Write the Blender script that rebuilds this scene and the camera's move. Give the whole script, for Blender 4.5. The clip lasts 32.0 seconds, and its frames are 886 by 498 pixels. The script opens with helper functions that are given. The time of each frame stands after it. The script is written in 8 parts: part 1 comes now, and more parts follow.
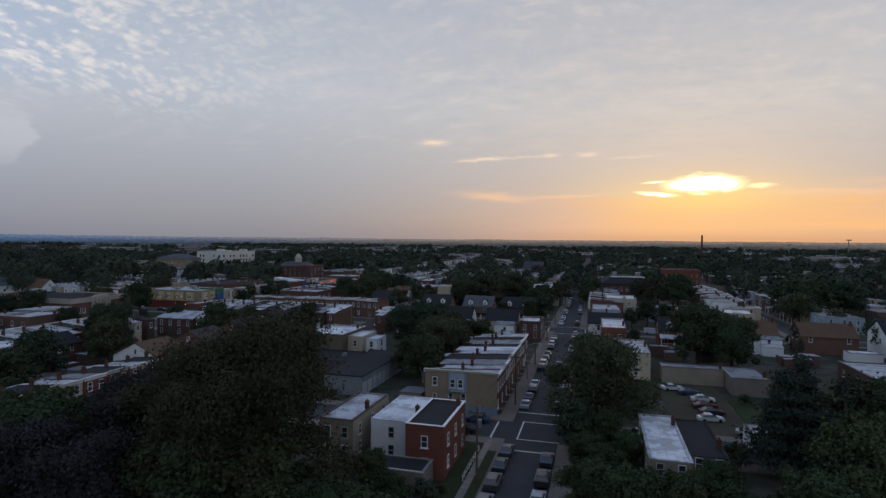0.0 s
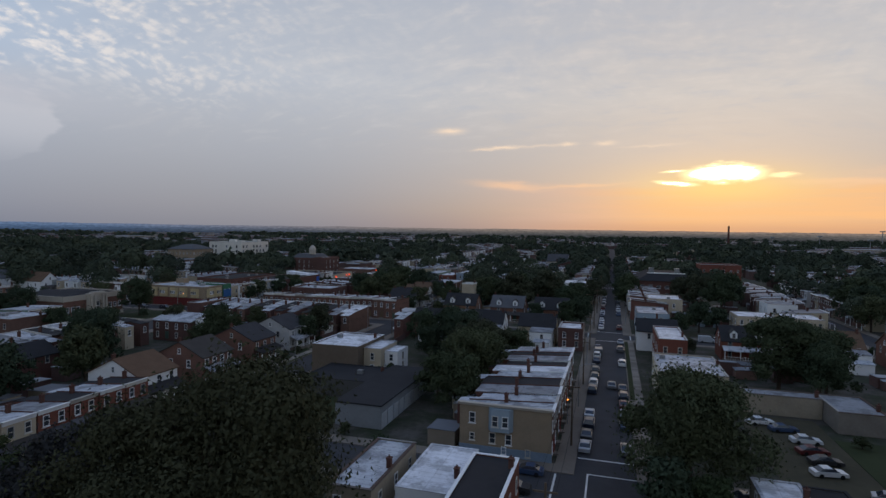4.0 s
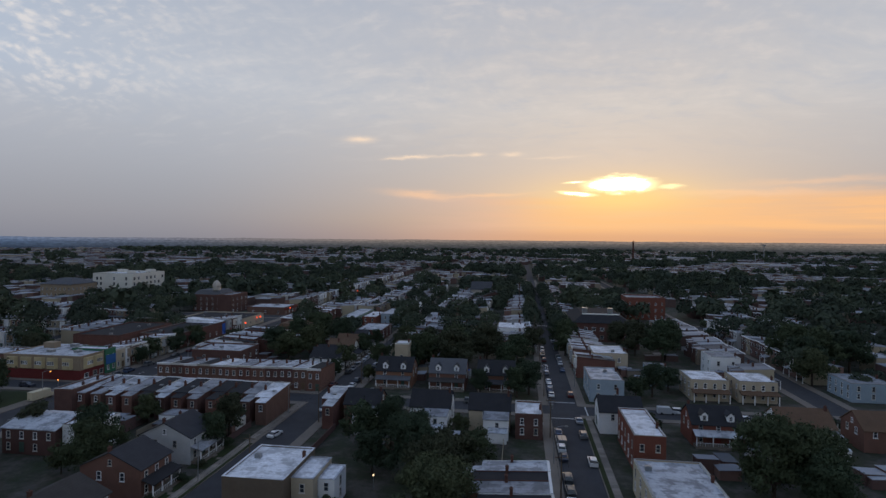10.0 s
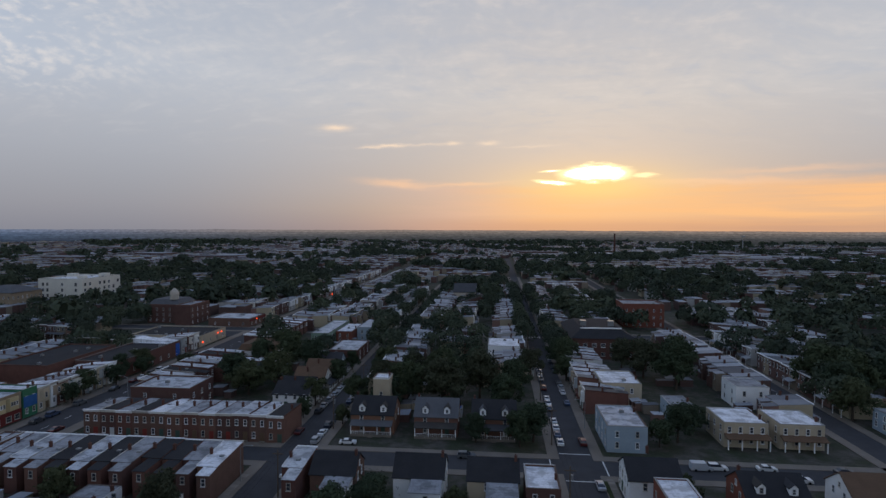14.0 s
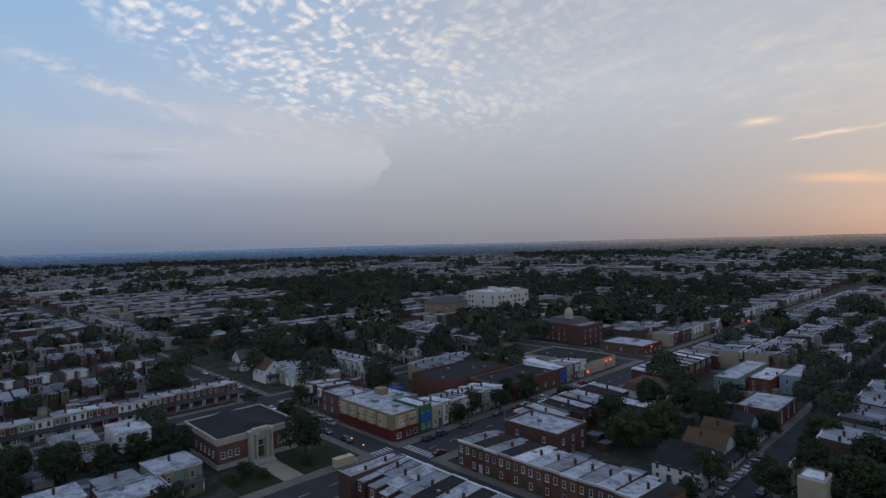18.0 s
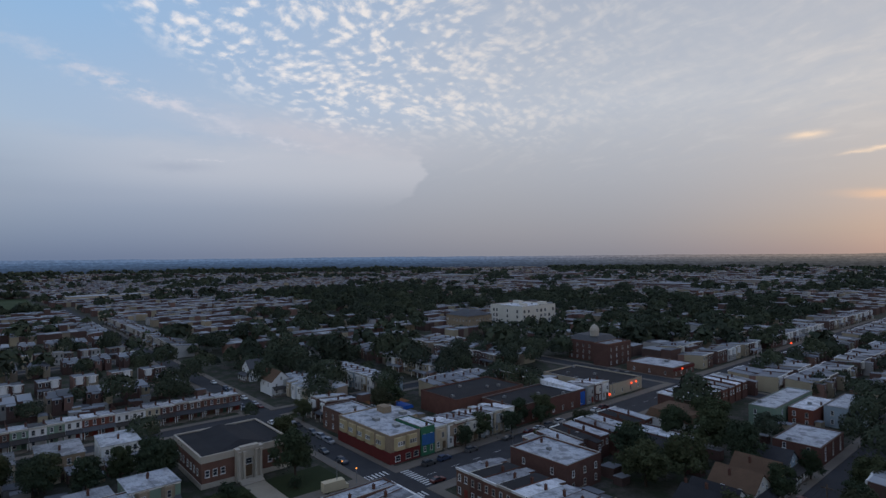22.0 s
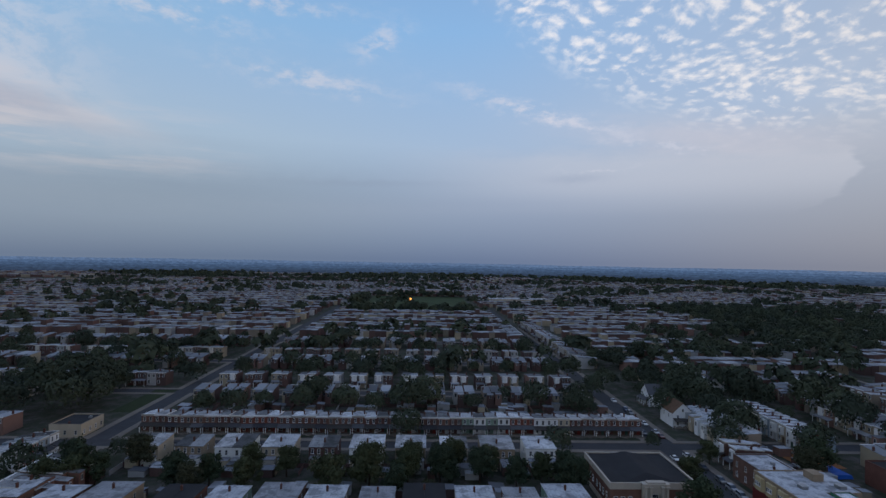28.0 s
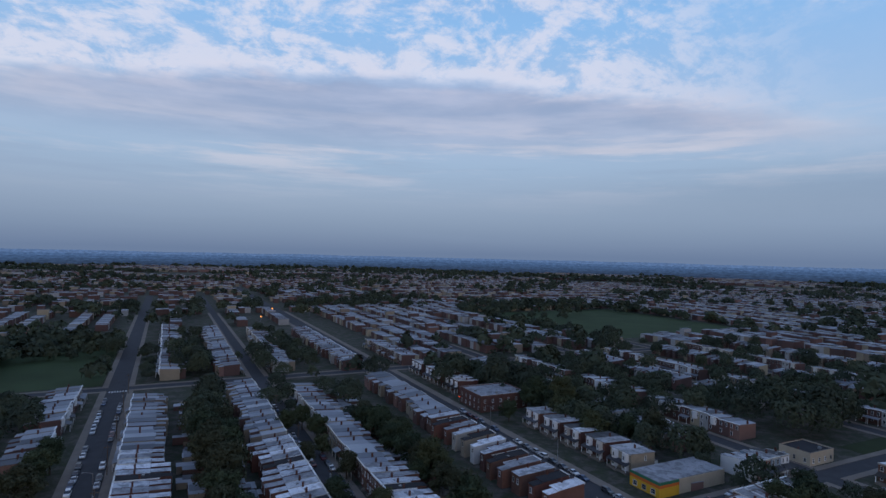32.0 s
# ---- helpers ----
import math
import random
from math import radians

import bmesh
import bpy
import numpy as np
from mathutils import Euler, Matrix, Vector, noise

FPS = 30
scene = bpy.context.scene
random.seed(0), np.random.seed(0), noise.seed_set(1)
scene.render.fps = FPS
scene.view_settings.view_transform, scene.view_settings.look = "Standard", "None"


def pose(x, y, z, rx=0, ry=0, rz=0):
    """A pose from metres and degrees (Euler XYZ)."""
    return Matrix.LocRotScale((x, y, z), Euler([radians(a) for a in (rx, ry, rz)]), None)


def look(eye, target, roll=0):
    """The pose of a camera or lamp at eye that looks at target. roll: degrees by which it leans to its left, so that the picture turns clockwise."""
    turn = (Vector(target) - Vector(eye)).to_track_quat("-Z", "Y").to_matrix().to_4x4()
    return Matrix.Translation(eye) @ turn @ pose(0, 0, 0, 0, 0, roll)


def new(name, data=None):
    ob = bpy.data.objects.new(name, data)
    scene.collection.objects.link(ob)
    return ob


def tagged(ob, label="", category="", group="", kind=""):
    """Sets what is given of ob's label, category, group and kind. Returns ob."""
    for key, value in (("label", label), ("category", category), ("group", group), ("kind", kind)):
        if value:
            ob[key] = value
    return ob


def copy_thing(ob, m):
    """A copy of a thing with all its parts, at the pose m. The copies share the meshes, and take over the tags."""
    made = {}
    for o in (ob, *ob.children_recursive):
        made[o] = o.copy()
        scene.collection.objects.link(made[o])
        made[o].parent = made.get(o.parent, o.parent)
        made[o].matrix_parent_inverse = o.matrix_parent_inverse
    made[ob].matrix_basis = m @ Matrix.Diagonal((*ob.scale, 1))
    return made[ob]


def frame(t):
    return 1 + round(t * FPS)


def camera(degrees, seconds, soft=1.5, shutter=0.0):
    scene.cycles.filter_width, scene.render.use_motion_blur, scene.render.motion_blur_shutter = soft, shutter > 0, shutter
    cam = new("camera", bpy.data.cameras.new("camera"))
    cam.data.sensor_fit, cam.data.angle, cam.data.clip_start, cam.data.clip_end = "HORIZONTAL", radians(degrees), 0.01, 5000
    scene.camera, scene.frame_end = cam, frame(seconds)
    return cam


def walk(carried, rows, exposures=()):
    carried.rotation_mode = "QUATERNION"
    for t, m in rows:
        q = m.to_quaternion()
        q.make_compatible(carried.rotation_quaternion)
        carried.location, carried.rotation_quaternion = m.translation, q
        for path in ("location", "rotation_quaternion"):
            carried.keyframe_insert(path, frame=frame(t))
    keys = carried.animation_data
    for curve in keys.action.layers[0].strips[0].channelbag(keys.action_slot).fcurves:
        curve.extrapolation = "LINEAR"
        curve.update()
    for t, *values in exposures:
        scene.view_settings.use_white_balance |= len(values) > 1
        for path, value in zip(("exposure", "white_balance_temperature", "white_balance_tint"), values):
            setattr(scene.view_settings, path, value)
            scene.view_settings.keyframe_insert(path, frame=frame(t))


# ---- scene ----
cam = camera(76.9, 32.0, soft=1.45)
METRES, EYE, TILT, LEAN, TURN = 165.0, 33.0, -0.85, -0.55, 15.3
ROWS = [
    (0.0, 0.0, 0.0, 0.0, 0.0, 0.0, -0.0),
    (0.5, -0.0004, 0.0046, -0.0006, -0.26, -0.1, -0.15),
    (1.0, -0.0005, 0.0135, -0.0011, -0.52, -0.19, -0.13),
    (1.5, -0.0003, 0.0276, -0.002, -0.81, -0.4, -0.1),
    (2.0, -0.0015, 0.0448, -0.0022, -1.07, -0.68, -0.11),
    (2.5, -0.0043, 0.0646, -0.0025, -1.29, -0.88, -0.13),
    (4.5, -0.0316, 0.1596, 0.023, 4.51, -1.05, -0.14),
    (5.0, -0.0394, 0.183, 0.0333, 8.3, -0.62, 0.03),
    (5.5, -0.0434, 0.1992, 0.0417, 11.35, -0.58, 0.05),
    (6.0, -0.0455, 0.2087, 0.0498, 14.8, -0.52, 0.15),
    (6.5, -0.0468, 0.2133, 0.0592, 19.98, -0.26, 0.29),
    (7.0, -0.0468, 0.2163, 0.0696, 25.26, 0.08, 0.36),
    (7.5, -0.0456, 0.2187, 0.0797, 30.37, 0.02, 0.28),
    (8.0, -0.0487, 0.2267, 0.0894, 31.51, 0.23, 0.2),
    (8.5, -0.0552, 0.2376, 0.1003, 5.37, -0.03, 0.04),
    (9.0, -0.0607, 0.2519, 0.1069, -7.01, -0.06, -0.01),
    (9.5, -0.0651, 0.2666, 0.1105, -7.14, -0.09, 0.1),
    (10.0, -0.0689, 0.283, 0.1145, -7.46, -0.23, 0.16),
    (10.5, -0.0708, 0.3019, 0.1199, -7.91, -0.74, 0.27),
    (11.0, -0.0717, 0.3226, 0.1265, -8.43, -1.24, 0.39),
    (11.5, -0.0719, 0.345, 0.1337, -9.07, -1.66, 0.49),
    (12.0, -0.071, 0.3692, 0.1407, -9.6, -1.56, 0.47),
    (12.5, -0.0695, 0.3941, 0.148, -10.09, -1.44, 0.49),
    (13.0, -0.067, 0.4202, 0.155, -10.38, -1.33, 0.46),
    (13.5, -0.0641, 0.4464, 0.1614, -10.72, -1.36, 0.45),
    (15.5, -0.0478, 0.5567, 0.1838, 0.75, -1.21, 0.92),
    (16.0, -0.0438, 0.5839, 0.1887, 7.65, -0.98, 1.17),
    (16.5, -0.0391, 0.6097, 0.1929, 22.04, -0.3, 1.44),
    (17.0, -0.0355, 0.6346, 0.1967, 30.28, 0.09, 1.52),
    (17.5, -0.0334, 0.6589, 0.1989, 30.49, 0.27, 1.51),
    (18.0, -0.031, 0.6814, 0.199, 30.8, 0.29, 1.51),
    (18.5, -0.03, 0.7036, 0.1979, 31.11, 0.42, 1.44),
    (19.0, -0.0297, 0.7275, 0.197, 31.58, 0.54, 1.36),
    (19.5, -0.0313, 0.7516, 0.1972, 32.32, 1.19, 1.21),
    (20.0, -0.03, 0.7687, 0.1963, 32.76, 1.05, 1.2),
    (20.5, -0.0286, 0.7797, 0.1941, 33.05, 0.88, 1.08),
    (21.0, -0.0263, 0.7826, 0.1934, 33.61, 1.17, 0.94),
    (21.5, -0.024, 0.7796, 0.194, 33.97, 1.29, 0.75),
    (22.0, -0.0228, 0.7732, 0.1951, 34.34, 1.57, 0.49),
    (22.5, -0.0231, 0.7662, 0.1951, 34.88, 1.87, 0.25),
    (23.0, -0.0249, 0.7586, 0.1952, 35.49, 2.15, 0.06),
    (23.5, -0.0278, 0.7502, 0.1974, 36.04, 2.38, -0.2),
    (24.0, -0.0283, 0.7413, 0.2007, 36.19, 2.13, -0.31),
    (24.5, -0.0298, 0.7395, 0.2026, 36.48, 2.36, -0.64),
    (26.5, -0.0284, 0.7372, 0.2209, 37.38, 2.2, -0.45),
    (27.0, -0.028, 0.7356, 0.229, 37.56, 2.25, -0.42),
    (27.5, -0.0268, 0.7338, 0.2374, 50.13, 2.23, -0.97),
    (28.0, -0.0246, 0.7312, 0.2467, 72.77, 1.91, -1.7),
    (28.5, -0.0225, 0.7285, 0.2544, 85.19, 1.57, -1.95),
    (29.0, -0.0218, 0.7265, 0.2615, 90.63, 1.47, -1.95),
    (29.5, -0.0213, 0.7251, 0.2685, 104.74, 1.14, -2.11),
    (30.0, -0.0199, 0.7247, 0.276, 123.59, 0.7, -2.31),
    (30.5, -0.0187, 0.7226, 0.2834, 137.2, 0.3, -2.37),
    (31.0, -0.0164, 0.7225, 0.2911, 139.68, 0.12, -2.34),
    (31.5, -0.0152, 0.7179, 0.291, 138.84, 0.22, -2.34),
    (32.0, -0.015, 0.715, 0.2913, 138.36, 0.2, -2.34),
]
walk(cam, [(t, pose(0, 0, EYE, TILT, LEAN, TURN) @ pose(METRES * x, METRES * y, METRES * z, 90 + pitch, roll, yaw)) for t, x, y, z, yaw, pitch, roll in ROWS],
     [(0.0, 0.05, 6850.0, 10.0), (13.0, 0.07, 6800.0, 10.0), (24.0, 0.05, 6750.0, 10.0), (27.0, 0.05, 6600.0, 10.0), (28.0, 0.05, 6480.0, 10.0), (30.0, 0.08, 5920.0, 11.0), (32.0, 0.12, 5870.0, 11.0)])
TAU = 2 * math.pi


# ---------------------------------------------------------------- world, sun
SUN_AZ, SUN_EL = -9.0, 5.2  # degrees counterclockwise from +y, degrees up


def lin(r, g, b):
    return tuple((c / 255 / 12.92 if c <= 10 else ((c / 255 + 0.055) / 1.055) ** 2.4) for c in (r, g, b)) + (1.0,)


class Net:
    """Short hand for a node tree."""

    def __init__(self, tree):
        self.t = tree
        self.t.nodes.clear()

    def node(self, kind, **sets):
        n = self.t.nodes.new(kind)
        for k, v in sets.items():
            if k == "operation":
                n.operation = v
            elif k == "blend_type":
                n.blend_type = v
            elif k == "data_type":
                n.data_type = v
            elif k == "feature":
                n.feature = v
            elif k == "interpolation_type":
                n.interpolation_type = v
        return n

    def put(self, n, key, v):
        if hasattr(v, "is_output"):
            self.t.links.new(v, n.inputs[key])
        elif v is not None:
            n.inputs[key].default_value = v

    def math(self, op, a, b=None, c=None, clamp=False):
        n = self.node("ShaderNodeMath", operation=op)
        n.use_clamp = clamp
        for i, v in enumerate((a, b, c)):
            self.put(n, i, v)
        return n.outputs[0]

    def vec(self, op, a, b=None):
        n = self.node("ShaderNodeVectorMath", operation=op)
        self.put(n, 0, a)
        self.put(n, 1, b)
        return n.outputs["Value"] if op in ("DOT_PRODUCT", "LENGTH") else n.outputs[0]

    def smooth(self, v, a, b, lo=0.0, hi=1.0):
        n = self.node("ShaderNodeMapRange", interpolation_type="SMOOTHSTEP")
        for k, x in zip((0, 1, 2, 3, 4), (v, a, b, lo, hi)):
            self.put(n, k, x)
        return n.outputs[0]

    def mix(self, f, a, b, blend="MIX"):
        n = self.node("ShaderNodeMix", data_type="RGBA", blend_type=blend)
        self.put(n, 0, f)
        self.put(n, 6, a)
        self.put(n, 7, b)
        return n.outputs[2]

    def noise(self, v, scale, detail=3.0, rough=0.55, out=0):
        n = self.node("ShaderNodeTexNoise")
        self.put(n, "Vector", v)
        self.put(n, "Scale", scale)
        self.put(n, "Detail", detail)
        self.put(n, "Roughness", rough)
        return n.outputs[out]

    def ramp(self, f, stops, constant=False):
        n = self.node("ShaderNodeValToRGB")
        r = n.color_ramp
        r.interpolation = "CONSTANT" if constant else "LINEAR"
        for i, (p, c) in enumerate(stops):
            e = r.elements[i] if i < 2 else r.elements.new(p)
            e.position, e.color = p, c
        self.put(n, 0, f)
        return n.outputs[0]

    def comb(self, x, y, z):
        n = self.node("ShaderNodeCombineXYZ")
        for i, v in enumerate((x, y, z)):
            self.put(n, i, v)
        return n.outputs[0]


def make_sky():
    world = bpy.data.worlds.new("dusk_sky")
    world.use_nodes = True
    scene.world = world
    n = Net(world.node_tree)
    d = n.vec("NORMALIZE", n.node("ShaderNodeTexCoord").outputs["Generated"])
    sep = n.node("ShaderNodeSeparateXYZ")
    n.put(sep, 0, d)
    z = sep.outputs[2]
    up = n.math("MAXIMUM", z, 0.0)

    def add(*v):
        out = v[0]
        for q in v[1:]:
            out = n.math("ADD", out, q)
        return out

    def mul(*v):
        out = v[0]
        for q in v[1:]:
            out = n.math("MULTIPLY", out, q)
        return out

    def heading(az):
        return (-math.sin(radians(az)), math.cos(radians(az)), 0.0)

    # degrees counterclockwise from +y, with the seam in the east, and degrees up
    A = add(84.0, mul(n.math("ARCTAN2", n.vec("DOT_PRODUCT", d, heading(174)), n.vec("DOT_PRODUCT", d, heading(84))), 180 / math.pi))
    E = mul(n.math("ARCSINE", z), 180 / math.pi)

    def grain(sa, se, k=0.0, detail=4.0, rough=0.55):
        """Noise drawn out along the horizon, about zero; sa, se: cells per degree."""
        return n.math("SUBTRACT", n.noise(n.comb(mul(A, sa), mul(E, se), k), 1.0, detail, rough), 0.5)

    def patch_at(a, e, wa, we, tilt=0.0, rag=None):
        """A soft spot at azimuth a and height e, wa and we degrees wide, its long axis rising by tilt."""
        da = n.math("SUBTRACT", A, a)
        de = n.math("SUBTRACT", n.math("SUBTRACT", E, e), mul(da, tilt))
        if rag is not None:
            de = add(de, rag)
        p, q = n.math("DIVIDE", da, wa), n.math("DIVIDE", de, we)
        return n.math("POWER", 2.718, mul(add(mul(p, p), mul(q, q)), -1.0))

    cool = n.ramp(up, [(0.0, lin(104, 122, 154)), (0.03, lin(120, 138, 168)), (0.09, lin(146, 162, 189)), (0.2, lin(162, 186, 217)),
                       (0.38, lin(138, 182, 229)), (0.6, lin(122, 158, 210)), (1.0, lin(104, 142, 204))])
    grey = n.ramp(up, [(0.0, lin(132, 136, 150)), (0.04, lin(146, 149, 162)), (0.12, lin(164, 169, 182)), (0.25, lin(186, 193, 206)), (0.42, lin(170, 180, 198)), (0.65, lin(126, 156, 202)), (1.0, lin(104, 142, 204))])
    warm = n.ramp(up, [(0.0, lin(172, 146, 138)), (0.035, lin(192, 168, 152)), (0.07, lin(196, 178, 168)), (0.12, lin(195, 185, 181)), (0.22, lin(199, 196, 197)), (0.42, lin(176, 182, 196)), (0.65, lin(128, 156, 200)), (1.0, lin(104, 142, 204))])
    from_sun = n.math("ABSOLUTE", n.math("SUBTRACT", A, SUN_AZ))
    base = n.mix(n.smooth(from_sun, 100.0, 48.0), cool, grey)
    base = n.mix(n.smooth(from_sun, 46.0, 2.0), base, warm)
    sky = n.node("ShaderNodeTexSky")
    sky.sky_type, sky.sun_disc = "NISHITA", False
    sky.sun_elevation, sky.sun_rotation = radians(SUN_EL), radians(-SUN_AZ)
    base = n.mix(0.05, base, n.vec("MULTIPLY", sky.outputs[0], (0.1, 0.1, 0.1)))

    # the veil of high cloud over the sunny half, faintly rippled
    sheet = n.vec("MULTIPLY", n.vec("DIVIDE", d, n.comb(add(up, 0.3), add(up, 0.3), 1.0)), (1.0, 1.0, 0.0))
    sheet = n.vec("ADD", sheet, n.vec("MULTIPLY", n.noise(sheet, 2.2, 2.0, 0.5, 1), (0.2, 0.2, 0.0)))
    veil = n.smooth(A, 72.0, 40.0)
    ripple = n.math("SUBTRACT", n.noise(n.vec("MULTIPLY", sheet, (1.0, 2.2, 0.0)), 6.5, 5.0, 0.6), 0.5)
    high = n.smooth(E, 5.0, 15.0)
    base = n.mix(mul(n.smooth(ripple, 0.0, 0.22), veil, high, 0.34), base, n.mix(n.smooth(from_sun, 40.0, 5.0), lin(208, 208, 212), lin(222, 212, 206)))
    base = n.mix(mul(n.smooth(ripple, 0.02, -0.2), veil, high, 0.3), base, lin(168, 178, 196))

    # mottled high cloud in the west: a curved lower edge, fading towards the sun into the veil
    low = n.math("SUBTRACT", A, 51.0)
    edge = add(11.0, mul(n.math("MAXIMUM", low, 0.0), n.math("MAXIMUM", low, 0.0), 0.0122), mul(grain(0.11, 0.2, 3.0), 5.0))
    field = mul(n.smooth(n.math("SUBTRACT", E, edge), -1.2, 3.2), n.smooth(A, 25.0, 60.0, 0.08, 1.0), n.smooth(A, 108.0, 86.0))
    puff = n.node("ShaderNodeTexVoronoi", feature="SMOOTH_F1")
    n.put(puff, "Vector", n.vec("MULTIPLY", sheet, (1.0, 0.8, 0.0)))
    n.put(puff, "Scale", 37.0)
    fine = n.math("SUBTRACT", n.noise(sheet, 44.0, 4.0, 0.6), 0.5)
    broad = n.math("SUBTRACT", n.noise(sheet, 9.0, 2.0, 0.5), 0.5)
    lump = add(n.math("SUBTRACT", 0.72, puff.outputs["Distance"]), mul(fine, 1.15), mul(broad, 0.9))
    lump = mul(n.smooth(lump, 0.12, 0.76), field)
    base = n.mix(mul(field, 0.35), base, lin(158, 184, 218))
    base = n.mix(mul(lump, 0.88), base, n.mix(n.smooth(A, 85.0, 25.0), lin(236, 235, 240), lin(234, 226, 220)))

    # a smooth sheet of thin cloud under it, with a scalloped end
    tip = n.math("SUBTRACT", E, 8.4)
    wave = add(mul(grain(0.3, 1.1, 9.0, 3.0), 2.6), mul(tip, tip, -0.3))
    lens = mul(n.smooth(add(A, wave), 51.0, 51.7), n.smooth(E, 4.2, 8.5), n.smooth(add(E, mul(n.math("SUBTRACT", A, 60.0), -0.02), mul(grain(0.2, 0.6, 5.0), 1.8)), 11.4, 9.4), n.smooth(A, 98.0, 70.0))
    base = n.mix(mul(lens, 0.5), base, lin(196, 199, 210))
    mauve = mul(patch_at(63.0, 11.8, 11.0, 1.5, 0.1, mul(grain(0.3, 1.1, 2.0), 2.6)), 0.42)
    base = n.mix(mauve, base, lin(206, 200, 208))

    # streaks of cirrus in the west and south-west
    rag = mul(grain(0.5, 1.0, 4.0, 5.0, 0.62), 3.4)
    torn = n.smooth(grain(0.45, 0.9, 7.0, 4.0, 0.6), -0.12, 0.14)
    for a, e, wa, we, tilt, f in ((78.0, 14.6, 8.0, 0.75, 0.28, 0.75), (66.0, 11.2, 5.0, 0.3, 0.15, 0.4), (102.0, 17.3, 7.5, 0.9, 0.1, 0.5), (95.0, 21.2, 2.6, 1.1, -0.35, 0.5), (116.0, 21.5, 8.0, 0.7, 0.05, 0.45), (108.0, 23.6, 9.0, 0.6, 0.0, 0.5), (73.0, 9.2, 3.0, 0.22, 0.0, 0.45)):
        base = n.mix(mul(patch_at(a, e, wa, we, tilt, rag), torn, f), base, lin(212, 212, 224))
    for a, e, wa, we, f in ((97.0, 7.6, 8.0, 0.35, 0.3), (75.0, 8.3, 3.0, 0.4, 0.3), (84.0, 5.8, 12.0, 0.7, 0.16)):
        base = n.mix(mul(patch_at(a, e, wa, we, -0.02, mul(rag, 0.25)), f), base, lin(140, 154, 180))

    # the southern shelf: a grey bank with a lit upper rim, broken white cloud above, thin wisps below
    south = n.smooth(A, 112.0, 128.0)
    dev = n.math("SUBTRACT", A, 158.0)
    rim = add(17.3, mul(dev, dev, -0.0034), mul(grain(0.06, 0.15, 1.0, 5.0, 0.6), 5.0))
    over = n.math("SUBTRACT", E, rim)
    broken = n.noise(n.vec("MULTIPLY", sheet, (1.0, 1.0, 0.0)), 9.0, 6.0, 0.66)
    tops = mul(n.smooth(add(broken, mul(n.smooth(over, 6.0, 0.0), 0.1)), 0.43, 0.63), n.smooth(over, -0.8, 0.8), n.smooth(A, 114.0, 142.0))
    base = n.mix(mul(tops, 0.72), base, lin(216, 216, 228))
    shelf = mul(n.smooth(over, 0.7, -1.2), n.smooth(E, 8.5, 12.5), south)
    tone = n.smooth(grain(0.05, 0.3, 6.0, 5.0, 0.6), -0.14, 0.16)
    base = n.mix(mul(shelf, 0.85), base, n.mix(tone, lin(144, 159, 189), lin(166, 176, 202)))
    glint = mul(n.math("POWER", 2.718, mul(n.math("ABSOLUTE", add(over, 0.2)), -1.1)), n.smooth(grain(0.12, 0.5, 8.0, 4.0), -0.1, 0.16), south)
    base = n.mix(mul(glint, 0.6), base, lin(214, 208, 218))
    thin = mul(n.smooth(grain(0.045, 0.42, 12.0, 5.0, 0.62), -0.02, 0.16), patch_at(150.0, 9.8, 60.0, 3.0), n.smooth(A, 104.0, 118.0))
    base = n.mix(mul(thin, 0.8), base, lin(200, 198, 212))
    grey_wisp = mul(n.smooth(grain(0.04, 0.5, 15.0, 4.0, 0.6), 0.0, 0.16), patch_at(150.0, 7.0, 60.0, 4.0), n.smooth(A, 96.0, 118.0))
    base = n.mix(mul(grey_wisp, 0.4), base, lin(140, 156, 184))
    bank = mul(patch_at(116.0, 6.0, 24.0, 2.4, -0.03, mul(rag, 0.4)), n.smooth(A, 70.0, 92.0), 0.5)
    base = n.mix(bank, base, lin(126, 144, 170))
    arm = mul(patch_at(125.0, 12.6, 9.0, 1.6, 0.25, rag), 0.32)
    base = n.mix(arm, base, lin(196, 192, 206))

    # the lit band below the cloud, the flecks in it and the break where the sun stands
    rag = mul(grain(0.3, 1.3, 21.0, 5.0, 0.6), 1.7)
    skirt = add(E, mul(rag, 0.5), mul(n.math("MAXIMUM", n.math("SUBTRACT", A, 0.0), 0.0), -0.04))
    band = mul(n.smooth(skirt, 4.9, 3.6), n.smooth(E, -0.5, 1.6, 0.55, 1.0), n.smooth(A, 17.0, -6.0))
    base = n.mix(mul(band, n.smooth(grain(0.1, 1.4, 31.0, 4.0), -0.2, 0.15, 0.62, 0.92)), base, n.mix(n.smooth(A, 9.0, -7.0), lin(220, 182, 166), lin(249, 192, 136)))
    base = n.mix(mul(n.smooth(E, 1.5, 0.2), n.smooth(A, 14.0, -4.0), 0.45), base, lin(196, 146, 120))
    for a, e, wa, we, tilt, f in ((10.2, 4.55, 3.0, 0.35, 0.06, 0.6), (3.0, 4.5, 4.0, 0.22, -0.05, 0.55), (-19.0, 4.5, 9.0, 0.35, 0.02, 0.6), (-26.0, 5.2, 6.0, 0.3, 0.0, 0.4)):
        base = n.mix(mul(patch_at(a, e, wa, we, tilt, mul(rag, 0.6)), f), base, lin(252, 204, 164))
    base = n.mix(mul(patch_at(-9.6, 4.6, 9.0, 2.1), 0.5), base, lin(255, 214, 146))
    base = n.mix(mul(patch_at(-9.6, 4.3, 5.0, 1.2), 0.7), base, lin(255, 222, 140))
    speck = mul(grain(0.8, 2.0, 25.0, 4.0), 0.5)
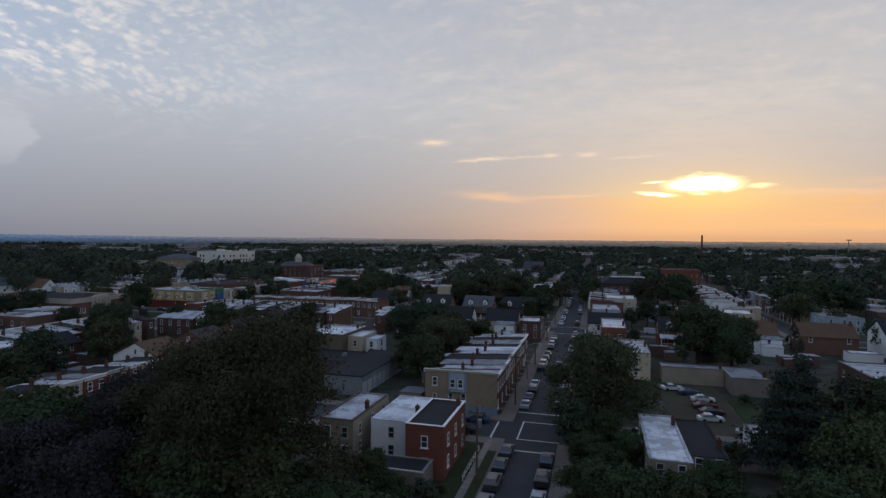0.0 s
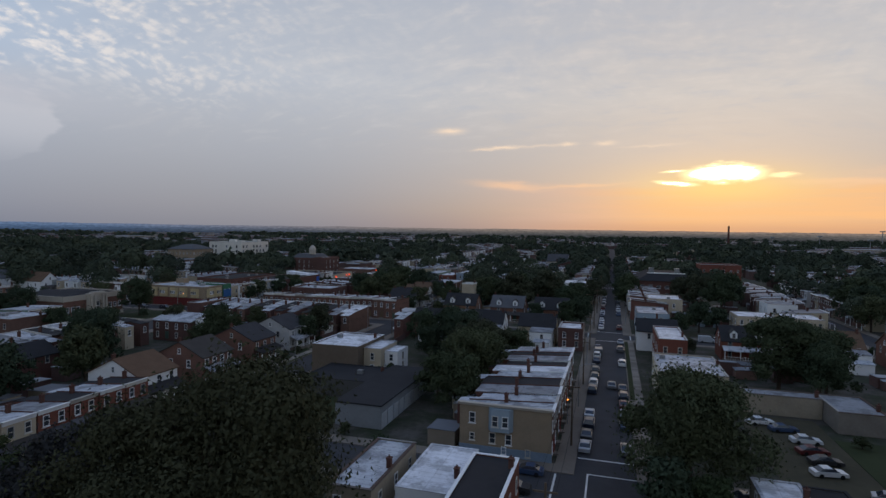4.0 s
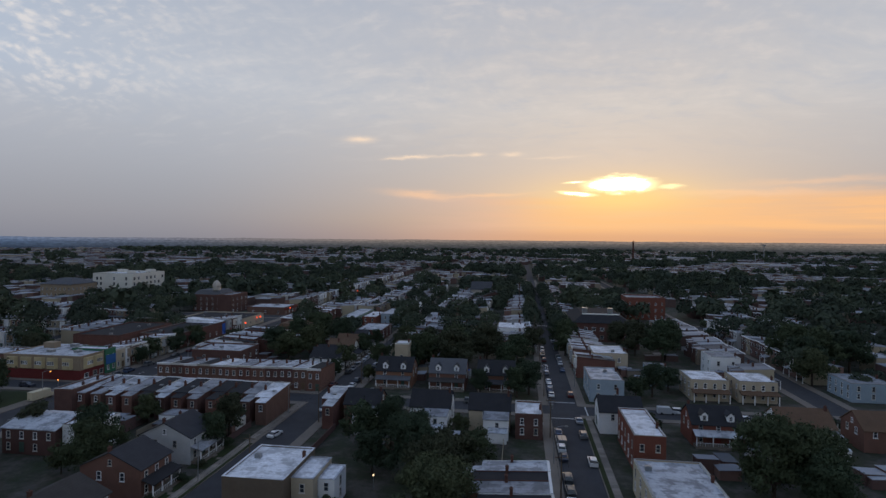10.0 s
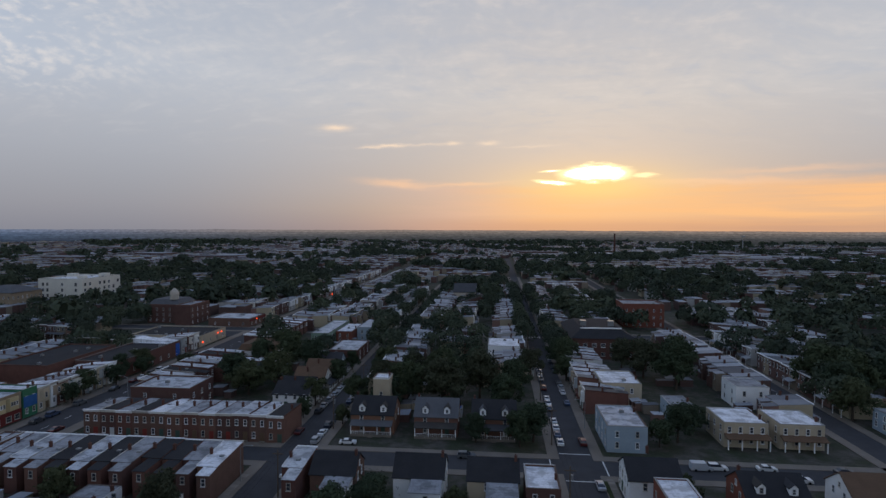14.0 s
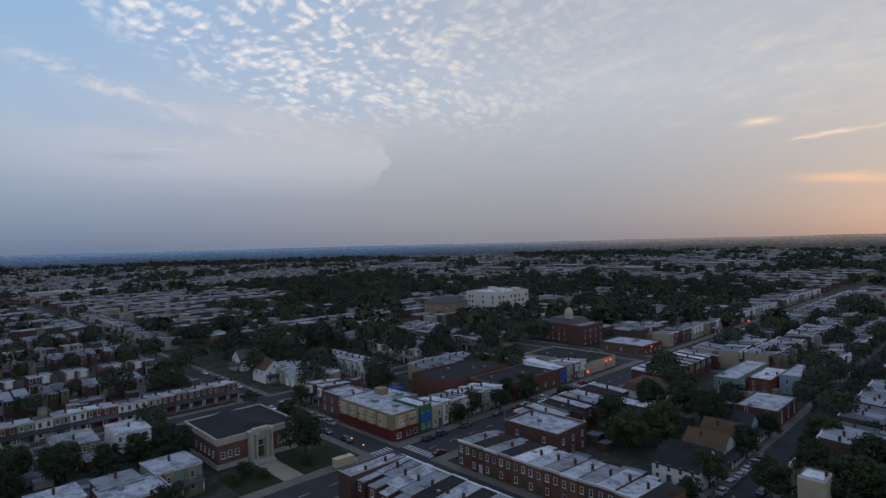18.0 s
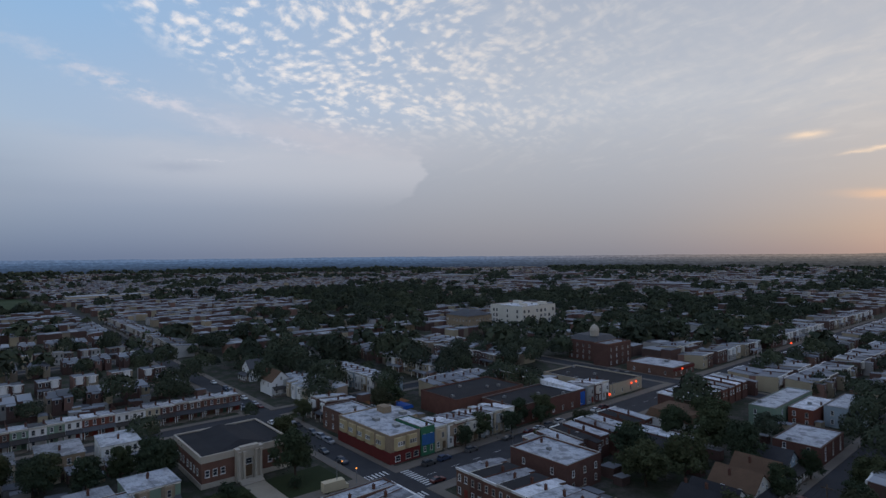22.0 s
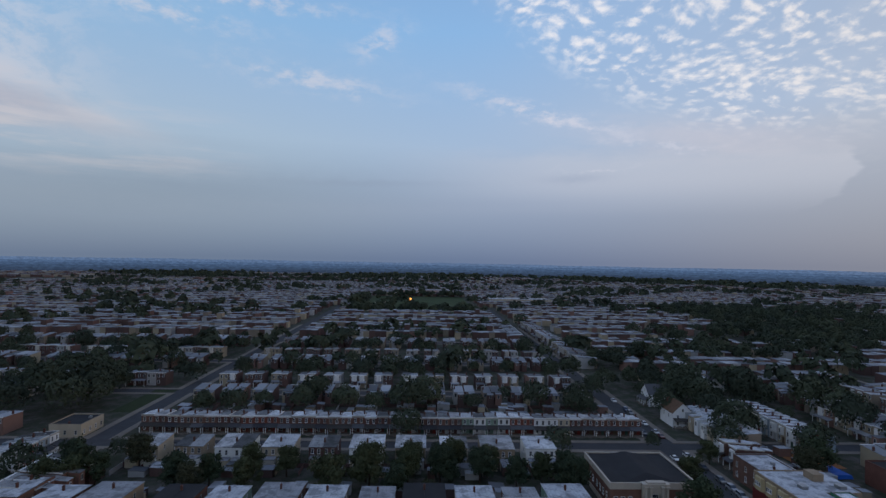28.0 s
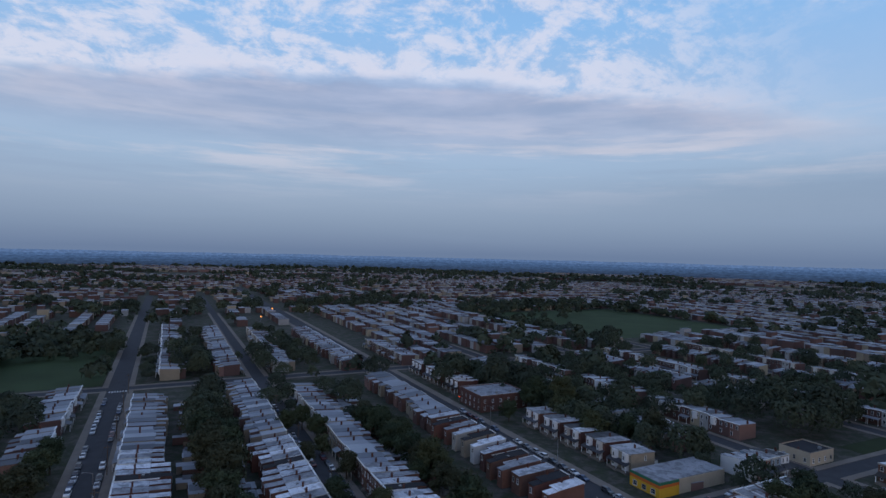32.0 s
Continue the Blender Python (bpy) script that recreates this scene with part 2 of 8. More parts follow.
    for a, e, wa, we, f in ((16.3, 9.9, 1.3, 0.28, 0.75), (11.0, 8.3, 1.7, 0.16, 0.75), (13.0, 8.1, 1.0, 0.12, 0.5), (4.5, 8.6, 0.7, 0.16, 0.6), (0.9, 8.6, 0.9, 0.2, 0.6), (-3.2, 8.25, 2.6, 0.12, 0.3), (7.0, 8.5, 2.5, 0.1, 0.3)):
        base = n.mix(mul(patch_at(a, e, wa, we, -0.03, speck), f), base, lin(252, 226, 200))
    break_ = patch_at(-9.6, 5.45, 3.4, 0.85, -0.02, mul(rag, 0.9))
    tails = n.math("MAXIMUM", mul(patch_at(-5.6, 4.65, 2.4, 0.26, 0.09, mul(rag, 0.3)), 0.9), n.math("MAXIMUM", mul(patch_at(-14.2, 5.2, 2.2, 0.3, 0.03, mul(rag, 0.4)), 0.62), mul(patch_at(-5.5, 5.75, 1.8, 0.2, -0.06, mul(rag, 0.3)), 0.75)))
    hot = n.math("MAXIMUM", n.smooth(break_, 0.2, 0.55), n.smooth(tails, 0.3, 0.75))
    base = n.mix(hot, base, (1.5, 1.2, 0.66, 1.0))
    core = n.math("MAXIMUM", n.smooth(break_, 0.42, 0.72), n.smooth(tails, 0.62, 0.9))
    base = n.mix(core, base, (4.5, 4.0, 3.0, 1.0))
    bg = n.node("ShaderNodeBackground")
    base = n.mix(n.smooth(A, 66.0, 125.0), base, n.vec("MULTIPLY", base, (1.07, 1.0, 0.91)))
    base = n.mix(mul(n.smooth(A, 78.0, 112.0), n.smooth(E, 17.0, 9.0)), base, n.vec("MULTIPLY", base, (0.975, 1.008, 0.985)))
    n.put(bg, 0, base)
    bg.inputs[1].default_value = SKY_LEVEL
    n.t.links.new(bg.outputs[0], n.node("ShaderNodeOutputWorld").inputs[0])


SKY_LEVEL = 1.0
make_sky()
sun = new("sun", bpy.data.lights.new("sun", "SUN"))
sun.data.energy, sun.data.angle, sun.data.color = 0.16, radians(14), (1.0, 0.72, 0.45)
sun.matrix_basis = look((0, 0, 0), (math.sin(radians(SUN_AZ)) * math.cos(radians(SUN_EL + 3)), -math.cos(radians(SUN_AZ)) * math.cos(radians(SUN_EL + 3)), -math.sin(radians(SUN_EL + 3))))

# ---------------------------------------------------------------- materials


def material(name, colours, rough=0.85, metal=0.0, grain=6.0, stain=0.35, vary="", spread=0.25, bump=0.0, spec=0.1, course=0.0, worn=0.0):
    """colours: a list of linear base colours picked by each object's (or island's) own random number."""
    m = bpy.data.materials.new(name)
    m.use_nodes = True
    n = Net(m.node_tree)
    out = n.node("ShaderNodeOutputMaterial")
    bsdf = n.node("ShaderNodeBsdfPrincipled")
    n.t.links.new(bsdf.outputs[0], out.inputs[0])
    if len(colours) == 1:
        col = colours[0] + (1.0,)
    else:
        if vary == "island":
            r = n.node("ShaderNodeNewGeometry").outputs["Random Per Island"]
        else:
            r = n.node("ShaderNodeObjectInfo").outputs["Random"]
        col = n.ramp(r, [(i / len(colours), c + (1.0,)) for i, c in enumerate(colours)], True)
    pos = n.node("ShaderNodeNewGeometry").outputs["Position"]
    fine = n.noise(pos, grain, 4.0, 0.65)
    broad = n.noise(pos, grain * 0.09, 4.0, 0.6)
    tone = n.math("ADD", n.math("MULTIPLY", n.math("SUBTRACT", fine, 0.5), spread), n.math("MULTIPLY", n.math("SUBTRACT", broad, 0.5), stain * 2))
    tone = n.math("ADD", tone, 1.0)
    if course:
        sepc = n.node("ShaderNodeSeparateXYZ")
        n.put(sepc, 0, pos)
        lines = n.math("FRACT", n.math("MULTIPLY", sepc.outputs[2], 1 / course))
        tone = n.math("MULTIPLY", tone, n.smooth(lines, 0.0, 0.18, 0.78, 1.0))
    if worn:
        patchy = n.smooth(n.noise(n.vec("ADD", pos, (7.0, 3.0, 0.0)), 0.33, 5.0, 0.62), 0.47, 0.6)
        seams = n.smooth(n.noise(n.vec("MULTIPLY", pos, (1.1, 1.1, 0.2)), 1.0, 5.0, 0.75), 0.52, 0.66)
        tone = n.math("MULTIPLY", tone, n.math("SUBTRACT", 1.0, n.math("MULTIPLY", n.math("MAXIMUM", n.math("MULTIPLY", patchy, 0.8), n.math("MULTIPLY", seams, 0.7)), worn)))
    if worn:
        sepw = n.node("ShaderNodeSeparateXYZ")
        n.put(sepw, 0, n.vec("ADD", pos, n.vec("MULTIPLY", n.noise(pos, 0.7, 2.0, 0.5, 1), (0.25, 0.25, 0.0))))
        sheet = n.smooth(n.math("ABSOLUTE", n.math("SUBTRACT", n.math("FRACT", n.math("MULTIPLY", sepw.outputs[1], 0.93)), 0.5)), 0.5, 0.43, 0.72, 1.0)
        lap = n.smooth(n.math("ABSOLUTE", n.math("SUBTRACT", n.math("FRACT", n.math("MULTIPLY", sepw.outputs[0], 0.21)), 0.5)), 0.5, 0.485, 0.7, 1.0)
        tone = n.math("MULTIPLY", tone, n.math("MULTIPLY", sheet, lap))
    g = n.node("ShaderNodeCombineColor")
    for i in range(3):
        n.put(g, i, tone)
    col = n.mix(1.0, col, g.outputs[0], "MULTIPLY")
    n.put(bsdf, "Base Color", col)
    n.put(bsdf, "Roughness", n.math("ADD", rough - 0.06, n.math("MULTIPLY", fine, 0.12)))
    bsdf.inputs["Metallic"].default_value = metal
    bsdf.inputs["Specular IOR Level"].default_value = spec
    if bump:
        b = n.node("ShaderNodeBump")
        b.inputs["Strength"].default_value = bump
        b.inputs["Distance"].default_value = 0.05
        n.put(b, "Height", fine)
        n.t.links.new(b.outputs[0], bsdf.inputs["Normal"])
    return m


def glowing(name, colour, strength):
    m = bpy.data.materials.new(name)
    m.use_nodes = True
    n = Net(m.node_tree)
    e = n.node("ShaderNodeEmission")
    e.inputs[0].default_value = colour + (1.0,)
    e.inputs[1].default_value = strength
    n.t.links.new(e.outputs[0], n.node("ShaderNodeOutputMaterial").inputs[0])
    return m


BRICK = material("brick_wall", [(0.1344, 0.065, 0.0515), (0.112, 0.056, 0.047), (0.1568, 0.084, 0.065), (0.1008, 0.056, 0.0482), (0.1344, 0.0784, 0.0616)], 0.9, grain=5, stain=0.3, course=0.25, bump=0.3)
RED = material("red_brick", [(0.165, 0.062, 0.045)], 0.9, grain=5, stain=0.25, course=0.25, bump=0.3)
TANB = material("tan_brick", [(0.253, 0.1955, 0.138)], 0.9, grain=5, stain=0.25, course=0.25)
STUCCO = material("painted_wall", [(0.55, 0.517, 0.462), (0.396, 0.33, 0.242), (0.638, 0.638, 0.616), (0.33, 0.341, 0.341), (0.462, 0.396, 0.286), (0.286, 0.22, 0.165)], 0.88, grain=3, stain=0.25)
WHITEW = material("white_painted_wall", [(0.66, 0.66, 0.66)], 0.8, grain=3, stain=0.16)
CREAM = material("cream_wall", [(0.4025, 0.3392, 0.253)], 0.85, grain=3, stain=0.2)
GREYBLUE = material("grey_blue_siding", [(0.26, 0.32, 0.37)], 0.8, grain=3, stain=0.2, course=0.3)
MIXED = material("row_house_wall", [(0.1344, 0.0672, 0.0538), (0.4032, 0.3696, 0.3248), (0.112, 0.0594, 0.0504), (0.5152, 0.5152, 0.5152), (0.1568, 0.0806, 0.0627), (0.28, 0.2352, 0.1792), (0.2352, 0.2576, 0.2744), (0.1456, 0.0694, 0.056)], 0.88, grain=4, stain=0.3)
ROOF = material("coated_flat_roof", [(0.363, 0.374, 0.396), (0.462, 0.473, 0.495), (0.242, 0.2475, 0.2585), (0.55, 0.561, 0.583), (0.308, 0.308, 0.319), (0.077, 0.077, 0.0803), (0.396, 0.396, 0.407), (0.165, 0.165, 0.1705)], 0.7, grain=1.6, stain=0.5, spread=0.5, worn=0.55)
ROOFW = material("white_coated_roof", [(0.6422, 0.6545, 0.6916)], 0.65, grain=1.6, stain=0.4, spread=0.4, worn=0.5)
ROOFS = material("silver_coated_roof", [(0.4205, 0.4378, 0.4723)], 0.65, grain=1.6, stain=0.45, spread=0.45, worn=0.6)
ROOFD = material("tar_roof", [(0.03, 0.03, 0.033)], 0.9, grain=1.6, stain=0.4, spread=0.4)
ROOFG = material("grey_felt_roof", [(0.25, 0.2562, 0.275)], 0.75, grain=1.6, stain=0.5, spread=0.4, worn=0.5)
SHINGLE = material("dark_shingle", [(0.045, 0.045, 0.05), (0.06, 0.06, 0.065), (0.09, 0.092, 0.1), (0.055, 0.05, 0.047)], 0.9, grain=4, stain=0.3, spread=0.5, course=0.22)
SHINGLEB = material("brown_shingle", [(0.12, 0.075, 0.05)], 0.9, grain=4, stain=0.3, spread=0.5, course=0.22)
SHINGLEK = material("black_shingle", [(0.03, 0.03, 0.033)], 0.9, grain=4, stain=0.3, spread=0.5, course=0.22)
TRIM = material("white_trim", [(0.6, 0.6, 0.6), (0.5, 0.48, 0.44), (0.64, 0.64, 0.64), (0.35, 0.33, 0.3)], 0.6, grain=3, stain=0.15)
COPING = material("weathered_coping", [(0.12, 0.1, 0.09), (0.2, 0.19, 0.18), (0.3, 0.29, 0.27), (0.09, 0.06, 0.05), (0.16, 0.15, 0.14), (0.36, 0.35, 0.34)], 0.75, grain=3, stain=0.3)
TRIMW = material("white_paint", [(0.7344, 0.7344, 0.7344)], 0.6, grain=3, stain=0.1)
GREENW = material("green_siding", [(0.17, 0.24, 0.19)], 0.8, grain=3, stain=0.2)
STONE = material("pale_limestone", [(0.396, 0.354, 0.3)], 0.85, grain=3, stain=0.25)
GLASS = material("window_glass", [(0.035, 0.04, 0.05)], 0.08, grain=2, stain=0.1, spec=0.6)
DOORM = material("painted_door", [(0.2, 0.04, 0.03), (0.5, 0.5, 0.5), (0.06, 0.09, 0.07), (0.12, 0.08, 0.05)], 0.6, grain=3, stain=0.1)
CHIMNEY = material("chimney_brick", [(0.1, 0.05, 0.04)], 0.9, grain=5, course=0.15)
METALG = material("grey_metal", [(0.25, 0.26, 0.27)], 0.45, 0.6, grain=4, stain=0.2)
ASPHALT = material("asphalt", [(0.05, 0.05, 0.0537)], 0.9, grain=2.5, stain=0.3, spread=0.35, bump=0.2)
CONCRETE = material("sidewalk_concrete", [(0.165, 0.142, 0.12)], 0.9, grain=1.5, stain=0.35, spread=0.3)
SLAB = material("concrete_slab", [(0.2, 0.175, 0.15), (0.24, 0.21, 0.18), (0.17, 0.15, 0.13), (0.22, 0.19, 0.16)], 0.9, grain=1.5, stain=0.3, spread=0.3)
PAINT = material("road_paint", [(0.55, 0.55, 0.53)], 0.7, grain=3, stain=0.35)
GRASS = material("lawn_grass", [(0.036, 0.044, 0.02), (0.03, 0.04, 0.018)], 0.95, grain=1.2, stain=0.35, spread=0.4)
FIELD = material("playing_field_grass", [(0.04, 0.058, 0.026)], 0.95, grain=0.25, stain=0.5, spread=0.3)
LEAF = material("leaves", [(0.046, 0.0609, 0.0356), (0.054, 0.0667, 0.0368), (0.0414, 0.0563, 0.0356), (0.0633, 0.0725, 0.0391), (0.0529, 0.0575, 0.0356)], 0.9, grain=1.3, stain=0.4, spread=0.35, spec=0.03)
LEAFB = material("brown_green_leaves", [(0.048, 0.049, 0.027)], 0.9, grain=1.1, stain=0.45, spread=0.4, spec=0.03)
LEAFP = material("dark_maple_leaves", [(0.034, 0.034, 0.034)], 0.85, grain=1.1, stain=0.5, spread=0.6, spec=0.1)
LEAFN = material("fresh_leaves", [(0.0473, 0.0638, 0.0308), (0.0418, 0.0583, 0.0308), (0.0539, 0.0671, 0.0319)], 0.9, grain=1.1, stain=0.45, spread=0.4, spec=0.03)
WORNR = material("weathered_render", [(0.22, 0.187, 0.143), (0.176, 0.154, 0.132), (0.264, 0.22, 0.165)], 0.9, grain=2.5, stain=0.4, spread=0.4)
DORMB = material("warm_brown_brick", [(0.2, 0.105, 0.07), (0.17, 0.09, 0.065)], 0.9, grain=5, stain=0.3, course=0.25)
LEAFD = material("needles", [(0.03, 0.041, 0.03)], 0.85, grain=1.3, stain=0.4, spread=0.5, spec=0.2)
BARK = material("bark", [(0.06, 0.045, 0.035)], 0.95, grain=5, stain=0.3)
WOODP = material("pole_wood", [(0.1, 0.075, 0.055)], 0.9, grain=5, stain=0.3)
RUBBER = material("tyre_rubber", [(0.015, 0.015, 0.015)], 0.9)
CARP = material("car_paint", [(0.55, 0.56, 0.57), (0.06, 0.065, 0.07), (0.32, 0.33, 0.35), (0.025, 0.03, 0.05), (0.6, 0.6, 0.6), (0.12, 0.125, 0.13), (0.03, 0.03, 0.032), (0.1, 0.02, 0.02), (0.4, 0.42, 0.45), (0.04, 0.07, 0.14)], 0.3, 0.1, grain=2, stain=0.08, spread=0.05, spec=0.6)
CARW = material("white_car_paint", [(0.68, 0.68, 0.68)], 0.3, 0.0, grain=2, stain=0.06, spread=0.05, spec=0.6)
YELLOW = material("yellow_paint", [(0.5, 0.3, 0.03)], 0.7, grain=3, stain=0.2)
BLUE = material("blue_tarpaulin", [(0.02, 0.09, 0.35)], 0.6, grain=3, stain=0.2)
GREENP = material("green_paint", [(0.04, 0.14, 0.08)], 0.7, grain=3)
REDP = material("red_paint", [(0.13, 0.028, 0.026)], 0.7, grain=3, stain=0.2)
ORANGE = material("orange_paint", [(0.45, 0.12, 0.03)], 0.7, grain=3, stain=0.2)
LAMPO = glowing("sodium_lamp", (1.0, 0.36, 0.07), 1.9)
LAMPW = glowing("warm_white_lamp", (1.0, 0.72, 0.42), 1.6)
LAMPR = glowing("red_signal", (1.0, 0.09, 0.03), 1.8)
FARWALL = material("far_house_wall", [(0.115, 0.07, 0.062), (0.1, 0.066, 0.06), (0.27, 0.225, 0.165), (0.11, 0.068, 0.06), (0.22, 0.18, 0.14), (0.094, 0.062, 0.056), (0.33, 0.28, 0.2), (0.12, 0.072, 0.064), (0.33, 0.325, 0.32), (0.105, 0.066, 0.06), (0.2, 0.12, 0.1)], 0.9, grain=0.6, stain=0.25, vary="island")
# roof greys shifted to blue and evened out, distance haze put into the colour
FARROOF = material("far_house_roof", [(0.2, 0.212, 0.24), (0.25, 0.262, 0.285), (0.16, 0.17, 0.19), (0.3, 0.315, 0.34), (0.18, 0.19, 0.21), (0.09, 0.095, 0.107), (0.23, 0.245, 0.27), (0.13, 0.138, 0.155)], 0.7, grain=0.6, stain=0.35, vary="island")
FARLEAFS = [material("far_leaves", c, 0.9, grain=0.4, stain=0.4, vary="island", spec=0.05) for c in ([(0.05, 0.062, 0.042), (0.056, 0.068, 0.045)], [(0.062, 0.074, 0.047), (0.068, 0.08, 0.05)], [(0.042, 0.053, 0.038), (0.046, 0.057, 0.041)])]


def ground_material():
    m = bpy.data.materials.new("town_ground")
    m.use_nodes = True
    n = Net(m.node_tree)
    bsdf = n.node("ShaderNodeBsdfPrincipled")
    n.t.links.new(bsdf.outputs[0], n.node("ShaderNodeOutputMaterial").inputs[0])
    pos = n.node("ShaderNodeNewGeometry").outputs["Position"]
    a = n.noise(pos, 0.16, 5.0, 0.65)
    b = n.noise(pos, 0.8, 4.0, 0.65)
    col = n.ramp(a, [(0.36, (0.03, 0.038, 0.02, 1)), (0.48, (0.04, 0.043, 0.029, 1)), (0.56, (0.06, 0.055, 0.046, 1)), (0.68, (0.08, 0.074, 0.066, 1))])
    g = n.node("ShaderNodeCombineColor")
    tone = n.math("ADD", 0.6, n.math("MULTIPLY", b, 0.8))
    for i in range(3):
        n.put(g, i, tone)
    n.put(bsdf, "Base Color", n.mix(1.0, col, g.outputs[0], "MULTIPLY"))
    bsdf.inputs["Roughness"].default_value = 0.95
    bsdf.inputs["Specular IOR Level"].default_value = 0.15
    return m


GROUND = ground_material()

# ---------------------------------------------------------------- mesh helpers


def box(bm, x0, y0, z0, x1, y1, z1, mi=0):
    v = [bm.verts.new(p) for p in ((x0, y0, z0), (x1, y0, z0), (x1, y1, z0), (x0, y1, z0), (x0, y0, z1), (x1, y0, z1), (x1, y1, z1), (x0, y1, z1))]
    for f in ((0, 3, 2, 1), (4, 5, 6, 7), (0, 1, 5, 4), (1, 2, 6, 5), (2, 3, 7, 6), (3, 0, 4, 7)):
        bm.faces.new([v[i] for i in f]).material_index = mi
    return v


def prism(bm, pts, z0, z1, mi=0):
    """An upright prism on a plan drawn counterclockwise."""
    a = [bm.verts.new((x, y, z0)) for x, y in pts]
    b = [bm.verts.new((x, y, z1)) for x, y in pts]
    k = len(pts)
    bm.faces.new(a[::-1]).material_index = mi
    bm.faces.new(b).material_index = mi
    for i in range(k):
        bm.faces.new((a[i], a[(i + 1) % k], b[(i + 1) % k], b[i])).material_index = mi


def loft(bm, quads, mi=0):
    """A solid from a list of rings, each a list of points of the same count."""
    rings = [[bm.verts.new(p) for p in r] for r in quads]
    k = len(rings[0])
    bm.faces.new(rings[0][::-1]).material_index = mi
    bm.faces.new(rings[-1]).material_index = mi
    for a, b in zip(rings, rings[1:]):
        for i in range(k):
            bm.faces.new((a[i], a[(i + 1) % k], b[(i + 1) % k], b[i])).material_index = mi


def tube(bm, p, q, r0, r1, sides=6, mi=0):
    p, q = Vector(p), Vector(q)
    d = (q - p).normalized()
    u = d.orthogonal().normalized()
    w = d.cross(u)
    loft(bm, [[c + r * (math.cos(TAU * i / sides) * u + math.sin(TAU * i / sides) * w) for i in range(sides)] for c, r in ((p, r0), (q, r1))], mi)


def data(bm, name, *mats):
    me = bpy.data.meshes.new(name)
    bm.normal_update()
    bm.to_mesh(me)
    bm.free()
    for m in mats:
        me.materials.append(m)
    return me


def part(name, bm, mat, parent, label="", m=None):
    """Links a bmesh, or a finished mesh, as one part under a thing or under a part."""
    me = bm if isinstance(bm, bpy.types.Mesh) else data(bm, name, *(mat if isinstance(mat, (list, tuple)) else (mat,)))
    ob = new(name, me)
    ob.parent = parent
    if m is not None:
        ob.matrix_basis = m
    if label:
        ob["label"] = label
    return ob


def thing(name, label, category, group="", m=None):
    ob = new(name)
    ob.empty_display_size = 0.5
    tagged(ob, label, category, group)
    if m is not None:
        ob.matrix_basis = m
    return ob


def solid(name, bm, mats, label, category="", kind="structure", group=""):
    ob = new(name, data(bm, name, *(mats if isinstance(mats, (list, tuple)) else (mats,))))
    return tagged(ob, label, category, group, kind)


def paint(house, **mats):
    """Give the named parts of one house their own materials."""
    for o in house.children_recursive:
        key = o.name.split(".")[0]
        if key in mats and mats[key]:
            s = o.material_slots[0]
            s.link = "OBJECT"
            s.material = mats[key]
    return house


FACE = {"S": 0, "E": 90, "N": 180, "W": -90}
STOCK = {}
KINDS = {}


def place(key, m):
    """The first of a kind is built, the others are copies of it."""
    if key not in STOCK:
        ob = KINDS[key]()
        ob.matrix_basis = m
        STOCK[key] = ob
        return ob
    ob = copy_thing(STOCK[key], m)
    for o in ob.children_recursive:
        for s in o.material_slots:
            s.link = "DATA"
    return ob


# ---------------------------------------------------------------- ground, roads, pavements
bm = bmesh.new()
prism(bm, [(4600 * math.cos(TAU * i / 48) - 60, 4600 * math.sin(TAU * i / 48) + 100) for i in range(48)], -1.0, -0.05)
solid("ground", bm, GROUND, "dark town ground of grass, bare earth and paving", "ground")

# streets that run along y: centre x, half width, from y, to y; and along x: centre y, half width, from x, to x
LONG = {"main": (-9.8, 4.3, -30, 1200), "main_south": (-11.8, 5.0, -900, -30), "side": (-83.7, 4.6, -22, 700), "side_south": (-87.0, 3.7, -900, -22), "high": (-163.5, 7.0, -1100, 1300), "east": (72.0, 4.2, 217, 900),
        "back": (-254.0, 4.0, -320, 320), "west": (-337.0, 4.0, -500, 208), "far": (-425.0, 4.2, -300, 208), "outer": (-520.0, 4.5, -300, 208)}
CROSS = {"first": (96.5, 4.6, -79.1, 140), "second": (212.3, 4.4, -900, 300), "third": (386.0, 4.8, -400, 300), "south": (-243.0, 4.0, -420, 300),
         "middle": (-9.0, 3.9, -900, -79)}
for k, (c, h, a, b) in LONG.items():
    bm = bmesh.new()
    box(bm, c - h, a, -0.04, c + h, b, 0.0)
    solid("road_" + k, bm, ASPHALT, "worn dark asphalt street between kerbs", "road")
for k, (c, h, a, b) in CROSS.items():
    bm = bmesh.new()
    box(bm, a, c - h, -0.04, b, c + h, 0.012)
    solid("road_cross_" + k, bm, ASPHALT, "worn dark asphalt cross street between kerbs", "road")


PAVED = []


def pavement(name, x0, y0, x1, y1):
    bm = bmesh.new()
    box(bm, x0, y0, -0.04, x1, y1, 0.15)
    PAVED.append((x0, y0, x1, y1, solid(name, bm, CONCRETE, "worn concrete pavement with a raised kerb beside the street", "pavement")))


def stretches(lo, hi, cuts):
    """The pieces of lo..hi that are left between the cuts."""
    out, a = [], lo
    for c0, c1 in sorted(cuts):
        if c1 <= lo or c0 >= hi:
            continue
        if c0 > a:
            out.append((a, c0))
        a = max(a, c1)
    if a < hi:
        out.append((a, hi))
    return out


